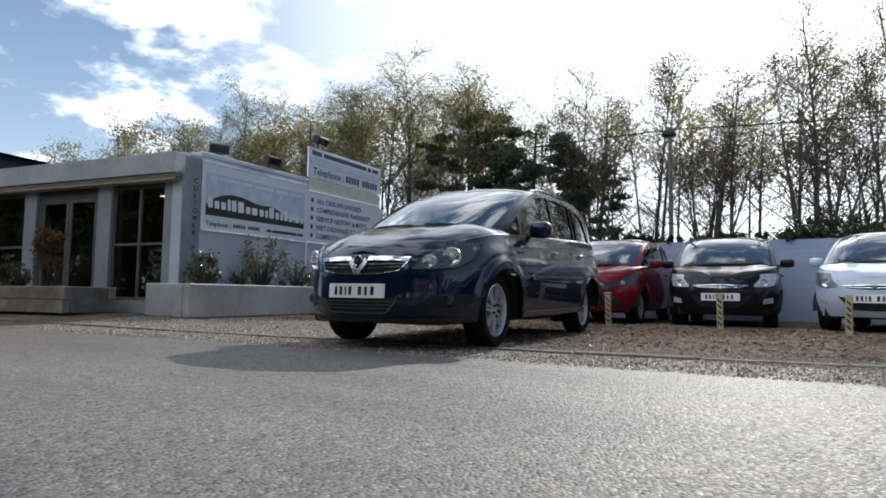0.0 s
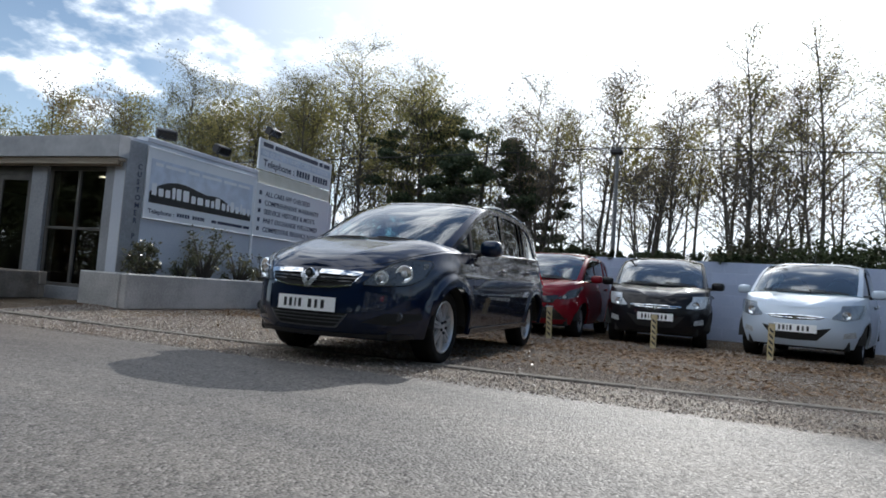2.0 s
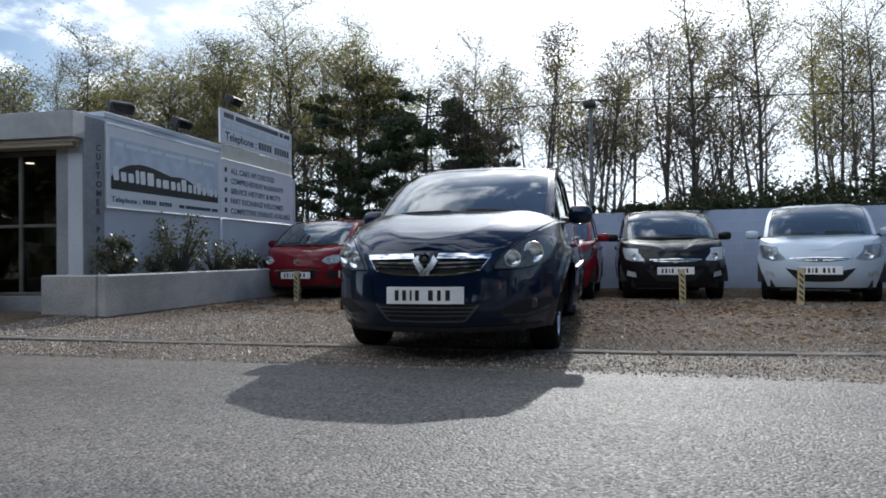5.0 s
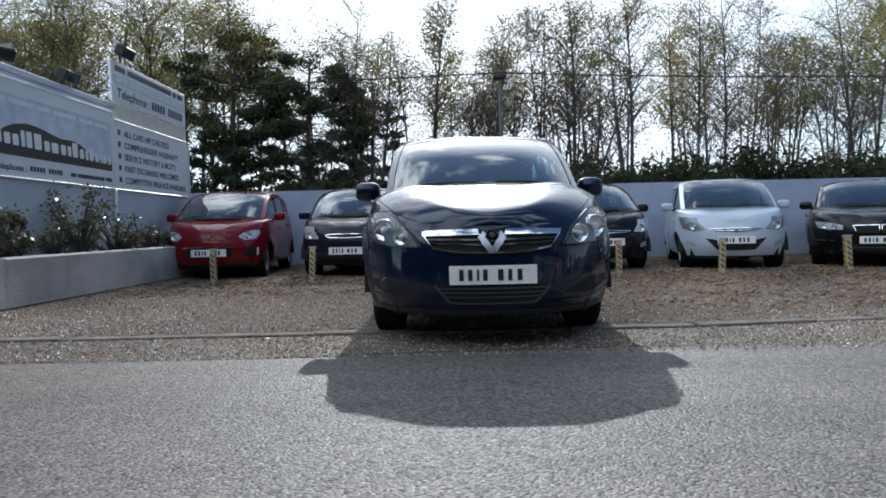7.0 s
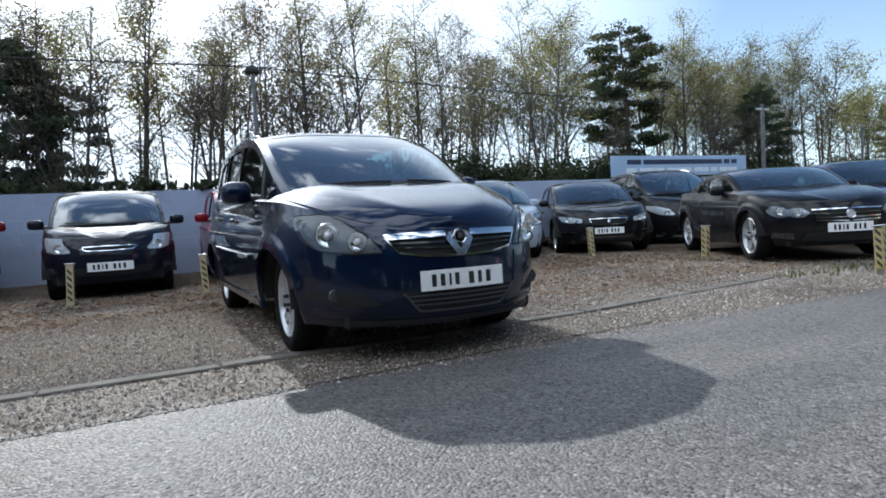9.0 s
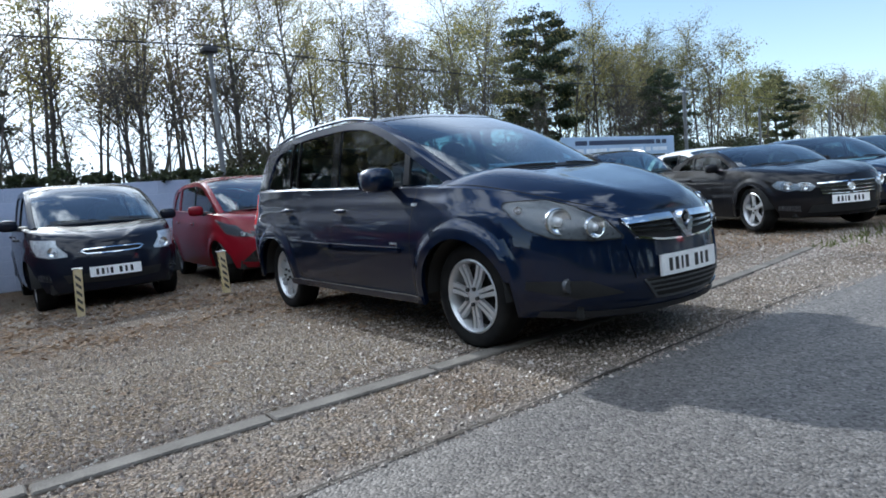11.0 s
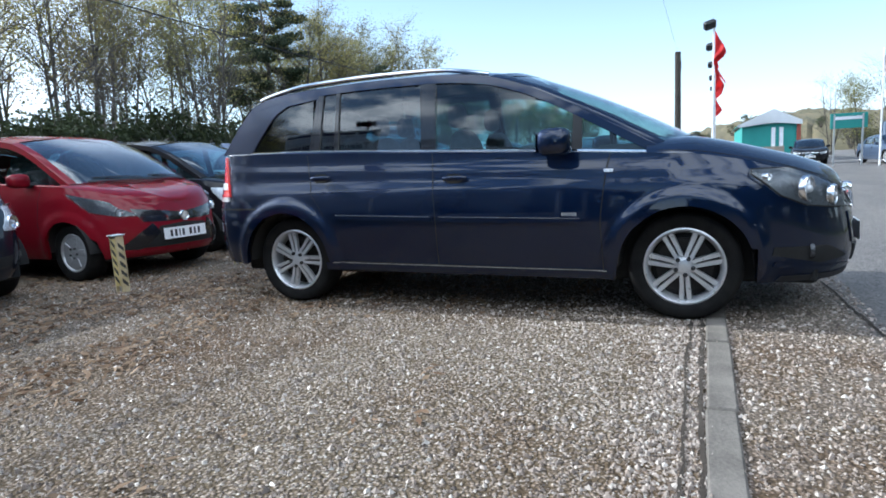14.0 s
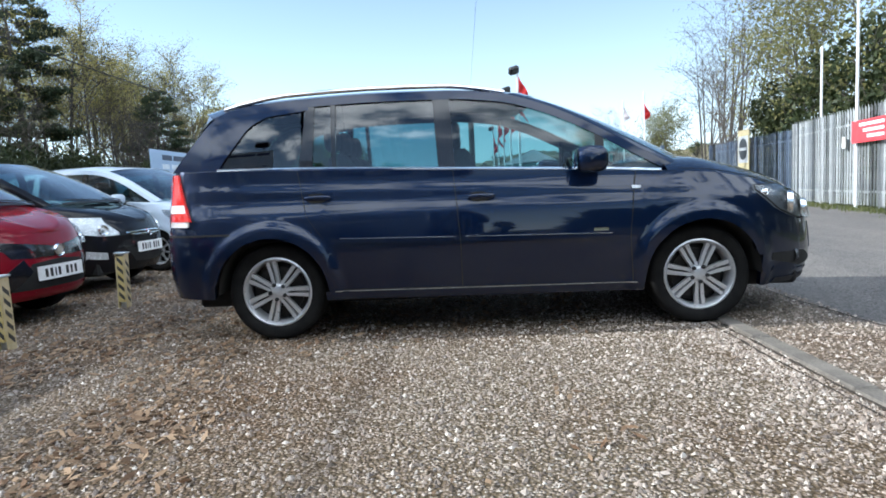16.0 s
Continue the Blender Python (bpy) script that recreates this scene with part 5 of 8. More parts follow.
    box(bm, -0.62, 0.62, cr(s["yf"], 0.4) + 0.25, cr(s["yr"], 0.4) - 0.2, s["sill"] - 0.01, 0.66, 0.02)
    part("underbody", bm, M["under"], root)
    # cabin
    bm = bmesh.new()
    box(bm, -0.62, 0.62, by + 0.12, by + 0.62, 0.6, bz - 0.02, 0.06)
    part("dashboard", bm, M["cabin"], root)
    bm = bmesh.new()
    box(bm, -0.70, 0.70, by + 0.6, s["shelf"] - 0.15, 0.6, 0.66, 0.02)
    part("cabin_floor", bm, M["cabin"], root)
    for yy, xs in s.get("seats", ((1.35, (-0.36, 0.36)), (2.2, (-0.42, 0.0, 0.42)))):
        for x in xs:
            bm = bmesh.new()
            blob(bm, (x, yy, 0.88), (0.22, 0.09, 0.33), 3, m=Matrix.Rotation(radians(-12), 4, "X"))
            blob(bm, (x, yy - 0.24, 0.62), (0.22, 0.26, 0.09), 3)
            seat = part("seat", bm, M["seat"], root)
            bm = bmesh.new()
            blob(bm, (x, yy + 0.10, s.get("headrest", 1.27)), (0.12, 0.045, 0.085), 3)
            part("headrest", bm, M["seat"], seat)
    bm = bmesh.new()
    ring = [Vector((0.36 * s.get("rhd", -1) + 0.18 * math.cos(k * math.pi / 10), by + 0.72 + 0.09 * math.sin(k * math.pi / 10), 0.97 + 0.16 * math.sin(k * math.pi / 10))) for k in range(21)]
    tube(bm, ring, 0.016, 6, False)
    part("steering_wheel", bm, M["cabin"], root)
    # wheels
    key = (s["wr"], s["rim"], s["wheel"], s["spokes"], s["rim_mat"])
    if key not in WHEELS:
        WHEELS[key] = wheel_meshes(str(key), s["wr"], s["rim"], 0.205, s["wheel"], s["spokes"], M[s["rim_mat"]])
    wm = WHEELS[key]
    for yw in (0.0, s["wb"]):
        for side in (-1, 1):
            place = Matrix.Translation((side * (s["track"] - 0.1025), yw, s["wr"])) @ Matrix.Rotation(0 if side < 0 else math.pi, 4, "Z") @ Matrix.Rotation(radians(s.get("turn", 11) + 17 * (yw > 0)), 4, "X")
            w = share("wheel", wm["brake"], root, place)
            share("tyre", wm["tyre"], w)
            share("rim", wm["rim"], w)
            share("wheel_centre", wm["spokes"], w)
            for k in range(5 if detail else 0):
                a = 2 * math.pi * (k + 0.5) / 5
                share("wheel_nut", wm["nut"], w, Matrix.Translation((wm["face"] - 0.012, 0.05 * math.cos(a), 0.05 * math.sin(a))))
    # arch linings
    for yw in (0.0, s["wb"]):
        for side in (-1, 1):
            bm = bmesh.new()
            r = s["arch"] + 0.003
            grid = [[Vector((side * x, yw + r * math.cos(math.pi * k / 12), s["wr"] + r * math.sin(math.pi * k / 12))) for k in range(13)] for x in (0.5, s["track"] + 0.045)]
            sheet(bm, grid)
            part("arch_lining", bm, M["under"], root)
    for ex in s.get("extras", ()):
        ex(root, sh, s, screen_pt, roof_pt)
    return root


def wipers(root, sh, s, screen_pt, roof_pt):
    lift = s.get("wiper_lift", 0.035)
    for u0, u1 in ((-0.05, -0.72), (0.78, 0.12)):
        bm = bmesh.new()
        tube(bm, [screen_pt(lift + lift * k / 6, u0 + (u1 - u0) * k / 6, 0.010) for k in range(7)], 0.006, 6)
        part("wiper", bm, M["dark"], root)


def rails(mat):
    def add(root, sh, s, screen_pt, roof_pt):
        for side in (-1, 1):
            bm = bmesh.new()
            pts = []
            for k in range(19):
                t = k / 18
                p = roof_pt(0.03 + 0.92 * t, side * 0.93)
                p.z += 0.024 * min(1, 5 * t, 5 * (1 - t)) + 0.002
                pts.append(p)
            tube(bm, pts, 0.015, 8)
            part("roof_bar", bm, M[mat], root, "bright roof bar")
    return add


def aerial(root, sh, s, screen_pt, roof_pt):
    bm = bmesh.new()
    p = roof_pt(0.15, 0.0)
    tube(bm, [p, p + Vector((0, 0.12, 0.16))], [0.008, 0.004], 6)
    part("aerial", bm, M["dark"], root)


def badge(z, r, mat="chrome", off=0.02):
    def add(root, sh, s, screen_pt, roof_pt):
        y = sh.at(0.0, z)[1]
        bm = bmesh.new()
        lathe(bm, [(-off - 0.010, 0), (-off - 0.010, r * 0.7), (-off - 0.004, r * 0.74), (-off - 0.006, r * 0.8), (-off - 0.012, r * 0.92), (-off, r), (0, r)], 28, "y", (0, y, z))
        part("badge", bm, M[mat], root, "round plain bright badge")
    return add


# ---- the people carrier
MPV = dict(
    paint="navy", y1=0.28, y2=2.75, nose_n=2.55, tail_n=4.5, wb=2.703, wr=0.317, rim=0.222, arch=0.362, flare=0.021, flare_reach=0.115, cols=(48, 130, 34, 28), ridge=0.005, crown=(0.30, 2), header=0.07, track=0.80, sill=0.215, a0=0.10, a1=1.16, r1=3.06, r2=3.35, shelf=3.33, rear_c=3.22,
    w=[(0.15, 0.80), (0.30, 0.858), (0.45, 0.882), (0.62, 0.893), (0.78, 0.882), (0.90, 0.845), (1.0, 0.825), (1.12, 0.815)],
    yf=[(0.15, -0.82), (0.24, -0.90), (0.40, -0.945), (0.55, -0.93), (0.70, -0.895), (0.78, -0.845), (0.90, -0.70), (1.0, -0.52), (1.15, -0.3)],
    yr=[(0.15, 3.36), (0.30, 3.47), (0.50, 3.50), (0.72, 3.49), (0.78, 3.465), (1.0, 3.45), (1.15, 3.43)],
    top=[(-0.95, 0.735), (-0.88, 0.75), (-0.70, 0.80), (-0.50, 0.865), (-0.30, 0.915), (-0.05, 0.958), (0.2, 0.975), (0.6, 1.0), (1.53, 1.045), (2.5, 1.09), (3.05, 1.105), (3.5, 1.11)],
    low=[(-0.95, 0.215), (-0.45, 0.225), (0.4, 0.245), (1.4, 0.255), (2.3, 0.27), (2.9, 0.29), (3.5, 0.30)],
    hood=[(-0.95, 0.735), (-0.90, 0.778), (-0.84, 0.818), (-0.78, 0.850), (-0.70, 0.884), (-0.44, 0.963), (-0.10, 1.048), (-0.02, 1.060), (0.3, 1.066)],
    house=[(-0.1, 0.70), (0.2, 0.745), (0.8, 0.79), (1.6, 0.805), (2.5, 0.80), (3.0, 0.775), (3.36, 0.725)], lean=0.15, curl=0.13,
    cant=[(0.05, 0.965), (0.43, 1.175), (0.72, 1.335), (0.95, 1.44), (1.22, 1.52), (1.55, 1.552), (2.0, 1.558), (2.5, 1.545), (2.85, 1.515), (3.06, 1.455), (3.20, 1.30), (3.35, 1.118)],
    roof=[(0.9, 1.52), (1.2, 1.567), (1.6, 1.598), (2.1, 1.608), (2.7, 1.588), (3.1, 1.55), (3.3, 1.51)],
    screen=((-0.06, 1.06), (1.02, 1.553)),
    panes=[(0.12, 0.61, "pane"), (0.63, 1.55, "pane"), (1.57, 2.47, "privacy"), (2.49, 3.12, "privacy")],
    pillars=[
        ([(0.63, 0.99), (0.63, 1.25)], [(0.575, 0.99), (0.575, 1.21)], "dark"),
        ([(1.515, 1.04), (1.535, 1.52)], [(1.62, 1.045), (1.645, 1.52)], "gloss_black"),
        ([(2.265, 1.075), (2.265, 1.51)], [(2.295, 1.075), (2.295, 1.51)], "gloss_black"),
        ([(2.42, 1.08), (2.40, 1.50)], [(2.51, 1.085), (2.45, 1.50)], "gloss_black"),
        ([(3.05, 1.10), (2.96, 1.22), (2.83, 1.38), (2.72, 1.44), (2.44, 1.472)], [(3.345, 1.115), (3.21, 1.29), (3.06, 1.45), (2.85, 1.51), (2.44, 1.545)], "paint"),
    ],
    belt=(0.18, 3.04), handles=((1.36, 0.875), (2.38, 0.91)), handle_mat="navy", bonnet_seam=True, mirror=(0.70, 1.065), mirror_size=(0.105, 0.10, 0.082), plate=0.465, plate_off=0.016, wiper_lift=0.012,
    seams=[[(0.44, 0.28), (0.455, 0.60), (0.42, 0.90), (0.40, 0.985)], [(1.50, 0.28), (1.50, 0.60), (1.53, 1.04)], [(2.36, 0.66), (2.46, 0.80), (2.51, 1.08)], [(0.46, 0.30), (1.4, 0.315), (2.25, 0.33)]],
    flank=[
        ([("y", 0.56, 0.585), ("y", 1.48, 0.605)], [("y", 0.56, 0.612), ("y", 1.48, 0.632)], 0.022, 0.026, "paint", "side_moulding", ""),
        ([("y", 1.52, 0.606), ("y", 2.26, 0.628)], [("y", 1.52, 0.633), ("y", 2.26, 0.652)], 0.022, 0.026, "paint", "side_moulding", ""),
        # satin strips painted in for the sun's glint along the mouldings
        ([("y", 0.57, 0.6125), ("y", 1.47, 0.6325)], [("y", 0.57, 0.6165), ("y", 1.47, 0.6365)], 0.020, 0.02, "satin_chrome", "moulding_edge", "thin bright edge of the moulding"),
        ([("y", 1.53, 0.6335), ("y", 2.25, 0.6525)], [("y", 1.53, 0.6375), ("y", 2.25, 0.6565)], 0.020, 0.02, "satin_chrome", "moulding_edge", "thin bright edge of the moulding"),
        ([("y", 0.38, 0.245), ("y", 2.36, 0.268)], [("y", 0.38, 0.300), ("y", 2.36, 0.322)], 0.012, 0.016, "paint", "sill_cover", ""),
        # pale strip standing in for the sunlit line along the sill
        ([("y", 0.42, 0.296), ("y", 2.30, 0.318)], [("y", 0.42, 0.303), ("y", 2.30, 0.325)], 0.016, 0.006, "lamp_grey", "sill_strip", "thin grey sill strip"),
        ([("y", 0.385, 0.877), ("y", 0.432, 0.879)], [("y", 0.38, 0.896), ("y", 0.436, 0.898)], 0.008, 0.010, "lamp_pale", "side_repeater", "clear side lamp"),
        ([("y", 0.59, 0.628), ("y", 0.68, 0.630)], [("y", 0.59, 0.648), ("y", 0.68, 0.650)], 0.004, 0.004, "chrome", "trim_badge", "small bright badge"),
        ([("y", 2.95, 0.70), ("y", 3.40, 0.70)], [("y", 2.95, 0.712), ("y", 3.40, 0.712)], 0.002, 0.004, "under", "bumper_seam", ""),
    ],
    headlamp=dict(
        lo=[("x", 0.435, 0.632), ("x", 0.56, 0.632), ("x", 0.70, 0.655), ("y", -0.47, 0.715), ("y", -0.33, 0.835)],
        hi=[("x", 0.435, 0.648), ("x", 0.49, 0.735), ("x", 0.575, 0.815), ("y", -0.52, 0.862), ("y", -0.33, 0.862)],
        bowls=[("x", 0.545, 0.698, 0.056), ("x", 0.665, 0.740, 0.070), ("y", -0.41, 0.815, 0.022)], gasket=0.0045),
    taillamp=[
        ([("y", 3.22, 0.765), ("y", 3.43, 0.765)], [("y", 3.22, 0.80), ("y", 3.43, 0.80)], "white_lens"),
        ([("y", 3.20, 0.80), ("y", 3.43, 0.80)], [("y", 3.30, 1.10), ("y", 3.38, 1.10)], "red_lens"),
        ([("y", 3.235, 0.855), ("y", 3.43, 0.855)], [("y", 3.25, 0.905), ("y", 3.425, 0.905)], "white_lens"),
    ],
    nose_pairs=[
        # proud black patch painted for the shade of the deep fog lamp recess
        ([("x", 0.45, 0.345), ("x", 0.62, 0.328), ("x", 0.775, 0.385)], [("x", 0.452, 0.352), ("x", 0.60, 0.425), ("x", 0.775, 0.43)], 0.004, 0.006, "under", "fog_lamp_recess", "black recess in the bumper"),
        ([("x", 0.398, 0.595), ("x", 0.385, 0.50), ("x", 0.362, 0.415)], [("x", 0.425, 0.595), ("x", 0.412, 0.50), ("x", 0.392, 0.415)], 0.007, 0.007, "paint", "bumper_fold", ""),
        ([("x", 0.30, 0.275), ("x", 0.45, 0.288), ("x", 0.62, 0.292), ("x", 0.76, 0.32)], [("x", 0.30, 0.285), ("x", 0.45, 0.302), ("x", 0.62, 0.308), ("x", 0.76, 0.345)], 0.009, 0.010, "paint", "bumper_fold", ""),
    ],
    nose=[
        ([("x", 0.0, 0.598), ("x", 0.20, 0.604), ("x", 0.345, 0.628)], [("x", 0.0, 0.735), ("x", 0.20, 0.735), ("x", 0.415, 0.728)], 0.003, 0.01, "under", "grille_opening", "dark grille opening"),
        ([("x", 0.075, 0.705), ("x", 0.20, 0.703), ("x", 0.400, 0.700)], [("x", 0.085, 0.738), ("x", 0.20, 0.738), ("x", 0.418, 0.732)], 0.022, 0.024, "chrome", "grille_bar", "polished upper grille bar"),
        ([("x", 0.0, 0.590), ("x", 0.20, 0.596), ("x", 0.355, 0.622)], [("x", 0.0, 0.600), ("x", 0.20, 0.606), ("x", 0.350, 0.632)], 0.016, 0.018, "chrome", "grille_edge", "thin polished grille edge"),
        ([("x", 0.345, 0.622), ("x", 0.352, 0.630)], [("x", 0.405, 0.712), ("x", 0.418, 0.712)], 0.016, 0.018, "chrome", "grille_edge", "thin polished grille edge"),
        ([("x", 0.0, 0.592), ("x", 0.020, 0.592), ("x", 0.085, 0.690)], [("x", 0.0, 0.624), ("x", 0.0, 0.634), ("x", 0.052, 0.728)], 0.030, 0.03, "satin_chrome", "grille_chevron", "satin chevron"),
        ([("x", 0.05, 0.637), ("x", 0.355, 0.650)], [("x", 0.05, 0.648), ("x", 0.36, 0.660)], 0.012, 0.012, "gloss_black", "grille_slat", ""),
        ([("x", 0.06, 0.668), ("x", 0.38, 0.674)], [("x", 0.06, 0.679), ("x", 0.385, 0.685)], 0.012, 0.012, "gloss_black", "grille_slat", ""),
        ([("x", 0.0, 0.295), ("x", 0.255, 0.30)], [("x", 0.0, 0.405), ("x", 0.345, 0.405)], 0.005, 0.008, "under", "lower_grille", "dark lower intake"),
        ([("x", 0.0, 0.325), ("x", 0.28, 0.328)], [("x", 0.0, 0.334), ("x", 0.285, 0.337)], 0.010, 0.01, "slat_grey", "grille_slat", ""),
        ([("x", 0.0, 0.352), ("x", 0.30, 0.354)], [("x", 0.0, 0.361), ("x", 0.305, 0.363)], 0.010, 0.01, "slat_grey", "grille_slat", ""),
        ([("x", 0.0, 0.379), ("x", 0.32, 0.380)], [("x", 0.0, 0.388), ("x", 0.325, 0.389)], 0.010, 0.01, "slat_grey", "grille_slat", ""),
        ([("x", 0.0, 0.286), ("x", 0.26, 0.290), ("x", 0.35, 0.40)], [("x", 0.0, 0.297), ("x", 0.252, 0.302), ("x", 0.34, 0.405)], 0.010, 0.012, "slat_grey", "grille_edge", ""),
        ([("x", 0.0, 0.222), ("x", 0.45, 0.224), ("x", 0.72, 0.228)], [("x", 0.0, 0.252), ("x", 0.45, 0.256), ("x", 0.72, 0.262)], 0.008, 0.02, "dark", "chin_spoiler", "black chin spoiler"),
    ],
    wheel="twin", spokes=7, rim_mat="alloy", seats=((1.42, (-0.38, 0.38)), (2.25, (-0.46, 0.0, 0.46))), headrest=1.30,
)


def fog_lamps(xv, z, r):
    def add(root, sh, s, screen_pt, roof_pt):
        for side in (-1, 1):
            p = sh.point((sh.a_x(xv, z), z), side, -0.008)
            bm = bmesh.new()
            lathe(bm, [(-0.014, 0), (-0.016, r * 0.6), (-0.012, r * 0.9), (-0.004, r), (0.01, r)], 20, "y", p)
            part("fog_lamp", bm, M["lamp_dark"], root, "round fog lamp")
    return add


MPV["extras"] = [wipers, rails("chrome"), badge(0.70, 0.044, "chrome", 0.030), fog_lamps(0.665, 0.40, 0.042)]
def emblem(root, sh, s, screen_pt, roof_pt):
    y = sh.at(0.0, 0.70)[1] - 0.040
    bm = bmesh.new()
    lathe(bm, [(0.0, 0.0), (0.0, 0.034), (0.006, 0.034)], 24, "y", (0, y, 0.70))
    part("badge_face", bm, M["satin_chrome"], root, "satin badge face")
    bm = bmesh.new()
    blob(bm, (0, y - 0.004, 0.70), (0.020, 0.005, 0.018), 2.0, 10, 6)
    part("badge_relief", bm, M["slat_grey"], root, "small dark relief")


MPV["extras"].append(emblem)
make_car("people_carrier", "midnight blue people carrier, polished, parked nose to the road", "car", pose(0.02, 0, 0), MPV)

# ---- small hatchbacks and the saloons along the row


def hatch(**over):
    s = dict(
        paint="black", y1=0.20, y2=2.35, nose_n=2.5, tail_n=3.0, wb=2.385, wr=0.285, rim=0.185, arch=0.315, track=0.745, sill=0.20, a0=-0.02, a1=0.86, r1=2.72, r2=2.98, shelf=2.96, rear_c=2.86,
        w=[(0.15, 0.72), (0.30, 0.775), (0.45, 0.795), (0.62, 0.80), (0.80, 0.79), (0.95, 0.765), (1.12, 0.745)],
        yf=[(0.15, -0.60), (0.26, -0.68), (0.42, -0.715), (0.58, -0.70), (0.72, -0.655), (0.82, -0.58), (0.92, -0.45), (1.0, -0.30), (1.15, -0.15)],
        yr=[(0.15, 2.80), (0.35, 2.89), (0.6, 2.90), (0.8, 2.87), (1.0, 2.90), (1.15, 2.95)],
        top=[(-0.72, 0.70), (-0.62, 0.745), (-0.45, 0.82), (-0.25, 0.875), (0.0, 0.92), (0.4, 0.945), (1.2, 0.985), (2.0, 1.03), (2.6, 1.06), (3.0, 1.06)],
        low=[(-0.7, 0.22), (0.4, 0.22), (2.0, 0.24), (2.9, 0.30)],
        hood=[(-0.72, 0.70), (-0.62, 0.775), (-0.45, 0.85), (-0.25, 0.905), (0.0, 0.955), (0.3, 0.99)],
        house=[(-0.2, 0.70), (0.1, 0.72), (0.6, 0.74), (1.6, 0.745), (2.4, 0.72), (2.98, 0.655)],
        cant=[(-0.06, 0.92), (0.25, 1.10), (0.5, 1.24), (0.7, 1.325), (0.95, 1.395), (1.3, 1.43), (1.7, 1.43), (2.2, 1.40), (2.55, 1.35), (2.72, 1.28), (2.88, 1.15), (2.98, 1.065)],
        roof=[(0.6, 1.40), (0.9, 1.455), (1.3, 1.49), (1.8, 1.49), (2.4, 1.455), (2.8, 1.40), (2.9, 1.36)],
        screen=((-0.22, 0.965), (0.74, 1.43)), bulge=0.03, lean=0.15, curl=0.15,
        panes=[(0.0, 1.17, "pane"), (1.19, 2.1, "privacy"), (2.12, 2.62, "privacy")],
        pillars=[
            ([(1.13, 0.98), (1.15, 1.40)], [(1.22, 0.985), (1.24, 1.40)], "gloss_black"),
            ([(2.02, 1.03), (2.0, 1.39)], [(2.14, 1.035), (2.10, 1.38)], "paint"),
            ([(2.58, 1.06), (2.48, 1.20), (2.30, 1.33), (2.1, 1.36)], [(2.975, 1.068), (2.86, 1.165), (2.66, 1.315), (2.35, 1.39)], "paint")],
        handles=((1.02, 0.82), (1.92, 0.86)), handle_mat="paintless", mirror=(0.45, 1.0), mirror_size=(0.10, 0.06, 0.068), plate=0.43,
        seams=[[(0.36, 0.26), (0.38, 0.6), (0.30, 0.93)], [(1.14, 0.26), (1.14, 0.6), (1.18, 0.98)], [(1.98, 0.62), (2.06, 0.78), (2.10, 1.03)]],
        headlamp=dict(
            lo=[("x", 0.44, 0.61), ("x", 0.58, 0.605), ("x", 0.70, 0.64), ("y", -0.22, 0.75)],
            hi=[("x", 0.44, 0.64), ("x", 0.52, 0.735), ("y", -0.47, 0.80), ("y", -0.18, 0.82)], mat="lamp_pale",
            bowls=[("x", 0.56, 0.67, 0.055)]),
        taillamp=[([("y", 2.66, 0.72), ("y", 2.86, 0.72)], [("y", 2.78, 1.03), ("y", 2.88, 1.03)], "red_lens")],
        wheel="multi", spokes=7, rim_mat="grey_cover", seats=((1.15, (-0.34, 0.34)), (1.95, (-0.36, 0.36))), headrest=1.18, rhd=-1,
        cols=(20, 50, 10, 10), crease=0.78, ridge=0.008, extras=[wipers, aerial])
    s["handle_mat"] = over.get("paint", "black")
    s.update(over)
    return s


def grille(*rows):
    """Rows of (x0, z0, x1, z1, ...) as (lo, hi, off, depth, material, name, label)."""
    return list(rows)


GX = lambda *p: [("x", a, b) for a, b in p]
OPEN = lambda lo, hi: (GX(*lo), GX(*hi), 0.003, 0.008, "under", "intake", "black intake")
BRIGHT = lambda lo, hi: (GX(*lo), GX(*hi), 0.014, 0.016, "chrome", "grille_trim", "thin polished trim")

ROUND = hatch(paint="red", headlamp=dict(lo=[("x", 0.43, 0.665), ("x", 0.52, 0.615), ("x", 0.65, 0.635), ("y", -0.30, 0.725)], hi=[("x", 0.43, 0.685), ("x", 0.49, 0.74), ("x", 0.58, 0.77), ("y", -0.31, 0.775)], mat="lamp_pale", bowls=[("x", 0.55, 0.69, 0.058)]), nose=[
    OPEN([(0, 0.345), (0.33, 0.36)], [(0, 0.51), (0.36, 0.505)]),
    BRIGHT([(0, 0.515), (0.36, 0.508), (0.385, 0.49)], [(0, 0.53), (0.365, 0.523), (0.395, 0.50)]),
    (GX((0, 0.22), (0.6, 0.235)), GX((0, 0.26), (0.62, 0.27)), 0.006, 0.012, "dark", "chin_spoiler", "black chin spoiler")],
    nose_pairs=[(GX((0.50, 0.36), (0.66, 0.40)), GX((0.53, 0.50), (0.66, 0.50)), 0.003, 0.008, "under", "fog_lamp_recess", "black recess in the bumper"),
                (GX((0.655, 0.38), (0.67, 0.38)), GX((0.665, 0.50), (0.68, 0.50)), 0.012, 0.012, "white_lens", "running_lamp", "upright running lamp")],
    extras=[wipers, aerial, badge(0.655, 0.035, "chrome", 0.006)])
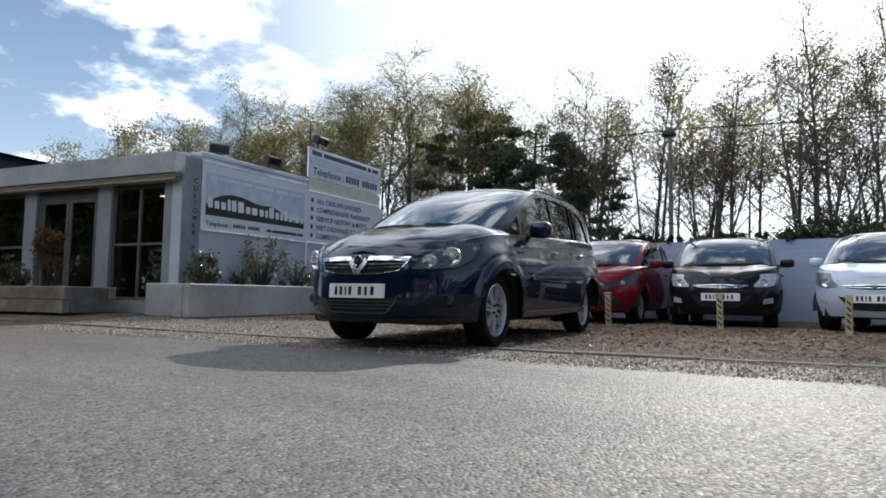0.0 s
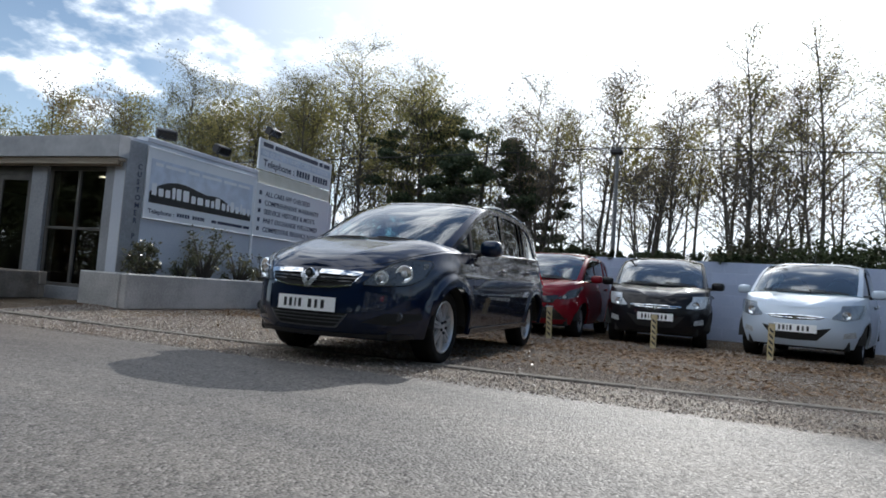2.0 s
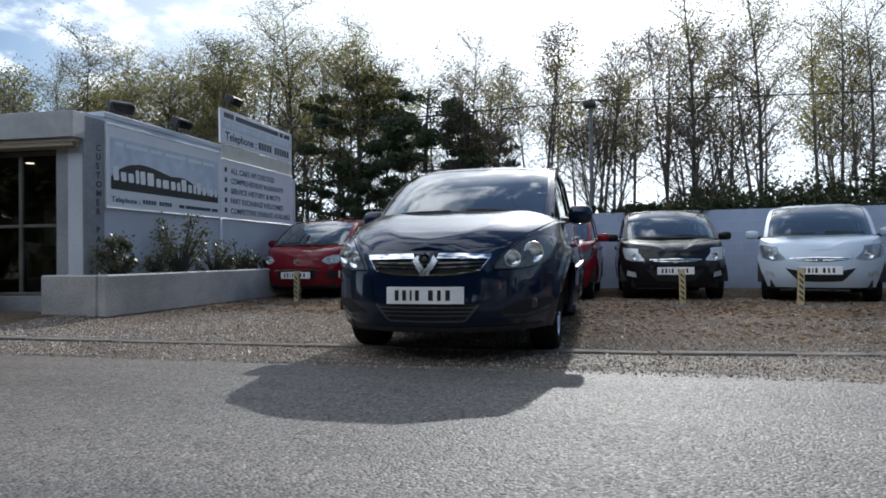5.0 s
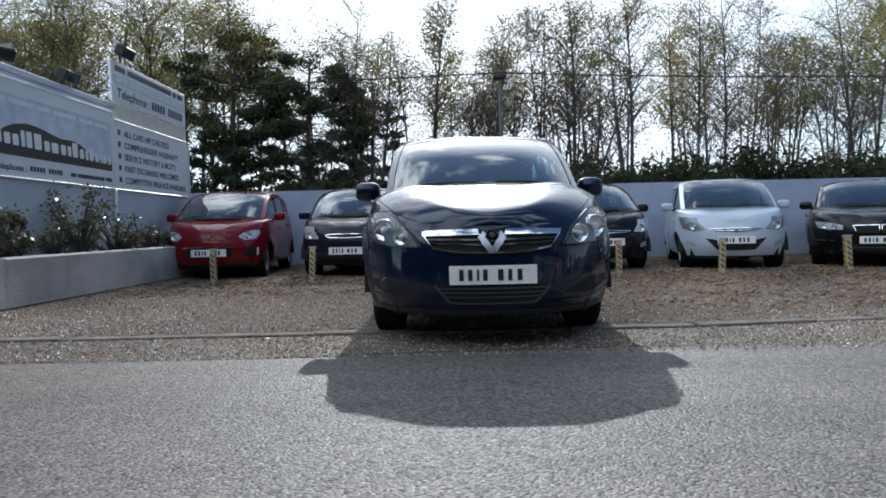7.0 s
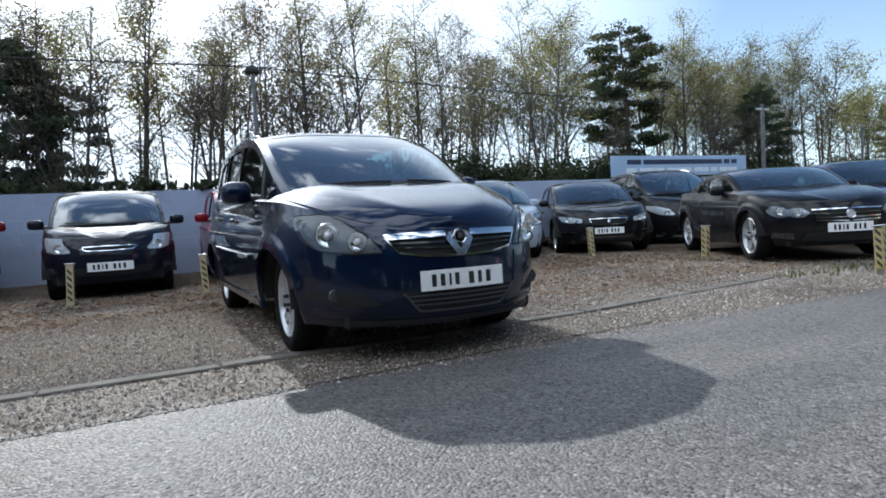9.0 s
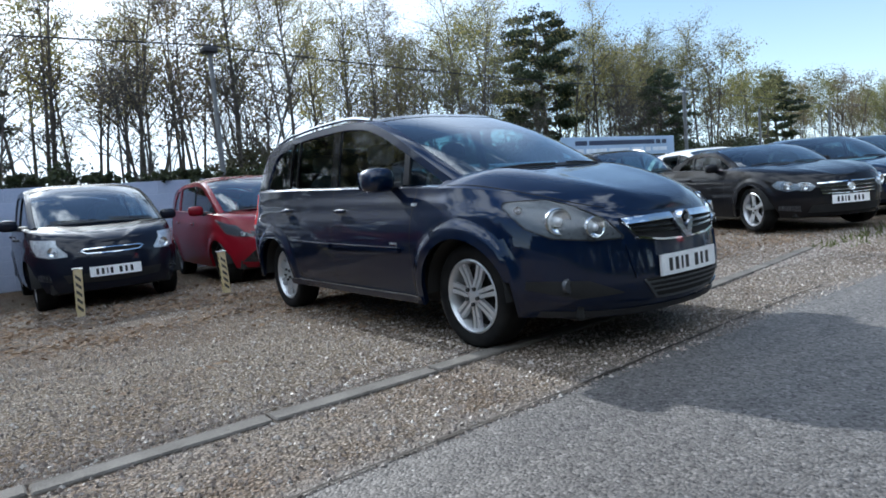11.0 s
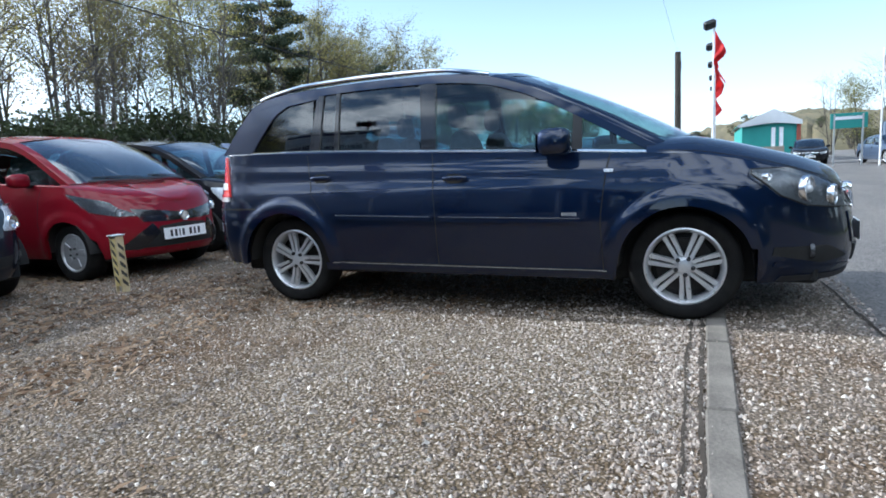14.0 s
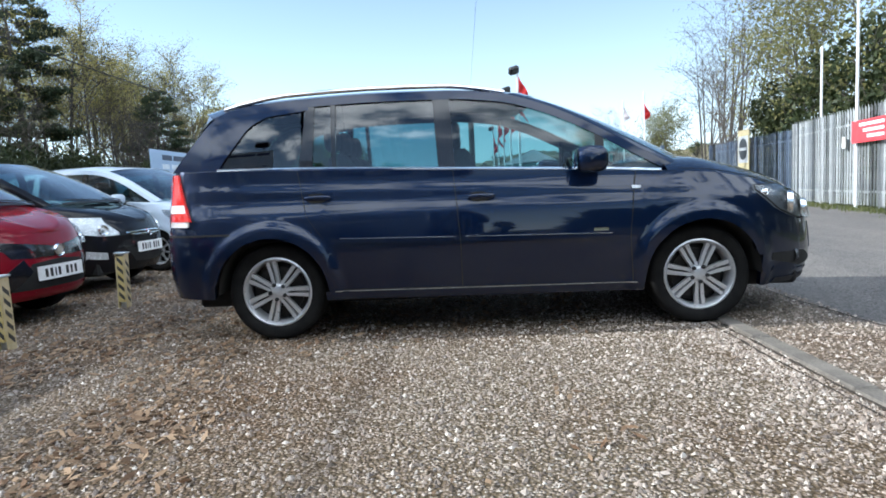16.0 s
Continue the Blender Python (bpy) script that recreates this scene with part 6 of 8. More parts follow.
GRIN = hatch(paint="deep_blue", nose=[
    OPEN([(0, 0.30), (0.46, 0.32)], [(0, 0.41), (0.50, 0.41)]),
    OPEN([(0, 0.625), (0.26, 0.635)], [(0, 0.675), (0.28, 0.67)]),
    BRIGHT([(0, 0.616), (0.26, 0.623), (0.305, 0.651)], [(0, 0.626), (0.255, 0.634), (0.295, 0.655)]),
    BRIGHT([(0, 0.674), (0.27, 0.670), (0.31, 0.655)], [(0, 0.685), (0.28, 0.682), (0.32, 0.658)])],
    nose_pairs=[(GX((0.60, 0.34), (0.70, 0.36)), GX((0.62, 0.43), (0.70, 0.43)), 0.003, 0.008, "lamp_dark", "fog_lamp", "angled fog lamps")],
    plate=0.42, wheel="multi")
CROSS = hatch(paint="red", nose=[
    OPEN([(0, 0.30), (0.42, 0.30)], [(0, 0.52), (0.28, 0.50)]),
    (GX((0, 0.545), (0.25, 0.545), (0.42, 0.555)), GX((0, 0.625), (0.25, 0.655), (0.50, 0.69)), 0.004, 0.008, "gloss_black", "grille_band", "gloss black cross band"),
    (GX((0.28, 0.44), (0.42, 0.30), (0.56, 0.26)), GX((0.34, 0.54), (0.45, 0.46), (0.60, 0.30)), 0.004, 0.008, "gloss_black", "grille_band", "gloss black cross band"),
    (GX((0, 0.235), (0.45, 0.25), (0.60, 0.27)), GX((0, 0.275), (0.45, 0.285), (0.60, 0.30)), 0.012, 0.016, "paint", "bumper_lip", "")],
    headlamp=dict(lo=[("x", 0.46, 0.615), ("x", 0.60, 0.625), ("x", 0.72, 0.675), ("y", -0.05, 0.845)], hi=[("x", 0.46, 0.64), ("x", 0.57, 0.70), ("y", -0.42, 0.765), ("y", -0.03, 0.862)], mat="lamp_dark", bowls=[("x", 0.57, 0.660, 0.032)]),
    wheel="cover", spokes=5, plate=0.42, extras=[wipers, badge(0.585, 0.055, "chrome", 0.010)])
CITY = dict(nose=[
    OPEN([(0, 0.30), (0.26, 0.31)], [(0, 0.42), (0.42, 0.49)]),
    OPEN([(0, 0.575), (0.28, 0.59)], [(0, 0.635), (0.36, 0.625)]),
    BRIGHT([(0, 0.597), (0.30, 0.603)], [(0, 0.605), (0.31, 0.611)]),
    BRIGHT([(0, 0.634), (0.36, 0.622)], [(0, 0.644), (0.37, 0.632)])],
    nose_pairs=[(GX((0.55, 0.36), (0.68, 0.38)), GX((0.56, 0.43), (0.68, 0.46)), 0.003, 0.008, "lamp_pale", "fog_lamp", "round-cornered fog lamp")],
    plate=0.46, wheel="multi", spokes=8, rim_mat="alloy", extras=[wipers, aerial, badge(0.60, 0.032, "chrome", 0.012)])

BAY = 0.005
make_car("hatchback", "bright red small hatchback with round headlamps against the wall", "car", pose(-4.0, 5.55, BAY, 0, 0, 6), ROUND, "cars along the wall")
make_car("hatchback", "blue-black small hatchback with a chrome-edged grille", "car", pose(-1.84, 5.62, BAY, 0, 0, 0), GRIN, "cars along the wall")
make_car("hatchback", "red small hatchback with a black cross-shaped nose", "car", pose(0.26, 5.50, BAY, 0, 0, -2), CROSS, "cars along the wall")
make_car("hatchback", "black small hatchback with bright headlamps", "car", pose(2.20, 5.75, BAY, 0, 0, 0), hatch(paint="black", **CITY), "cars along the wall")
make_car("hatchback", "pale silver-blue small hatchback with a smiling grille", "car", pose(4.22, 5.42, BAY, 0, 0, -15), hatch(paint="silver", headlamp=dict(lo=[("x", 0.42, 0.61), ("x", 0.56, 0.59), ("x", 0.71, 0.64), ("y", -0.16, 0.775)], hi=[("x", 0.42, 0.635), ("x", 0.51, 0.735), ("y", -0.47, 0.80), ("y", -0.12, 0.835)], mat="lamp_grey", bowls=[("x", 0.57, 0.67, 0.058)]), **CITY), "cars along the wall")


def saloon(**over):
    """A longer, lower three-box car, front part much like the hatchbacks."""
    s = hatch(
        paint="black", y1=0.35, y2=2.9, wb=2.75, wr=0.325, rim=0.235, arch=0.352, track=0.86, tail_n=2.8,
        w=[(0.15, 0.82), (0.30, 0.875), (0.50, 0.90), (0.70, 0.90), (0.85, 0.88), (0.95, 0.85), (1.12, 0.82)],
        yf=[(0.15, -0.72), (0.26, -0.80), (0.42, -0.83), (0.58, -0.82), (0.70, -0.77), (0.80, -0.66), (0.90, -0.4), (1.0, -0.1), (1.15, 0.1)],
        yr=[(0.15, 3.5), (0.35, 3.72), (0.6, 3.78), (0.85, 3.76), (1.0, 3.70), (1.15, 3.6)],
        top=[(-0.85, 0.68), (-0.72, 0.725), (-0.5, 0.79), (-0.2, 0.84), (0.2, 0.88), (0.6, 0.91), (1.4, 0.945), (2.4, 0.97), (3.2, 0.985), (3.8, 0.98)],
        low=[(-0.8, 0.20), (0.4, 0.20), (2.4, 0.22), (3.7, 0.28)],
        hood=[(-0.85, 0.68), (-0.72, 0.75), (-0.5, 0.82), (-0.1, 0.89), (0.3, 0.94), (0.7, 0.97)],
        house=[(0.1, 0.76), (0.5, 0.78), (1.4, 0.79), (2.4, 0.77), (3.2, 0.70)],
        a0=0.38, a1=1.24, r1=2.45, r2=3.10, shelf=3.10, rear_c=2.55,
        cant=[(0.34, 0.90), (0.66, 1.08), (0.95, 1.225), (1.15, 1.29), (1.4, 1.335), (1.8, 1.345), (2.2, 1.32), (2.5, 1.265), (2.8, 1.14), (3.1, 0.99)],
        roof=[(1.0, 1.36), (1.3, 1.40), (1.7, 1.425), (2.1, 1.41), (2.6, 1.36), (2.9, 1.2)],
        screen=((0.18, 0.945), (1.12, 1.385)),
        panes=[(0.42, 1.55, "pane"), (1.57, 2.45, "pane"), (2.47, 2.9, "privacy")],
        pillars=[([(1.50, 0.95), (1.52, 1.33)], [(1.60, 0.955), (1.61, 1.33)], "gloss_black"),
                 ([(2.72, 0.975), (2.60, 1.10), (2.40, 1.24), (2.2, 1.29)], [(3.09, 0.99), (2.82, 1.125), (2.55, 1.24), (2.3, 1.30)], "paint")],
        belt=(0.45, 2.75), handles=((1.35, 0.80), (2.3, 0.83)), mirror=(0.80, 0.98), plate=0.42,
        seams=[[(0.55, 0.26), (0.56, 0.6), (0.52, 0.90)], [(1.52, 0.26), (1.53, 0.6), (1.56, 0.94)], [(2.38, 0.64), (2.44, 0.78), (2.48, 0.97)]],
        headlamp=dict(lo=[("x", 0.46, 0.575), ("x", 0.62, 0.575), ("x", 0.76, 0.60), ("y", -0.30, 0.68)], hi=[("x", 0.46, 0.64), ("x", 0.58, 0.675), ("x", 0.72, 0.695), ("y", -0.26, 0.71)], mat="lamp_pale", bowls=[("x", 0.56, 0.62, 0.042), ("x", 0.68, 0.635, 0.045)]),
        taillamp=[([("y", 3.45, 0.70), ("y", 3.70, 0.70)], [("y", 3.50, 0.88), ("y", 3.70, 0.88)], "red_lens")],
        nose=[OPEN([(0, 0.25), (0.50, 0.26)], [(0, 0.36), (0.46, 0.36)]),
              OPEN([(0.03, 0.50), (0.36, 0.51)], [(0.03, 0.645), (0.40, 0.64)]),
              BRIGHT([(0.02, 0.64), (0.40, 0.635)], [(0.02, 0.655), (0.41, 0.65)]),
              BRIGHT([(0.02, 0.49), (0.36, 0.50)], [(0.02, 0.502), (0.37, 0.512)]),
              BRIGHT([(0.02, 0.535), (0.37, 0.54)], [(0.02, 0.545), (0.38, 0.55)]),
              BRIGHT([(0.02, 0.585), (0.39, 0.585)], [(0.02, 0.595), (0.39, 0.595)])],
        nose_pairs=[(GX((0.56, 0.28), (0.74, 0.31)), GX((0.58, 0.36), (0.74, 0.37)), 0.003, 0.008, "lamp_dark", "fog_lamp", "oval fog lamp")],
        wheel="star", spokes=5, rim_mat="alloy", seats=((1.6, (-0.38, 0.38)), (2.4, (-0.4, 0.4))), headrest=1.14, extras=[wipers, badge(0.575, 0.06, "chrome", 0.012)])
    s.update(over)
    return s


KIDNEY = saloon(paint="black", belt=None, plate=0.42, extras=[wipers], nose=[
    OPEN([(0, 0.25), (0.50, 0.26)], [(0, 0.35), (0.46, 0.35)]),
    OPEN([(0.02, 0.53), (0.28, 0.54)], [(0.02, 0.635), (0.33, 0.63)]),
    BRIGHT([(0.01, 0.52), (0.28, 0.528)], [(0.01, 0.53), (0.285, 0.538)]), BRIGHT([(0.01, 0.635), (0.33, 0.63)], [(0.01, 0.646), (0.335, 0.641)]),
    BRIGHT([(0.28, 0.528), (0.29, 0.53)], [(0.33, 0.635), (0.34, 0.637)]), BRIGHT([(0.01, 0.52), (0.02, 0.52)], [(0.01, 0.645), (0.02, 0.645)]),
    BRIGHT([(0.0, 0.30), (0.44, 0.305)], [(0.0, 0.306), (0.44, 0.311)])],
    nose_pairs=[BRIGHT([(0.54, 0.40), (0.78, 0.41)], [(0.54, 0.41), (0.78, 0.42)])])
ROADSTER = saloon(paint="black", headlamp=dict(lo=[("x", 0.43, 0.60), ("x", 0.48, 0.553), ("x", 0.55, 0.553), ("x", 0.605, 0.575), ("x", 0.68, 0.556), ("y", -0.42, 0.60), ("y", -0.36, 0.65)], hi=[("x", 0.43, 0.61), ("x", 0.48, 0.665), ("x", 0.55, 0.672), ("x", 0.605, 0.655), ("x", 0.68, 0.70), ("y", -0.42, 0.71), ("y", -0.36, 0.66)], mat="lamp_grey", bowls=[("x", 0.54, 0.612, 0.048), ("x", 0.67, 0.635, 0.055)]), wb=2.56, y2=2.6, belt=None, a0=0.50, a1=1.22, r1=1.95, r2=2.70, shelf=2.70, rear_c=2.0,
    yr=[(0.15, 3.3), (0.35, 3.45), (0.6, 3.50), (0.85, 3.46), (1.0, 3.4), (1.15, 3.3)],
    cant=[(0.46, 0.89), (0.75, 1.06), (0.95, 1.15), (1.15, 1.205), (1.4, 1.225), (1.7, 1.22), (1.95, 1.19), (2.3, 1.09), (2.7, 0.985)],
    roof=[(1.0, 1.24), (1.3, 1.285), (1.6, 1.295), (2.0, 1.26), (2.6, 1.1)], screen=((0.30, 0.94), (1.10, 1.265)),
    panes=[(0.54, 1.75, "pane"), (1.77, 2.35, "pane")],
    pillars=[([(1.72, 0.955), (1.72, 1.19)], [(1.78, 0.96), (1.78, 1.19)], "gloss_black"), ([(2.25, 0.97), (2.15, 1.05), (1.95, 1.12)], [(2.69, 0.985), (2.35, 1.08), (1.98, 1.17)], "paint")],
    handles=((1.65, 0.80),), seams=[[(0.62, 0.26), (0.63, 0.6), (0.60, 0.9)], [(1.78, 0.3), (1.86, 0.6), (1.84, 0.95)]], seats=((1.75, (-0.36, 0.36)),), headrest=1.04, mirror=(0.88, 0.96))
make_car("saloon", "black saloon with twin oval grille openings", "car", pose(6.45, 5.28, BAY, 0, 0, -29), KIDNEY, "cars beyond the bays")
make_car("coupe", "black two-seat coupe with silver five-spoke wheels", "car", pose(6.55, 1.15, 0.02, 0, 0, -31), ROADSTER, "cars in the road-side row")
row = [("navy", "navy blue"), ("grey_car", "grey-blue"), ("black", "black"), ("deep_blue", "blue-black"), ("grey_car", "grey-blue"), ("black", "black"), ("navy", "navy blue"), ("grey_car", "grey-blue"), ("black", "black")]
kinds = {}
for k, (col, word) in enumerate(row):
    m = pose(9.2 + 2.55 * k, 1.25 + 0.02 * k, 0.01, 0, 0, -31 + (k * 7) % 5 - 2)
    if col in kinds:
        copy_thing(kinds[col], m)
    else:
        kinds[col] = make_car("saloon", word + " saloon with a barred chrome grille in the row", "car", m, saloon(paint=col), "cars in the road-side row")
TALL = hatch(paint="black", y1=0.3, y2=2.7, wb=2.66, wr=0.34, rim=0.22, arch=0.37, track=0.86,
    w=[(0.15, 0.82), (0.30, 0.87), (0.5, 0.90), (0.7, 0.90), (0.9, 0.87), (1.12, 0.83)], extras=[wipers, rails("alloy")])
for key in ("top", "hood", "cant", "roof"):
    TALL[key] = [(y * 1.10, z * 1.10) for y, z in TALL[key]]
TALL["house"] = [(y * 1.10, x * 1.09) for y, x in TALL["house"]]
TALL["yf"] = [(z * 1.08, y * 1.15) for z, y in TALL["yf"]]
TALL["yr"] = [(z * 1.08, y * 1.12) for z, y in TALL["yr"]]
TALL["screen"] = ((-0.24, 1.06), (0.81, 1.57))
TALL["pillars"] = [([(y * 1.1, z * 1.1) for y, z in lo], [(y * 1.1, z * 1.1) for y, z in hi], mt) for lo, hi, mt in TALL["pillars"]]
TALL["panes"] = [(a * 1.1, b * 1.1, mt) for a, b, mt in TALL["panes"]]
TALL["seams"], TALL["handles"], TALL["mirror"] = (), ((1.1, 0.9),), (0.5, 1.1)
TALL.update(a0=-0.022, a1=0.946, r1=2.99, r2=3.278, shelf=3.256, rear_c=3.146)
make_car("estate_car", "black tall estate car with bright silver roof bars", "car", pose(9.0, 5.6, BAY, 0, 0, -25), TALL, "cars beyond the bays")
make_car("hatchback", "white small hatchback parked farther along", "car", pose(9.9, 3.9, BAY, 0, 0, -31), hatch(paint="white_car", **CITY), "cars beyond the bays")

# ---------------------------------------------------------------- bay posts


def bay_post():
    """A galvanised channel post with hazard tape and a small flat cap."""
    root = thing("bay_post", pose(-3.74, 4.54, 0.01), "short galvanised bay post with worn yellow and black tape", "bollard", "bay posts")
    h, w = 0.50, 0.037
    bm = bmesh.new()
    box(bm, -0.012, 0.012, -w, w, -0.06, h - 0.012, 0.002)
    part("post_web", bm, M["steel"], root)
    for s in (-1, 1):
        part("post_flange", boxed(-w, w, s * w - 0.006, s * w + 0.006, -0.06, h - 0.012, 0.002), M["post_cream"], root, "faded cream flange")
    part("post_cap", boxed(-w - 0.014, w + 0.014, -w - 0.014, w + 0.014, h - 0.012, h, 0.003), M["steel"], root)
    # slanted dark stripes on both flanges and edges
    for face in (-1, 1):
        for k in range(5):
            z = 0.09 + 0.078 * k
            bm = bmesh.new()
            y = face * (w + 0.0068)
            q = [(-w + 0.012, y, z), (w - 0.012, y, z + 0.05 * face), (w - 0.012, y, z + 0.05 * face + 0.036), (-w + 0.012, y, z + 0.036)]
            f = [bm.verts.new(p) for p in q]
            b = [bm.verts.new((p[0], p[1] - face * 0.003, p[2])) for p in q]
            bm.faces.new(f)
            for i in range(4):
                bm.faces.new((f[i], f[(i + 1) % 4], b[(i + 1) % 4], b[i]))
            part("hazard_stripe", bm, M["tape_black"], root, smooth=False)
    for face in (-1, 1):
        part("tape_band", boxed(face * w - 0.0035, face * w + 0.0035, -w + 0.008, w - 0.008, 0.06, h - 0.03), M["post_yellow"], root, "worn yellow tape")
        for k in range(5):
            z = 0.07 + 0.078 * k
            bm = bmesh.new()
            x = face * (w + 0.0048)
            q = [(x, -w + 0.012, z), (x, w - 0.012, z + 0.05), (x, w - 0.012, z + 0.086), (x, -w + 0.012, z + 0.036)]
            f = [bm.verts.new(p) for p in q]
            b = [bm.verts.new((p[0] - face * 0.003, p[1], p[2])) for p in q]
            bm.faces.new(f)
            for i in range(4):
                bm.faces.new((f[i], f[(i + 1) % 4], b[(i + 1) % 4], b[i]))
            part("hazard_stripe", bm, M["tape_black"], root, smooth=False)
    return root


POST = bay_post()
rp = random.Random(8)
for x, y in ((-2.28, 4.53), (-0.77, 4.54), (0.70, 4.55), (2.23, 4.54), (3.73, 4.54), (5.46, 4.36), (5.75, 2.25), (5.1, -0.44), (7.9, -0.42), (9.2, -0.44), (10.6, -0.46), (13.2, -0.5), (15.0, -0.5)):
    copy_thing(POST, pose(x, y, ground_z(x, y), rp.uniform(-2, 2), rp.uniform(-2.5, 2.5), rp.uniform(-8, 8)))
tp = thing("tall_post", pose(6.9, -0.44, 0, 1, -2, 0), "stout pale post with dark slanted stripes and rounded top", "bollard")
bm = bmesh.new()
lathe(bm, [(-0.05, 0.055), (0.66, 0.055), (0.70, 0.045), (0.72, 0.02), (0.722, 0.0)], 16, "z")
part("post", bm, M["post_cream"], tp)
for k in range(4):
    bm = bmesh.new()
    rows_ = []
    for i in range(9):
        a = math.pi * (0.75 + i / 8)
        z = 0.10 + 0.14 * k + 0.10 * i / 8
        rows_.append([(0.0572 * math.cos(a), 0.0572 * math.sin(a), z), (0.0572 * math.cos(a), 0.0572 * math.sin(a), z + 0.06)])
    sheet(bm, rows_)
    part("hazard_stripe", bm, M["tape_black"], tp)

# ---------------------------------------------------------------- poles, cable, flags, lamps


def sag(a, b, drop, n=14):
    a, b = Vector(a), Vector(b)
    return [a.lerp(b, i / n) - Vector((0, 0, drop * 4 * (i / n) * (1 - i / n))) for i in range(n + 1)]


lp = thing("street_lamp", pose(0.94, 9.35, 0), "slim grey yard lamp column with a small dark head", "lamp")
bm = bmesh.new()
tube(bm, [(0, 0, -0.1), (0, 0, 2.0), (0, 0, 4.02)], [0.055, 0.048, 0.040], 10)
part("column", bm, M["pole_grey"], lp)
bm = bmesh.new()
box(bm, -0.16, 0.12, -0.14, 0.10, 3.98, 4.10, 0.03)
part("lamp_head", bm, M["dark"], lp)
bm = bmesh.new()
lathe(bm, [(4.10, 0.07), (4.16, 0.05), (4.18, 0.0)], 10, "z")
part("cap", bm, M["dark"], lp)

pp = thing("cable_pole", pose(16.9, 9.3, 0), "plain grey pole carrying a cable behind the wall", "pole")
bm = bmesh.new()
tube(bm, [(0, 0, -0.1), (0, 0, 3.9)], [0.07, 0.055], 10)
part("column", bm, M["pole_grey"], pp)
part("cross_arm", boxed(-0.3, 0.3, -0.03, 0.03, 3.72, 3.78, 0.004), M["steel"], pp)

cable = thing("overhead_cable", pose(0, 0, 0), "thin black overhead cable strung between poles", "cable")
for a, b, d in (((-26, 9.2, 3.9), (0.94, 9.35, 4.14), 0.12), ((0.94, 9.35, 4.14), (16.9, 9.3, 3.85), 0.14), ((16.9, 9.3, 3.85), (48, 9.6, 3.9), 0.3)):
    bm = bmesh.new()
    tube(bm, sag(a, b, d), 0.014, 5)
    part("cable_span", bm, M["cable"], cable)

tg = thing("telegraph_pole", pose(21.4, 1.05, 0), "dark timber pole with a wire and small fitting", "pole")
bm = bmesh.new()
tube(bm, [(0, 0, -0.1), (0, 0, 4.75)], [0.13, 0.11], 10)
part("column", bm, M["wood_pole"], tg)
part("fitting", boxed(0.08, 0.24, -0.12, 0.02, 4.1, 4.45, 0.03), M["dark"], tg)
wire = thing("overhead_wire", pose(0, 0, 0), "very thin wire from the timber pole", "cable")
bm = bmesh.new()
tube(bm, sag((21.4, 1.05, 4.7), (-6.5, 0.97, 5.4), 0.04), 0.0035, 4)
part("wire_span", bm, M["cable"], wire)


def flag(x, y, top, colour, size, label, seed, flood=False):
    root = thing("flag", pose(x, y, 0), label, "flag", "flags along the road")
    bm = bmesh.new()
    tube(bm, [(0, 0, -0.1), (0, 0, top)], [0.042, 0.030], 8)
    part("flag_pole", bm, M["pale_pole"], root, "pale slim pole")
    if flood:
        at_top = Matrix.Translation((-0.06, 0.10, top + 0.02)) @ Matrix.Rotation(radians(-35), 4, "Y") @ Matrix.Rotation(radians(30), 4, "Z")
        bm = bmesh.new()
        box(bm, -0.07, 0.07, -0.15, 0.15, -0.11, 0.11, 0.03, m=at_top)
        lamp = part("flood_lamp", bm, M["dark"], root, "dark square floodlight")
        bm = bmesh.new()
        box(bm, -0.085, -0.074, -0.11, 0.11, -0.08, 0.08, 0.0, m=at_top)
        part("lamp_glass", bm, M["lens"], lamp)
    if not colour:
        return root
    w, h = size
    rg = []
    for i in range(9):
        u = i / 8
        rg.append([Vector((0.03 + 0.16 * math.sin(seed + 5 * u + 3 * v) * u, -0.02 - w * u * (0.45 + 0.6 * math.sin(seed * 1.7 + 7 * v)), top - 0.10 - h * v - 0.5 * u * (1 - 0.3 * v))) for v in (k / 10 for k in range(11))])
    bm = bmesh.new()
    sheet(bm, rg)
    bmesh.ops.solidify(bm, geom=bm.faces[:], thickness=0.004)
    part("flag_cloth", bm, M[colour], root)
    return root


for k, (fx, top) in enumerate(((13.3, 4.12), (16.9, 4.12), (21.0, 4.1), (25.5, 4.1), (30.5, 4.1))):
    flag(fx, -0.18 - 0.03 * k, top, "flag_red", (0.26, 1.0), "pale pole with a limp red flag and a floodlight", 1.3 * k + 0.6, True)
flag(28.2, -6.9, 5.0, "flag_white", (0.35, 0.8), "faded pale flag on a slim pole", 3)
flag(21.7, -6.1, 4.5, "flag_red", (0.24, 0.8), "red and white flag on a slim pole", 6)
flag(13.6, -8.75, 4.4, None, (0, 0), "bare pale flag pole by the fence", 0)
flag(10.95, -8.12, 6.5, None, (0, 0), "tall bare pale flag pole by the fence", 0)

for x in (24, 31, 39, 48):
    root = thing("yard_lamp", pose(x, 10.2, 0), "small pale yard lamp far along the wall", "lamp", "yard lamps")
    bm = bmesh.new()
    tube(bm, [(0, 0, -0.1), (0, 0, 3.4), (-0.35, -0.2, 3.5)], [0.06, 0.05, 0.04], 6)
    part("column", bm, M["pole_grey"], root)

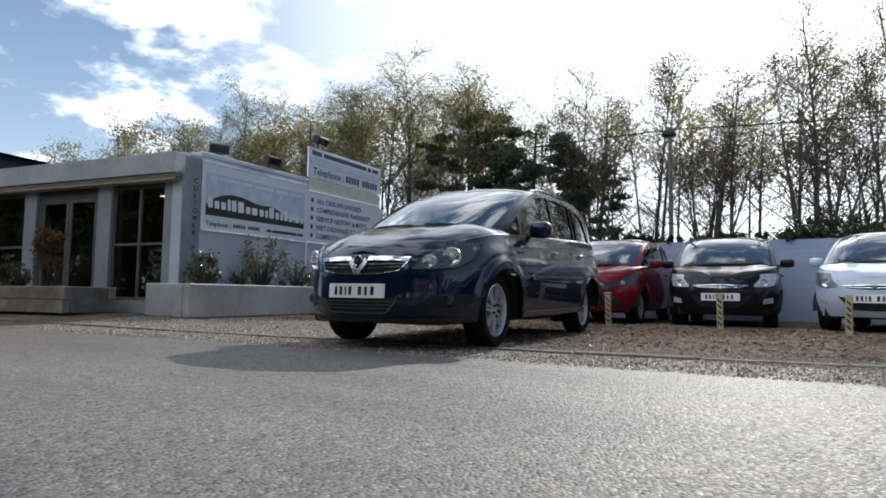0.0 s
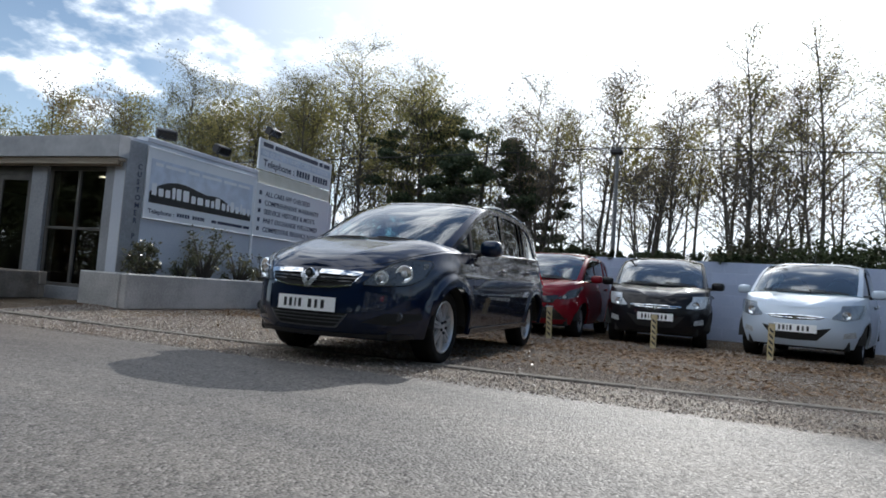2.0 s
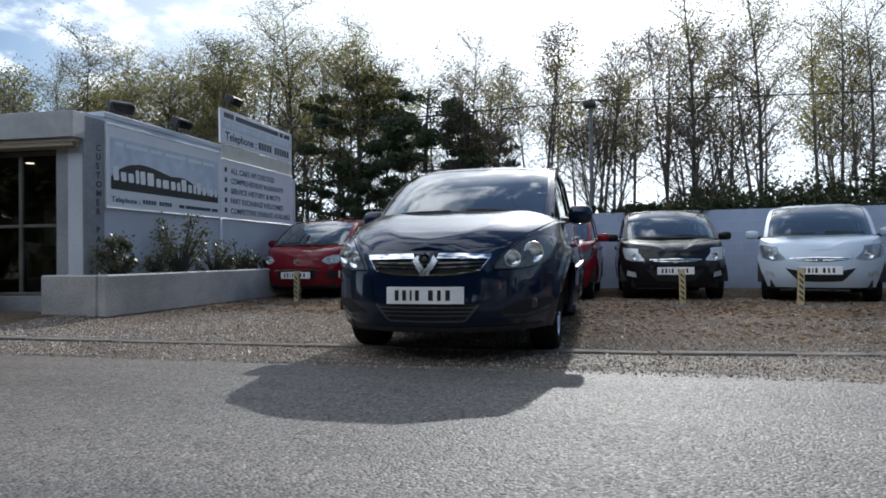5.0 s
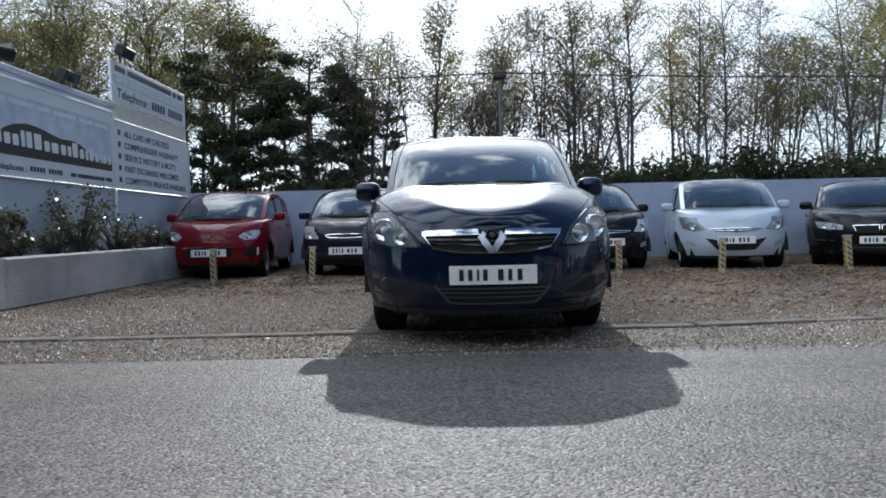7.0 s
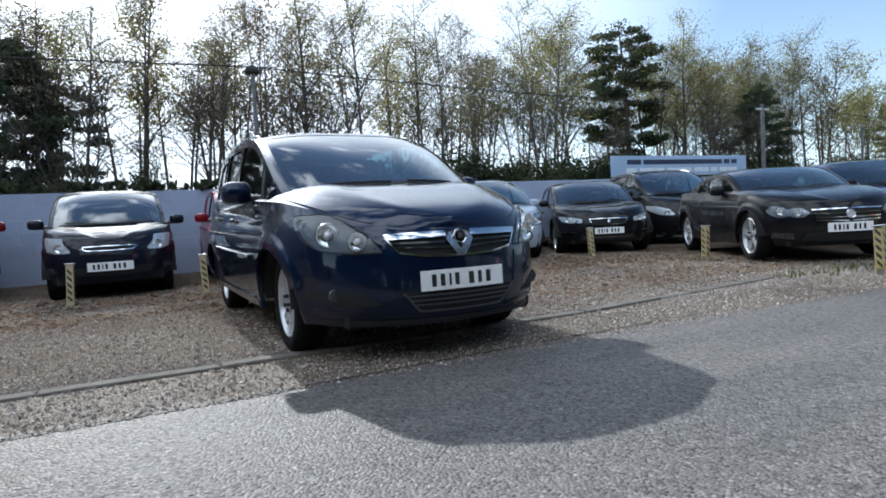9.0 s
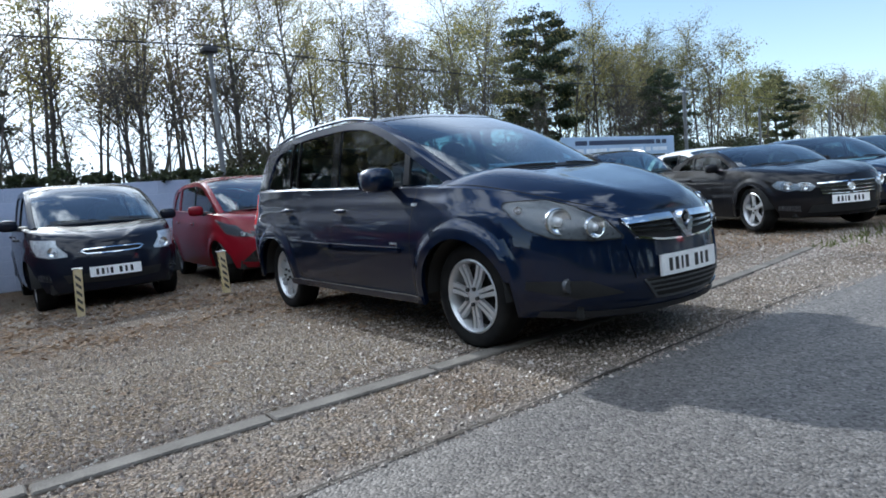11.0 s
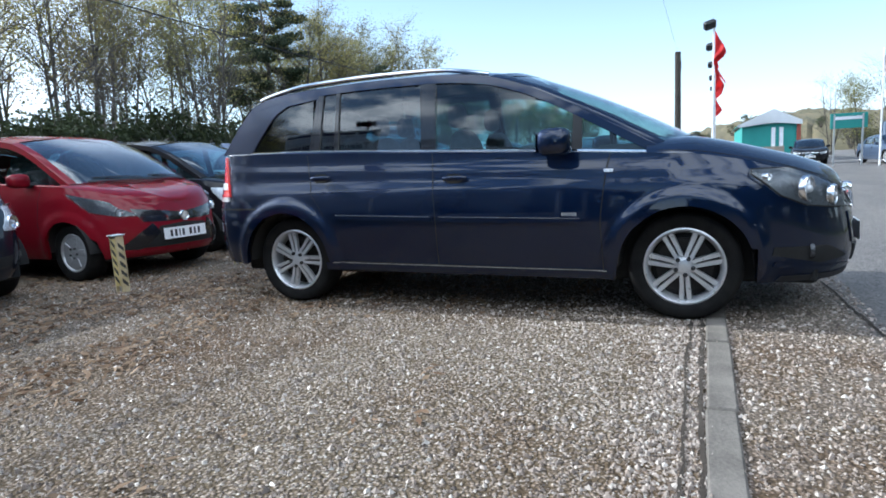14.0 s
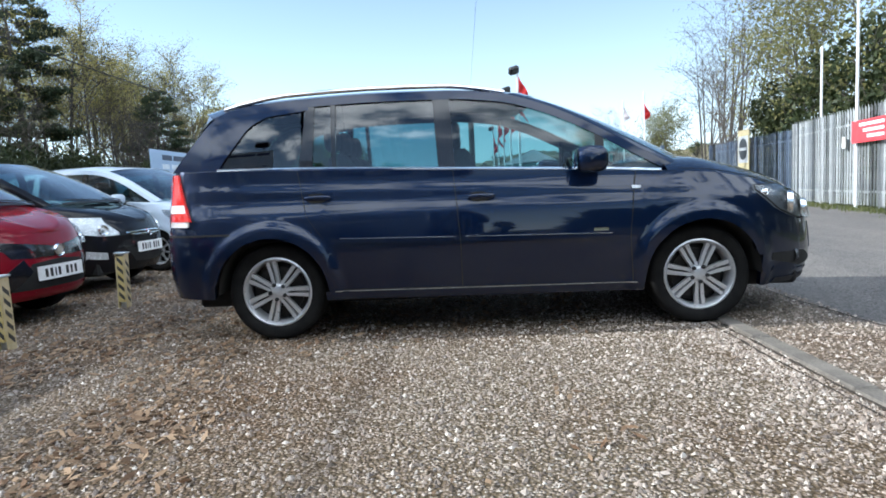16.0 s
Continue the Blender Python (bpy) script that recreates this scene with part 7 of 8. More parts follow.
# long board over the wall
bb = thing("roadside_board", pose(10.1, 8.93, 1.665), "long pale blue board over the wall with dark lettering", "sign")
part("board_panel", boxed(0, 5.42, -0.03, 0.0, 0, 0.56, 0.004), M["long_board"], bb)
for a, b in ((0.105, 0.20), (0.215, 0.80), (0.815, 0.86), (0.875, 0.92)):
    part("lettering_bar", boxed(5.42 * a, 5.42 * b, -0.034, -0.03, 0.32, 0.45), M["sign_navy"], bb, smooth=False)
for a, b in ((0.10, 0.17), (0.19, 0.36), (0.38, 0.56), (0.58, 0.69), (0.71, 0.76), (0.78, 0.92)):
    part("lettering_bar", boxed(5.42 * a, 5.42 * b, -0.034, -0.03, 0.10, 0.22), M["long_print"], bb, smooth=False)
for x in (0.4, 2.7, 5.0):
    part("bracket", boxed(x, x + 0.06, 0.0, 0.05, -0.6, 0.55), M["steel"], bb)

# ---------------------------------------------------------------- palisade fences across the road


def pale_mesh(h, w, mat):
    bm = bmesh.new()
    prof = [(-w / 2, 0.012), (-w * 0.22, -0.012), (0, -0.004), (w * 0.22, -0.012), (w / 2, 0.012)]
    lo = [bm.verts.new((x, y, 0.05)) for x, y in prof]
    hi = [bm.verts.new((x, y, h - (0.10 if i in (0, 4) else 0.04 if i in (1, 3) else 0.0))) for i, (x, y) in enumerate(prof)]
    for i in range(4):
        bm.faces.new((lo[i], lo[i + 1], hi[i + 1], hi[i]))
    bmesh.ops.solidify(bm, geom=bm.faces[:], thickness=0.003)
    return finish(bm, "pale", mat)


def palisade(a, b, h, mat, gap, label, width=0.07):
    a, b = Vector(a), Vector(b)
    L = (b - a).length
    ang = math.degrees(math.atan2(b.y - a.y, b.x - a.x))
    root = thing("palisade_fence", pose(a.x, a.y, 0, 0, 0, ang), label, "fence")
    me = pale_mesh(h, width, mat)
    n = int(L / gap)
    for k in range(n):
        share("pale", me, root, pose(gap * (k + 0.5), 0, 0, 0, 0, 0))
    for z in (0.35, h - 0.45):
        part("rail", boxed(0, L, 0.016, 0.05, z, z + 0.05, 0.004), mat, root)
    for k in range(int(L / 2.75) + 1):
        part("fence_post", boxed(2.75 * k - 0.05, 2.75 * k + 0.05, 0.05, 0.15, 0, h - 0.05, 0.006), mat, root)
    return root


palisade((15.4, -8.85, 0), (3.6, -6.99, 0), 2.45, M["fence"], 0.155, "tall galvanised steel palisade fence along the road")
palisade((26.6, -10.6, 0), (16.2, -10.0, 0), 2.45, M["fence_blue"], 0.16, "blue-grey steel palisade gate set back from the road")
f2 = thing("sheet_fence", pose(29.5, -9.3, 0, 0, 0, -7.6), "grey steel sheet fence with a white banner", "fence")
for k in range(10):
    part("fence_panel", boxed(3.0 * k, 3.0 * k + 2.96, 0, 0.05, 0.1, 2.65, 0.01), M["fence_blue"], f2)
    part("fence_post", boxed(3.0 * k - 0.06, 3.0 * k + 0.06, -0.06, 0.12, 0, 2.7, 0.01), M["fence_blue"], f2)
part("banner", boxed(4.6, 9.6, 0.055, 0.07, 0.95, 2.3, 0.004), M["paper"], f2, "white banner with grey marks")
rs = thing("red_sign", pose(9.25, -7.74, 1.52, 0, 0, -9), "red rectangular sign board fixed to the fence", "sign")
part("board_panel", boxed(0, 1.7, -0.02, 0.02, 0.02, 0.54, 0.004), M["red_sign"], rs)
for k in range(3):
    part("lettering_bar", boxed(0.12, 1.3 - 0.2 * k, 0.02, 0.024, 0.40 - 0.14 * k, 0.47 - 0.14 * k), M["frame_white"], rs, smooth=False)
ws = thing("notice", pose(11.35, -8.10, 1.45, 0, 0, -9), "small white notice on the fence", "sign")
part("board_panel", boxed(0, 0.22, -0.01, 0.012, 0, 0.28, 0.003), M["paper"], ws)
ys = thing("gate_sign", pose(21.3, -10.18, 1.15, 0, 0, -3), "upright cream sign with a dark round emblem on the gate", "sign")
part("board_panel", boxed(0, 1.15, -0.02, 0.02, -0.35, 1.6, 0.004), M["cream"], ys)
part("sign_field", boxed(0.06, 1.09, 0.02, 0.024, 0.25, 1.35), M["steel"], ys)
bm = bmesh.new()
lathe(bm, [(0.024, 0.0), (0.024, 0.44), (0.03, 0.44), (0.03, 0.0)], 28, "y", (0.575, 0, 0.82))
part("emblem_disc", bm, M["sign_black"], ys)
part("lettering_bar", boxed(0.2, 0.95, 0.03, 0.034, 0.76, 0.88), M["steel"], ys, smooth=False)

# ---------------------------------------------------------------- far end of the road
tb = thing("depot_building", pose(45, -2.4, 0.0) @ Matrix.Diagonal((1, 0.70, 1.1, 1)), "low depot with teal cladding under a pale shallow roof", "building")
part("wall", boxed(0, 16, -4.6, 0.4, 0, 2.45, 0.02), M["teal"], tb)
bm = bmesh.new()
sheet(bm, [[(-0.3, -4.9, 2.55), (-0.3, -2.4, 3.35), (-0.3, 0.8, 2.45)], [(16.3, -4.9, 2.55), (16.3, -2.4, 3.35), (16.3, 0.8, 2.45)]])
sheet(bm, [[(-0.3, -4.9, 2.3), (-0.3, -2.4, 2.5), (-0.3, 0.8, 2.3)], [(-0.3, -4.9, 2.55), (-0.3, -2.4, 3.35), (-0.3, 0.8, 2.45)]])
part("roof", bm, M["pale_roof"], tb)
for y in (-3.3, -2.6):
    part("window", boxed(-0.06, 0.0, y, y + 0.35, 0.6, 2.2, 0.01), M["frame_white"], tb)
part("end_pier", boxed(-0.08, 0.3, -4.8, -4.45, 0, 2.5), M["brick_red"], tb)
part("low_wall", boxed(-6, -5.7, -2.6, -0.5, 0, 1.0), M["soffit"], tb)
ts = thing("road_sign", pose(30.3, -6.6, 0), "teal lettered sign board on posts at the roadside", "sign")
part("board_panel", boxed(-0.03, 0.03, -0.2, 1.3, 1.75, 2.45, 0.01), M["teal"], ts)
for y in (-0.05, 1.1):
    part("post", boxed(-0.04, 0.04, y, y + 0.07, 0, 2.4), M["steel"], ts)
part("lettering_bar", boxed(-0.036, -0.03, 0.0, 1.1, 2.15, 2.3), M["board"], ts, smooth=False)
for k, (x, y, rz, col) in enumerate(((31.5, -8.6, -80, "grey_car"), (36.0, -5.2, -95, "black"), (56.0, -0.3, -92, "black"))):
    copy_thing(kinds[col], pose(x, y, 0, 0, 0, rz))


def hills():
    """A low wooded rise at the end of the road."""
    root = thing("hill", pose(0, 0, 0), "low wooded hill on the skyline beyond the road", "hill", kind="structure")
    bm = bmesh.new()
    rows_ = []
    for i in range(240):
        a = radians(-62 + 80 * i / 239)
        rr = []
        for j in range(16):
            d = 150 + 10 * j
            h = (6.0 + 7.0 * math.exp(-((math.degrees(a) + 6) / 7) ** 2) + 9.0 * math.exp(-((math.degrees(a) + 30) / 16) ** 2)) * math.sin(math.pi * min(1, j / 12) / 2) + 1.2 * noise.noise((i * 0.15, j * 0.4, 2))
            rr.append((d * math.cos(a), d * math.sin(a), h + 1.5 * noise.noise((i * 0.9, j * 1.3, 5)) - (2.0 if j == 0 else 0)))
        rows_.append(rr)
    sheet(bm, rows_)
    part("slope", bm, M["hill"], root)


hills()

# ---------------------------------------------------------------- trees and shrubs


def leaf(bm, p, size, rng, flatten=1.0):
    d = Vector((rng.gauss(0, 1), rng.gauss(0, 1), rng.gauss(0, 1) * flatten)).normalized()
    u = d.orthogonal().normalized()
    v = d.cross(u)
    a = rng.uniform(0, 6.28)
    u, v = u * math.cos(a) + v * math.sin(a), v * math.cos(a) - u * math.sin(a)
    l, w = size * rng.uniform(0.7, 1.3), size * rng.uniform(0.5, 1.0)
    vs = [bm.verts.new(p + q) for q in (-u * l * 0.5, v * w * 0.5 + u * l * 0.15, u * l * 0.5 - v * w * 0.4)]
    bm.faces.new(vs)


def birch(seed, height, crown, leaves, leaf_mat, spread=1.0, stems=1, bare=0.42, leaf_size=0.074, limbs=25, twigs=11):
    """A slim tree: tapered stems, rising limbs, fine twigs and a thin crown of small leaves."""
    rng = random.Random(seed)
    wood, green = bmesh.new(), bmesh.new()
    tips = []
    for s in range(stems):
        lean = Vector((rng.uniform(-0.10, 0.10), rng.uniform(-0.10, 0.10), 0)) * (1 + stems)
        h = height * rng.uniform(0.82, 1.0) if s else height
        base = Vector((rng.uniform(-0.25, 0.25), rng.uniform(-0.25, 0.25), 0)) * (stems > 1)
        trunk, n = [], 10
        wob = rng.uniform(0, 9)
        for i in range(n + 1):
            u = i / n
            trunk.append(base + lean * h * 0.5 * u + Vector((0.14 * math.sin(wob + 4 * u), 0.14 * math.cos(wob * 1.3 + 3 * u), h * u)))
        r0 = 0.0075 * h + 0.012
        tube(wood, trunk, [r0 * (1 - 0.93 * i / n) + 0.005 for i in range(n + 1)], 6)
        for k in range(int(limbs / (0.6 + 0.4 * stems))):
            u = bare * 0.7 + (0.99 - bare * 0.7) * rng.random() ** 0.8
            i = min(n - 1, int(u * n))
            p0 = trunk[i].lerp(trunk[i + 1], u * n - i)
            az = rng.uniform(0, 6.283)
            ln = crown * spread * (1.15 - 0.75 * u) * rng.uniform(0.6, 1.25) + 0.3
            out = Vector((math.cos(az), math.sin(az), 0))
            pts = [p0 + out * ln * t * 0.8 + Vector((0, 0, ln * (1.15 * t - 0.42 * t * t))) + Vector((rng.gauss(0, 0.04), rng.gauss(0, 0.04), 0)) for t in (0, 0.33, 0.66, 1.0)]
            rr = r0 * 0.34 * (1.1 - u) + 0.010
            tube(wood, pts, [rr, rr * 0.75, rr * 0.5, 0.006], 4, False)
            for q in range(twigs):
                t = rng.uniform(0.3, 1.0)
                j = min(2, int(t * 3))
                a = pts[j].lerp(pts[j + 1], t * 3 - j)
                b = a + Vector((rng.gauss(0, 0.34), rng.gauss(0, 0.34), rng.uniform(-0.15, 0.55))) * (0.5 + 0.5 * ln)
                tube(wood, [a, a.lerp(b, 0.5) + Vector((0, 0, 0.05)), b], [0.009, 0.007, 0.004], 3, False)
                tips += [b, a.lerp(b, 0.6)]
            tips.append(pts[3])
        tips += [trunk[-1]] * 4 + [trunk[-2].lerp(trunk[-1], 0.5)] * 4 + [trunk[-2]] * 3
    for k in range(leaves):
        t = tips[rng.randrange(len(tips))]
        g = 0.24 * spread
        leaf(green, t + Vector((rng.gauss(0, g), rng.gauss(0, g), rng.gauss(-0.05, g * 0.9))), leaf_size, rng)
    return finish(wood, "trunk", M["bark"]), finish(green, "crown", M[leaf_mat], False)


def pine(seed, height, reach_by=1.3, low=0.24, sparse=1.0):
    """A wind-shaped pine: bent trunk, uneven limbs, needles in flattened pads with gaps between."""
    rng = random.Random(seed)
    wood, green = bmesh.new(), bmesh.new()
    bend = [Vector((0.22 * math.sin(seed + 3.1 * k / 7), 0.20 * math.cos(seed * 1.3 + 2.6 * k / 7), height * 0.97 * k / 7)) for k in range(8)]
    tube(wood, bend, [0.19 - 0.023 * k for k in range(8)], 8)
    limbs = 46
    for k in range(limbs):
        u = low + (0.97 - low) * ((k + rng.uniform(-0.4, 0.4)) / limbs)
        u = min(0.97, max(low, u))
        i = min(6, int(u * 7))
        p0 = bend[i].lerp(bend[i + 1], u * 7 - i)
        v = (1.0 - u) / (1.0 - low)
        shape = 0.22 + 1.35 * math.sin(math.pi * min(1.0, v * 0.80 + 0.02)) ** 0.8
        ln = max(0.25, reach_by * shape * rng.uniform(0.60, 1.15))
        az = k * 2.399 + rng.uniform(-0.7, 0.7)
        out = Vector((math.cos(az), math.sin(az), 0))
        lift = rng.uniform(-0.05, 0.35)
        pts = [p0 + out * ln * t + Vector((0, 0, ln * (lift * t - 0.22 * t * t + 0.18 * t ** 3))) for t in (0, 0.35, 0.7, 1)]
        tube(wood, pts, [0.045 * (1.15 - u) + 0.012, 0.028, 0.018, 0.008], 4, False)
        pads = max(2, int(2.2 * ln * sparse) + 1)
        for q in range(pads):
            t = 1.0 - 0.62 * (q / pads) * rng.uniform(0.6, 1.2)
            j = min(2, int(t * 3))
            c = pts[j].lerp(pts[j + 1], t * 3 - j) + Vector((rng.gauss(0, 0.16), rng.gauss(0, 0.16), rng.uniform(0.0, 0.16)))
            w, h = rng.uniform(0.28, 0.54), rng.uniform(0.13, 0.25)
            for _ in range(int(250 * w)):
                d = Vector((rng.gauss(0, 1), rng.gauss(0, 1), rng.gauss(0, 1))).normalized() * rng.random() ** 0.4
                leaf(green, c + Vector((d.x * w, d.y * w, d.z * h)), 0.16, rng, 0.7)
    for _ in range(140):
        d = Vector((rng.gauss(0, 0.26), rng.gauss(0, 0.26), rng.uniform(-0.5, 0.22)))
        leaf(green, bend[-1] + d, 0.15, rng, 0.7)
    return finish(wood, "trunk", M["bark"]), finish(green, "crown", M["needle"], False)


def bush_mesh(seed, rx, ry, h, leaves, size, mat, lumps=9, hollow=0.55, low=0.35):
    """Leaves in uneven clumps on forked stems."""
    rng = random.Random(seed)
    wood, green = bmesh.new(), bmesh.new()
    cl = []
    for k in range(lumps):
        a, r = rng.uniform(0, 6.283), math.sqrt(rng.random()) * 0.8
        c = Vector((rx * r * math.cos(a), ry * r * math.sin(a), h * rng.uniform(low, 0.88) * (1 - 0.35 * r)))
        cl.append((c, rng.uniform(0.22, 0.42) * min(rx, ry, h) * 1.5))
        tube(wood, [(c.x * 0.15, c.y * 0.15, 0), (c.x * 0.5, c.y * 0.5, c.z * 0.55), tuple(c)], [0.022, 0.014, 0.006], 4, False)
    for k in range(leaves):
        c, r = cl[rng.randrange(lumps)]
        d = Vector((rng.gauss(0, 1), rng.gauss(0, 1), rng.gauss(0, 1))).normalized() * r * (hollow + (1 - hollow) * rng.random()) * rng.uniform(0.75, 1.2)
        p = c + d
        p.z = max(0.03, p.z)
        leaf(green, p, size, rng)
    return finish(wood, "woody_base", M["bark"]), finish(green, "foliage", M[mat], False)


def plant(name, meshes, m, label, category, group="", parts=("trunk", "crown")):
    root = thing(name, m, label, category, group)
    for nm, me in zip(parts, meshes):
        share(nm, me, root)
    return root


def at(x, y, rz=0.0, s=1.0, dz=0.0, sz=None):
    return pose(x, y, ground_z(x, y) + dz, 0, 0, rz) @ Matrix.Diagonal((s, s, sz or s, 1))


kinds_of_tree = [
    (birch(1, 9.4, 1.8, 5200, "leaf_spring"), "slim birch in thin yellow-green spring leaf"),
    (birch(2, 9.0, 2.0, 5000, "leaf_olive", 1.15), "leafy olive-green tree behind the wall"),
    (birch(3, 9.9, 1.6, 4200, "leaf_spring", 1.0, 1, 0.5), "tall thin birch, sparsely in leaf"),
    (birch(4, 8.6, 1.5, 3600, "leaf_brown", 1.0, 2, 0.45), "twin-stemmed tree with russet buds"),
    (birch(5, 9.3, 2.0, 5000, "leaf_spring", 1.2, 2), "forked birch with a rounded pale green crown"),
    (birch(6, 7.6, 1.6, 3800, "leaf_olive", 1.0, 3, 0.2), "many-stemmed young tree with olive leaves"),
    (birch(7, 9.6, 1.4, 2600, "leaf_brown", 0.9, 1, 0.5), "nearly bare slender tree with dark branches"),
    (birch(8, 9.5, 2.0, 7600, "leaf_olive", 1.15, 2, 0.52, 0.082), "thick-crowned olive-brown tree on forked trunks"),
]
far_trees = [
    (birch(11, 9.2, 2.0, 1900, "leaf_spring", 1.2, 1, 0.35, 0.15, 16, 4), "distant birch in yellow-green spring leaf"),
    (birch(12, 8.8, 2.1, 2200, "leaf_olive", 1.3, 1, 0.3, 0.15, 16, 4), "distant leafy olive-green tree"),
    (birch(13, 9.6, 1.7, 1600, "leaf_brown", 1.1, 2, 0.4, 0.15, 16, 4), "distant forked birch in spring leaf"),
]
rt = random.Random(21)
x = -44.0
while x < 115:
    near = -24 < x < 34
    for rowy in ((18.2, 20.6, 23.4) if near else (19.5, 23.0)):
        toward = Vector((-0.74, -0.67))
        gap = Vector((x - 21.0, rowy - 19.9))
        if gap.dot(toward) > -1.5 and abs(gap.x * toward.y - gap.y * toward.x) < 1.7:
            continue
        k = rt.choice((0, 0, 1, 1, 2, 4, 4, 5, 3)) if x < -2 else rt.choice((0, 2, 2, 3, 6, 6, 4, 2, 5)) if x < 15 else rt.choice((0, 1, 7, 7, 2, 4, 4, 5))
        xx, yy = x + rt.uniform(-0.8, 0.8), rowy + rt.uniform(-1.1, 1.1)
        s = rt.uniform(0.80, 1.04) * (1.06 if x < -8 else 0.96 if x < 12 else 0.90 if x < 16 else 0.97 if x < 34 else 0.87)
        m = at(xx, yy, rt.uniform(0, 360), s, -0.1, s * rt.uniform(0.94, 1.06))
        meshes, label = kinds_of_tree[k] if near and rowy < 23 else far_trees[k % 3]
        plant("tree", meshes, m, label, "tree", "trees behind the wall")
    x += rt.uniform(1.25, 2.0) if near else rt.uniform(1.5, 2.6)

PINE = pine(31, 9.9, 1.45, 0.30)
plant("pine_tree", PINE, at(21.0, 19.9, 20, 1.0, -0.1), "dark wind-shaped pine standing above the birches", "tree")
plant("pine_tree", PINE, at(27.5, 17.0, 140, 0.66, -0.1), "smaller dark pine among the birches", "tree")
plant("pine_tree", PINE, at(47.0, 20.0, 80, 0.8, -0.1), "dark pine farther along the line", "tree")

EVER = [pine(41, 8.4, 1.5, 0.10, 0.8), pine(42, 7.4, 1.6, 0.10, 0.8)]
for k, (bx, by_, s) in enumerate(((-7.8, 18.0, 0.98), (-5.0, 17.4, 0.92), (-3.6, 18.6, 0.72))):
    plant("evergreen_tree", EVER[k % 2], at(bx, by_, 70 * k, s, -0.1), "dark uneven evergreen behind the wall", "tree", "evergreens", ("trunk", "crown"))

LOW = [bush_mesh(51, 1.3, 0.8, 2.0, 1500, 0.098, "leaf_dark", 26, 0.1), bush_mesh(52, 1.1, 0.7, 2.3, 1200, 0.090, "leaf_under", 24, 0.1), bush_mesh(53, 1.5, 0.8, 1.6, 1500, 0.098, "leaf_dark", 28, 0.1)]
rb = random.Random(5)
bx = -26.0
while bx < 44:
    plant("bush", LOW[rb.randrange(3)], at(bx, rb.uniform(14.2, 16.2), rb.uniform(0, 360), rb.uniform(0.85, 1.35) * (1 if bx < -2 else 1.0 if bx < 1 else 1.08), 0.1), "dark undergrowth bush along the bank", "shrub", "undergrowth", ("woody_base", "foliage"))
    if (bx < -3 or bx > 2) and rb.random() < 0.6:
        plant("bush", LOW[rb.randrange(3)], at(bx + rb.uniform(-0.5, 0.5), rb.uniform(16.8, 18.6), rb.uniform(0, 360), rb.uniform(1.15, 1.7), 0.0), "dark undergrowth bush along the bank", "shrub", "undergrowth", ("woody_base", "foliage"))
    bx += rb.uniform(0.6, 1.15)

for k in range(26):
    bx = 3.4 + 0.62 * k + rb.uniform(-0.4, 0.4)
    plant("bush", LOW[0 if k % 4 else 2], at(bx, rb.uniform(13.6, 15.6), rb.uniform(0, 360), rb.uniform(1.05, 1.55), 0.1), "dark undergrowth bush along the bank", "shrub", "undergrowth", ("woody_base", "foliage"))
SAP = [birch(91, 5.2, 1.2, 700, "leaf_brown", 1.0, 5, 0.04, 0.06, 34, 8), birch(92, 4.4, 1.3, 900, "leaf_under", 1.1, 5, 0.03, 0.07, 34, 8)]
sx = -22.0
while sx < 30:
    plant("sapling", SAP[rb.randrange(2)], at(sx, rb.uniform(15.5, 18.0), rb.uniform(0, 360), rb.uniform(0.7, 1.15), -0.05), "many-stemmed twiggy sapling among the tree trunks", "tree", "saplings")
    sx += rb.uniform(1.7, 3.2) * (1.0 if sx < 3 else 1.7)

# ivy over the wall head
IVY = bush_mesh(61, 0.75, 0.16, 0.34, 520, 0.085, "leaf_dark", 9, 0.2)
for k, (ix, iz) in enumerate(((-0.9, 1.50), (0.1, 1.48), (1.0, 1.46), (1.9, 1.50), (-2.0, 1.53), (3.0, 1.54), (-3.3, 1.54), (-0.4, 1.55), (0.6, 1.54), (1.5, 1.53), (2.4, 1.54), (-1.5, 1.55), (3.9, 1.54), (5.2, 1.52))):
    plant("ivy", IVY, pose(ix, WALL_Y + 0.10, iz, 0, 0, 180 * (k % 2)), "dark ivy trailing over the wall head", "plant", "ivy on the wall", ("woody_base", "foliage"))

# trees across the road, behind the fence
FAR = [birch(71, 10.5, 2.6, 2600, "leaf_brown", 1.6, 5, 0.12, 0.08), birch(72, 9.5, 2.2, 4200, "leaf_olive", 1.6, 3, 0.15, 0.18)]
CON = bush_mesh(73, 1.7, 1.7, 7.5, 3600, 0.22, "leaf_dark", 26, 0.3)
ra = random.Random(9)
for k, (tx, ty_, kind, s) in enumerate(((40, -15.5, 0, 0.95), (36.5, -15.5, 0, 1.05), (33, -15.0, 0, 0.95), (30, -15.8, 1, 0.95), (27.5, -14.6, 2, 1.05), (25, -15.5, 1, 1.05), (23, -14.5, 2, 1.15), (20.5, -15.2, 1, 1.1), (18, -13.8, 2, 1.15), (15, -14.6, 1, 1.1), (55, -16.5, 2, 0.95), (50, -16, 1, 0.7), (46, -15, 1, 0.6), (60, -14.5, 0, 0.7), (66, -13.0, 1, 0.7), (75, -12.0, 0, 0.7))):
    if kind == 2:
        plant("evergreen_tree", CON, at(tx, ty_, 50 * k, s), "dark evergreen behind the fence, the row carried on out of view", "tree", "trees across the road")
    else:
        plant("tree", FAR[kind], at(tx, ty_, 47 * k, s), ("bare spreading tree with fine grey twigs", "olive-leaved tree behind the fence")[kind], "tree", "trees across the road")
# belt carried on unseen past the fence, added to darken reflections in the paintwork
tx = 13.0
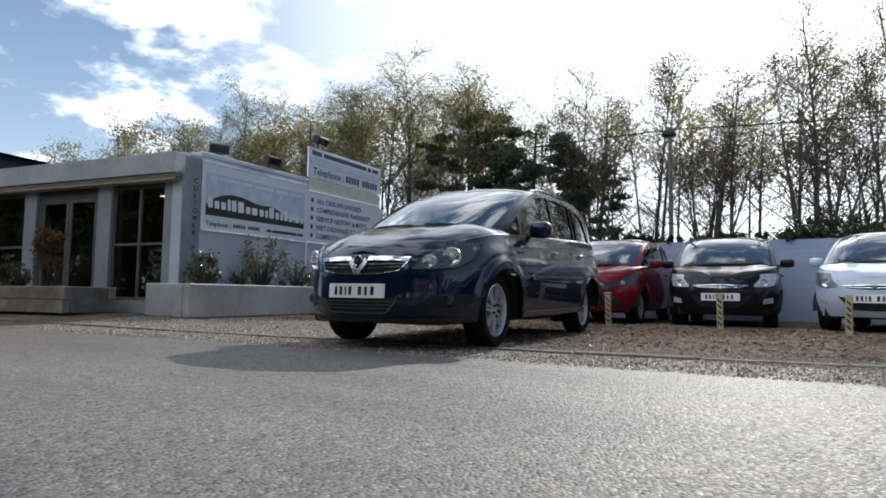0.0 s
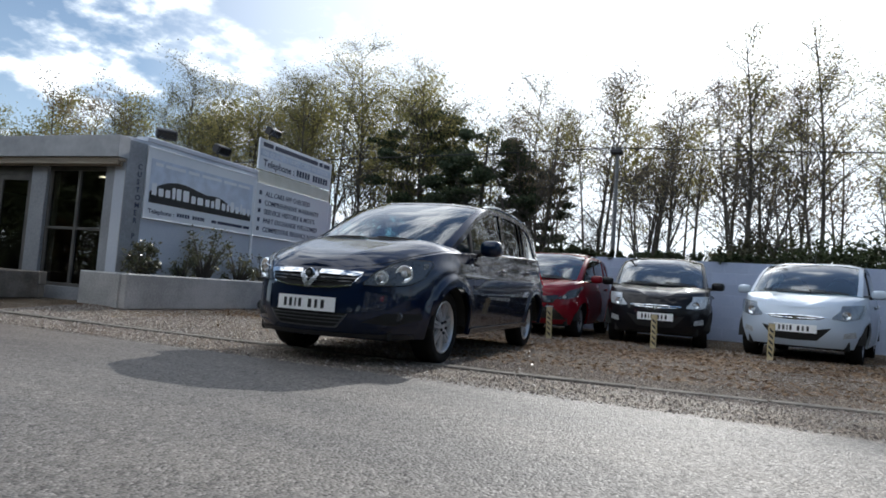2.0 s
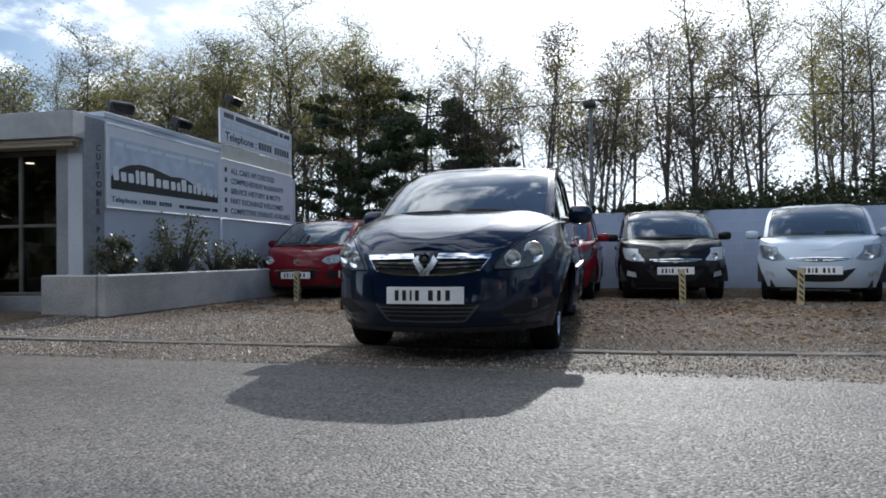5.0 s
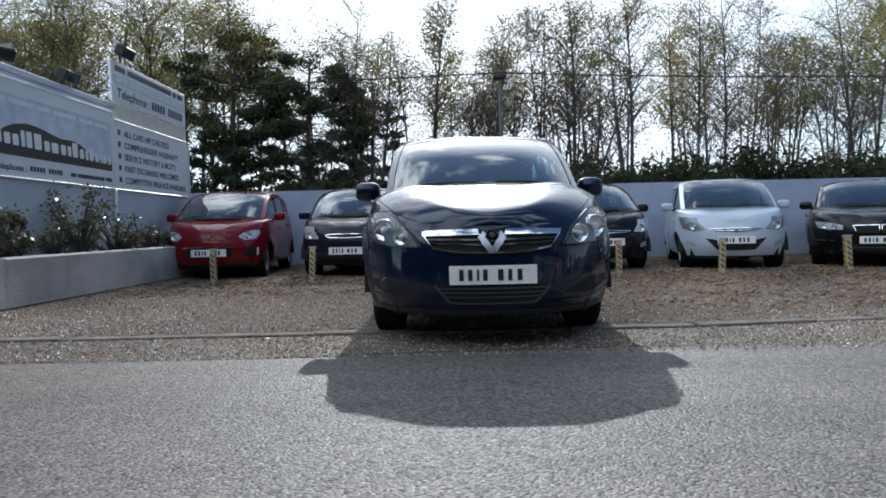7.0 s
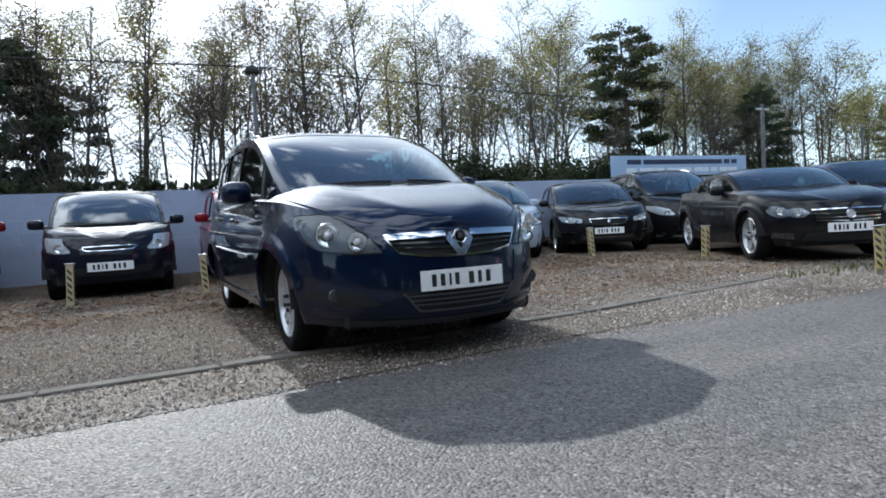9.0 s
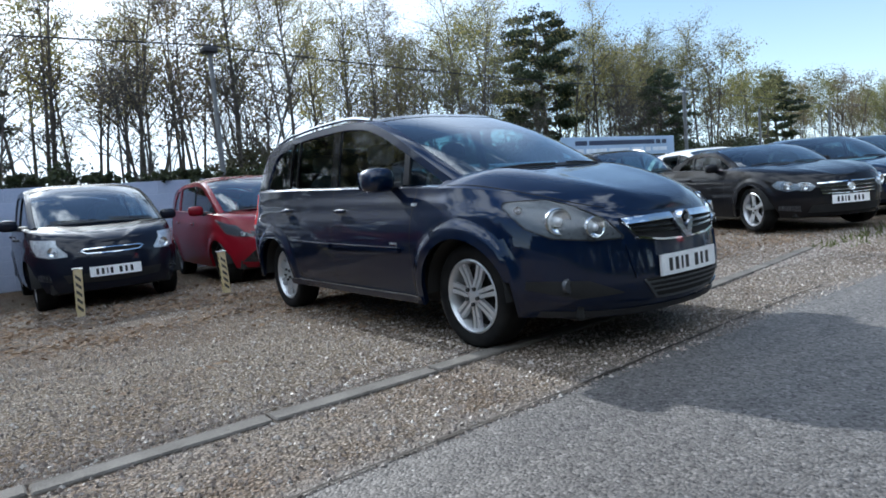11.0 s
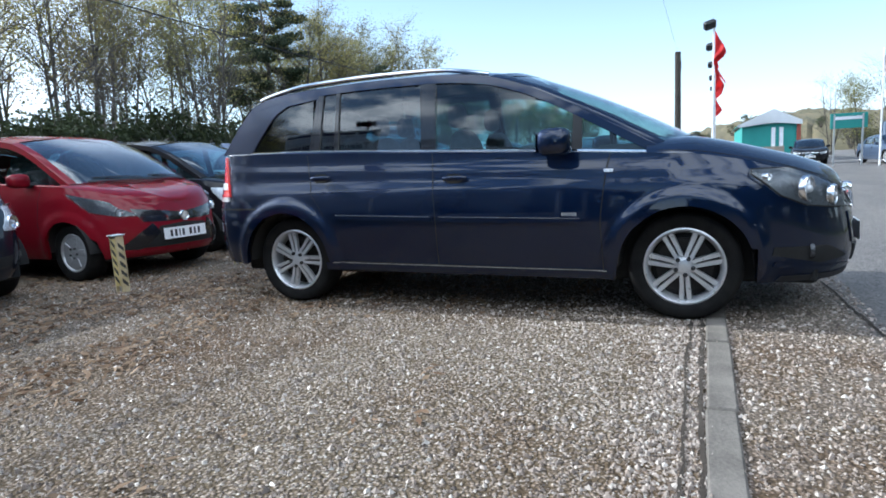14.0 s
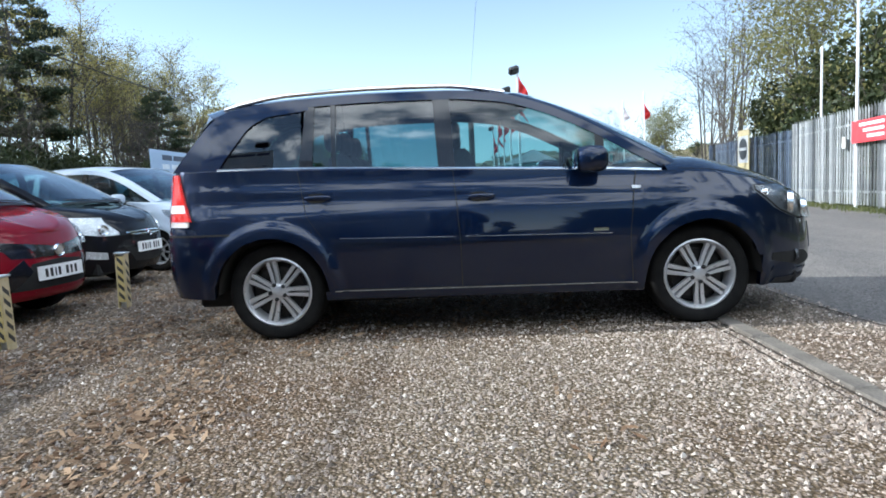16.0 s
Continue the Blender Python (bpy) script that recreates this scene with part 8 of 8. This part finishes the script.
while tx > -30:
    y0 = -10.9 - (tx - 12) * 0.13
    plant("evergreen_tree", CON, at(tx, y0 + ra.uniform(-1.6, 0.4), ra.uniform(0, 360), ra.uniform(0.75, 1.15)), "dark evergreen behind the fence, the row carried on out of view", "tree", "trees across the road")
    if tx < 3:
        plant("bush", LOW[0], at(tx + ra.uniform(-0.4, 0.4), y0 + ra.uniform(0.7, 1.3), ra.uniform(0, 360), ra.uniform(0.9, 1.4)), "unseen dark scrub added along the far verge", "shrub", "undergrowth", ("woody_base", "foliage"))
    tx -= ra.uniform(0.55, 1.25)
for k in range(26):
    px = 17 + k * 2.1
    plant("bush", LOW[k % 3], at(px, -12.6 - 0.08 * k + ra.uniform(-0.5, 0.5), 40 * k, ra.uniform(0.9, 1.5)), "scrubby bush behind the fence", "shrub", "undergrowth", ("woody_base", "foliage"))

rf = random.Random(14)
for k in range(70):
    a = radians(rf.uniform(-34, 10))
    d = rf.uniform(150, 205)
    j = (d - 150) / 10
    dg = math.degrees(a)
    h = (6.0 + 7.0 * math.exp(-((dg + 6) / 7) ** 2) + 9.0 * math.exp(-((dg + 30) / 16) ** 2)) * math.sin(math.pi * min(1, j / 12) / 2)
    plant("bush", LOW[1 if k % 3 else 0], pose(d * math.cos(a), d * math.sin(a), h - 0.6, 0, 0, 31 * k) @ Matrix.Scale(rf.uniform(1.6, 3.2), 4), "far woodland clump on the hill", "tree", "woods on the hill", ("woody_base", "foliage"))

# planter shrubs
SH = [bush_mesh(81, 0.28, 0.26, 0.66, 900, 0.058, "leaf_shrub", 16, 0.1, 0.14), bush_mesh(82, 0.42, 0.28, 0.98, 900, 0.052, "leaf_shrub", 26, 0.05, 0.10), bush_mesh(83, 0.36, 0.24, 0.78, 520, 0.050, "leaf_shrub", 20, 0.05, 0.10)]
for (sx, sy, k, s, rz) in ((-4.78, 1.78, 0, 1.05, 0), (-4.84, 3.05, 1, 1.12, 40), (-4.84, 3.9, 2, 1.2, 10), (-4.82, 4.55, 2, 0.95, 80), (-4.85, 2.6, 2, 0.9, 150)):
    plant("shrub", SH[k], pose(sx, sy, 0.475, 0, 0, rz) @ Matrix.Scale(s, 4), "glossy-leaved shrub growing in the pale planter", "shrub", "planter shrubs", ("woody_base", "foliage"))
GR = bush_mesh(84, 0.36, 0.22, 0.42, 420, 0.075, "grass", 7, 0.1)
for k, (sx, sy) in enumerate(((-4.8, 5.1), (-4.75, 5.7), (-4.6, 6.35))):
    plant("weed_clump", GR, pose(sx, sy, 0.48 if sy < 6 else 0.10, 0, 0, 60 * k), "pale green weeds at the end of the planter", "plant", "weeds", ("woody_base", "foliage"))
CF = bush_mesh(85, 0.26, 0.26, 1.32, 1500, 0.055, "leaf_gold", 16, 0.25)
plant("conifer", CF, pose(-7.15, 0.78, 0.42) @ Matrix.Diagonal((0.85, 0.85, 1.0, 1)), "bronze-brown narrow conifer in the timber planter", "shrub", "", ("woody_base", "foliage"))
plant("shrub", SH[2], pose(-8.0, 0.8, 0.42), "small dark shrub in the timber planter", "shrub", "", ("woody_base", "foliage"))


def verge():
    """Rough grass along the foot of the fence and on the verge by the coupe."""
    rng = random.Random(3)
    bm = bmesh.new()
    for k in range(5200):
        if k % 3:
            x = rng.uniform(-6, 20)
            y = -8.55 + (15.4 - x) * 0.158 + rng.gauss(0.15, 0.22)
        else:
            x, y = rng.uniform(4.2, 9.5), 0.05 + rng.gauss(0.0, 0.12)
            if rng.random() < 0.88:
                continue
        z = ground_z(x, y)
        h, a = rng.uniform(0.04, 0.13), rng.uniform(0, 6.28)
        d = Vector((math.cos(a), math.sin(a), 0)) * 0.012
        t = Vector((rng.gauss(0, 0.03), rng.gauss(0, 0.03), h))
        p = Vector((x, y, z - 0.005))
        bm.faces.new([bm.verts.new(q) for q in (p - d, p + d, p + t)])
    g = new("grass", finish(bm, "grass", M["grass"], False))
    tagged(g, "rough short grass along the fence foot", "grass", kind="stuff")


verge()


def pebbles():
    """Loose stones on the bays, thickest where the gravel lies deep."""
    rng = np.random.default_rng(7)
    n = 170000
    stone = material("loose_gravel", (0.30, 0.25, 0.19), rough=0.5, fine=60, rough_spread=0.25, spec=0.32)
    nt, ln = stone.node_tree.nodes, stone.node_tree.links
    geo, ramp = nt.new("ShaderNodeNewGeometry"), nt.new("ShaderNodeValToRGB")
    stops = ((0.0, (0.075, 0.06, 0.051)), (0.3, (0.205, 0.163, 0.134)), (0.6, (0.295, 0.242, 0.202)), (0.85, (0.36, 0.31, 0.268)), (1.0, (0.53, 0.49, 0.44)))
    while len(ramp.color_ramp.elements) < len(stops):
        ramp.color_ramp.elements.new(0.5)
    for k, (at_, c) in enumerate(stops):
        ramp.color_ramp.elements[k].position = at_
    for k, (at_, c) in enumerate(stops):
        ramp.color_ramp.elements[k].color = (*c, 1)
    ln.new(geo.outputs["Random Per Island"], ramp.inputs[0])
    ln.new(ramp.outputs[0], nt["Principled BSDF"].inputs["Base Color"])
    xs = -5.0 + 11.5 * rng.random(n) ** 1.15
    ys = np.where(rng.random(n) < 0.76, -0.15 + 6.0 * rng.random(n) ** 1.5, rng.uniform(-1.0, 0.1, n))
    keep = ~((ys < -0.1) & (rng.random(n) < 0.30))
    xs, ys = xs[keep], ys[keep]
    n = len(xs)
    base = np.array([(1, 0, -0.4), (-1, 0, -0.4), (0, 1, -0.4), (0, -1, -0.4), (0, 0, 1)], float)
    faces = np.array([(0, 2, 4), (2, 1, 4), (1, 3, 4), (3, 0, 4)])
    size = rng.gamma(4.0, 0.00155, n).clip(0.003, 0.015)
    sc = np.stack([size * rng.uniform(0.8, 1.3, n), size * rng.uniform(0.7, 1.1, n), size * rng.uniform(0.45, 0.85, n)], 1)
    a = rng.uniform(0, 6.283, n)
    v = base[None] * sc[:, None, :] + rng.normal(0, 1, (n, 5, 3)) * size[:, None, None] * 0.16
    c, s = np.cos(a)[:, None], np.sin(a)[:, None]
    vx, vy = v[:, :, 0] * c - v[:, :, 1] * s, v[:, :, 0] * s + v[:, :, 1] * c
    z = np.array([ground_z(p, q) for p, q in zip(xs, ys)])
    verts = np.stack([vx + xs[:, None], vy + ys[:, None], v[:, :, 2] + (z + sc[:, 2] * 0.35)[:, None]], 2).reshape(-1, 3)
    idx = (faces[None] + (np.arange(n) * 5)[:, None, None]).reshape(-1, 3)
    me = bpy.data.meshes.new("gravel")
    me.from_pydata(verts.tolist(), [], idx.tolist())
    me.materials.append(stone)
    me.update()
    tagged(new("gravel", me), "loose tan, grey and white gravel stones", "gravel", kind="stuff")


pebbles()


def litter():
    """Dry leaf scraps and straw blown over the bays."""
    rng = random.Random(12)
    bm = bmesh.new()
    for k in range(36000):
        x, y = rng.uniform(-5.0, 6.5), min(8.6, abs(rng.gauss(0, 1)) * 1.8 + rng.choice((0.6, 2.4, 2.8)))
        thin = 0.75 * step(-0.6, -1.4, x) * step(3.6, 1.6, y)
        if rng.random() > 0.55 - thin + 0.9 * noise.noise((x * 0.9, y * 1.6, 4)):
            continue
        z = ground_z(x, y) + rng.uniform(0.004, 0.016)
        a, l, w = rng.gauss(0, 0.7), rng.uniform(0.015, 0.045), rng.uniform(0.005, 0.014)
        u, v = Vector((math.cos(a), math.sin(a), rng.gauss(0, 0.22))), Vector((-math.sin(a), math.cos(a), rng.gauss(0, 0.45)))
        p = Vector((x, y, z))
        bm.faces.new([bm.verts.new(q) for q in (p - u * l, p + v * w, p + u * l, p - v * w)])
    g = new("leaf_litter", finish(bm, "leaf_litter", M["litter"], False))
    tagged(g, "dry straw-brown leaf scraps scattered over the gravel", "leaves", kind="stuff")


litter()
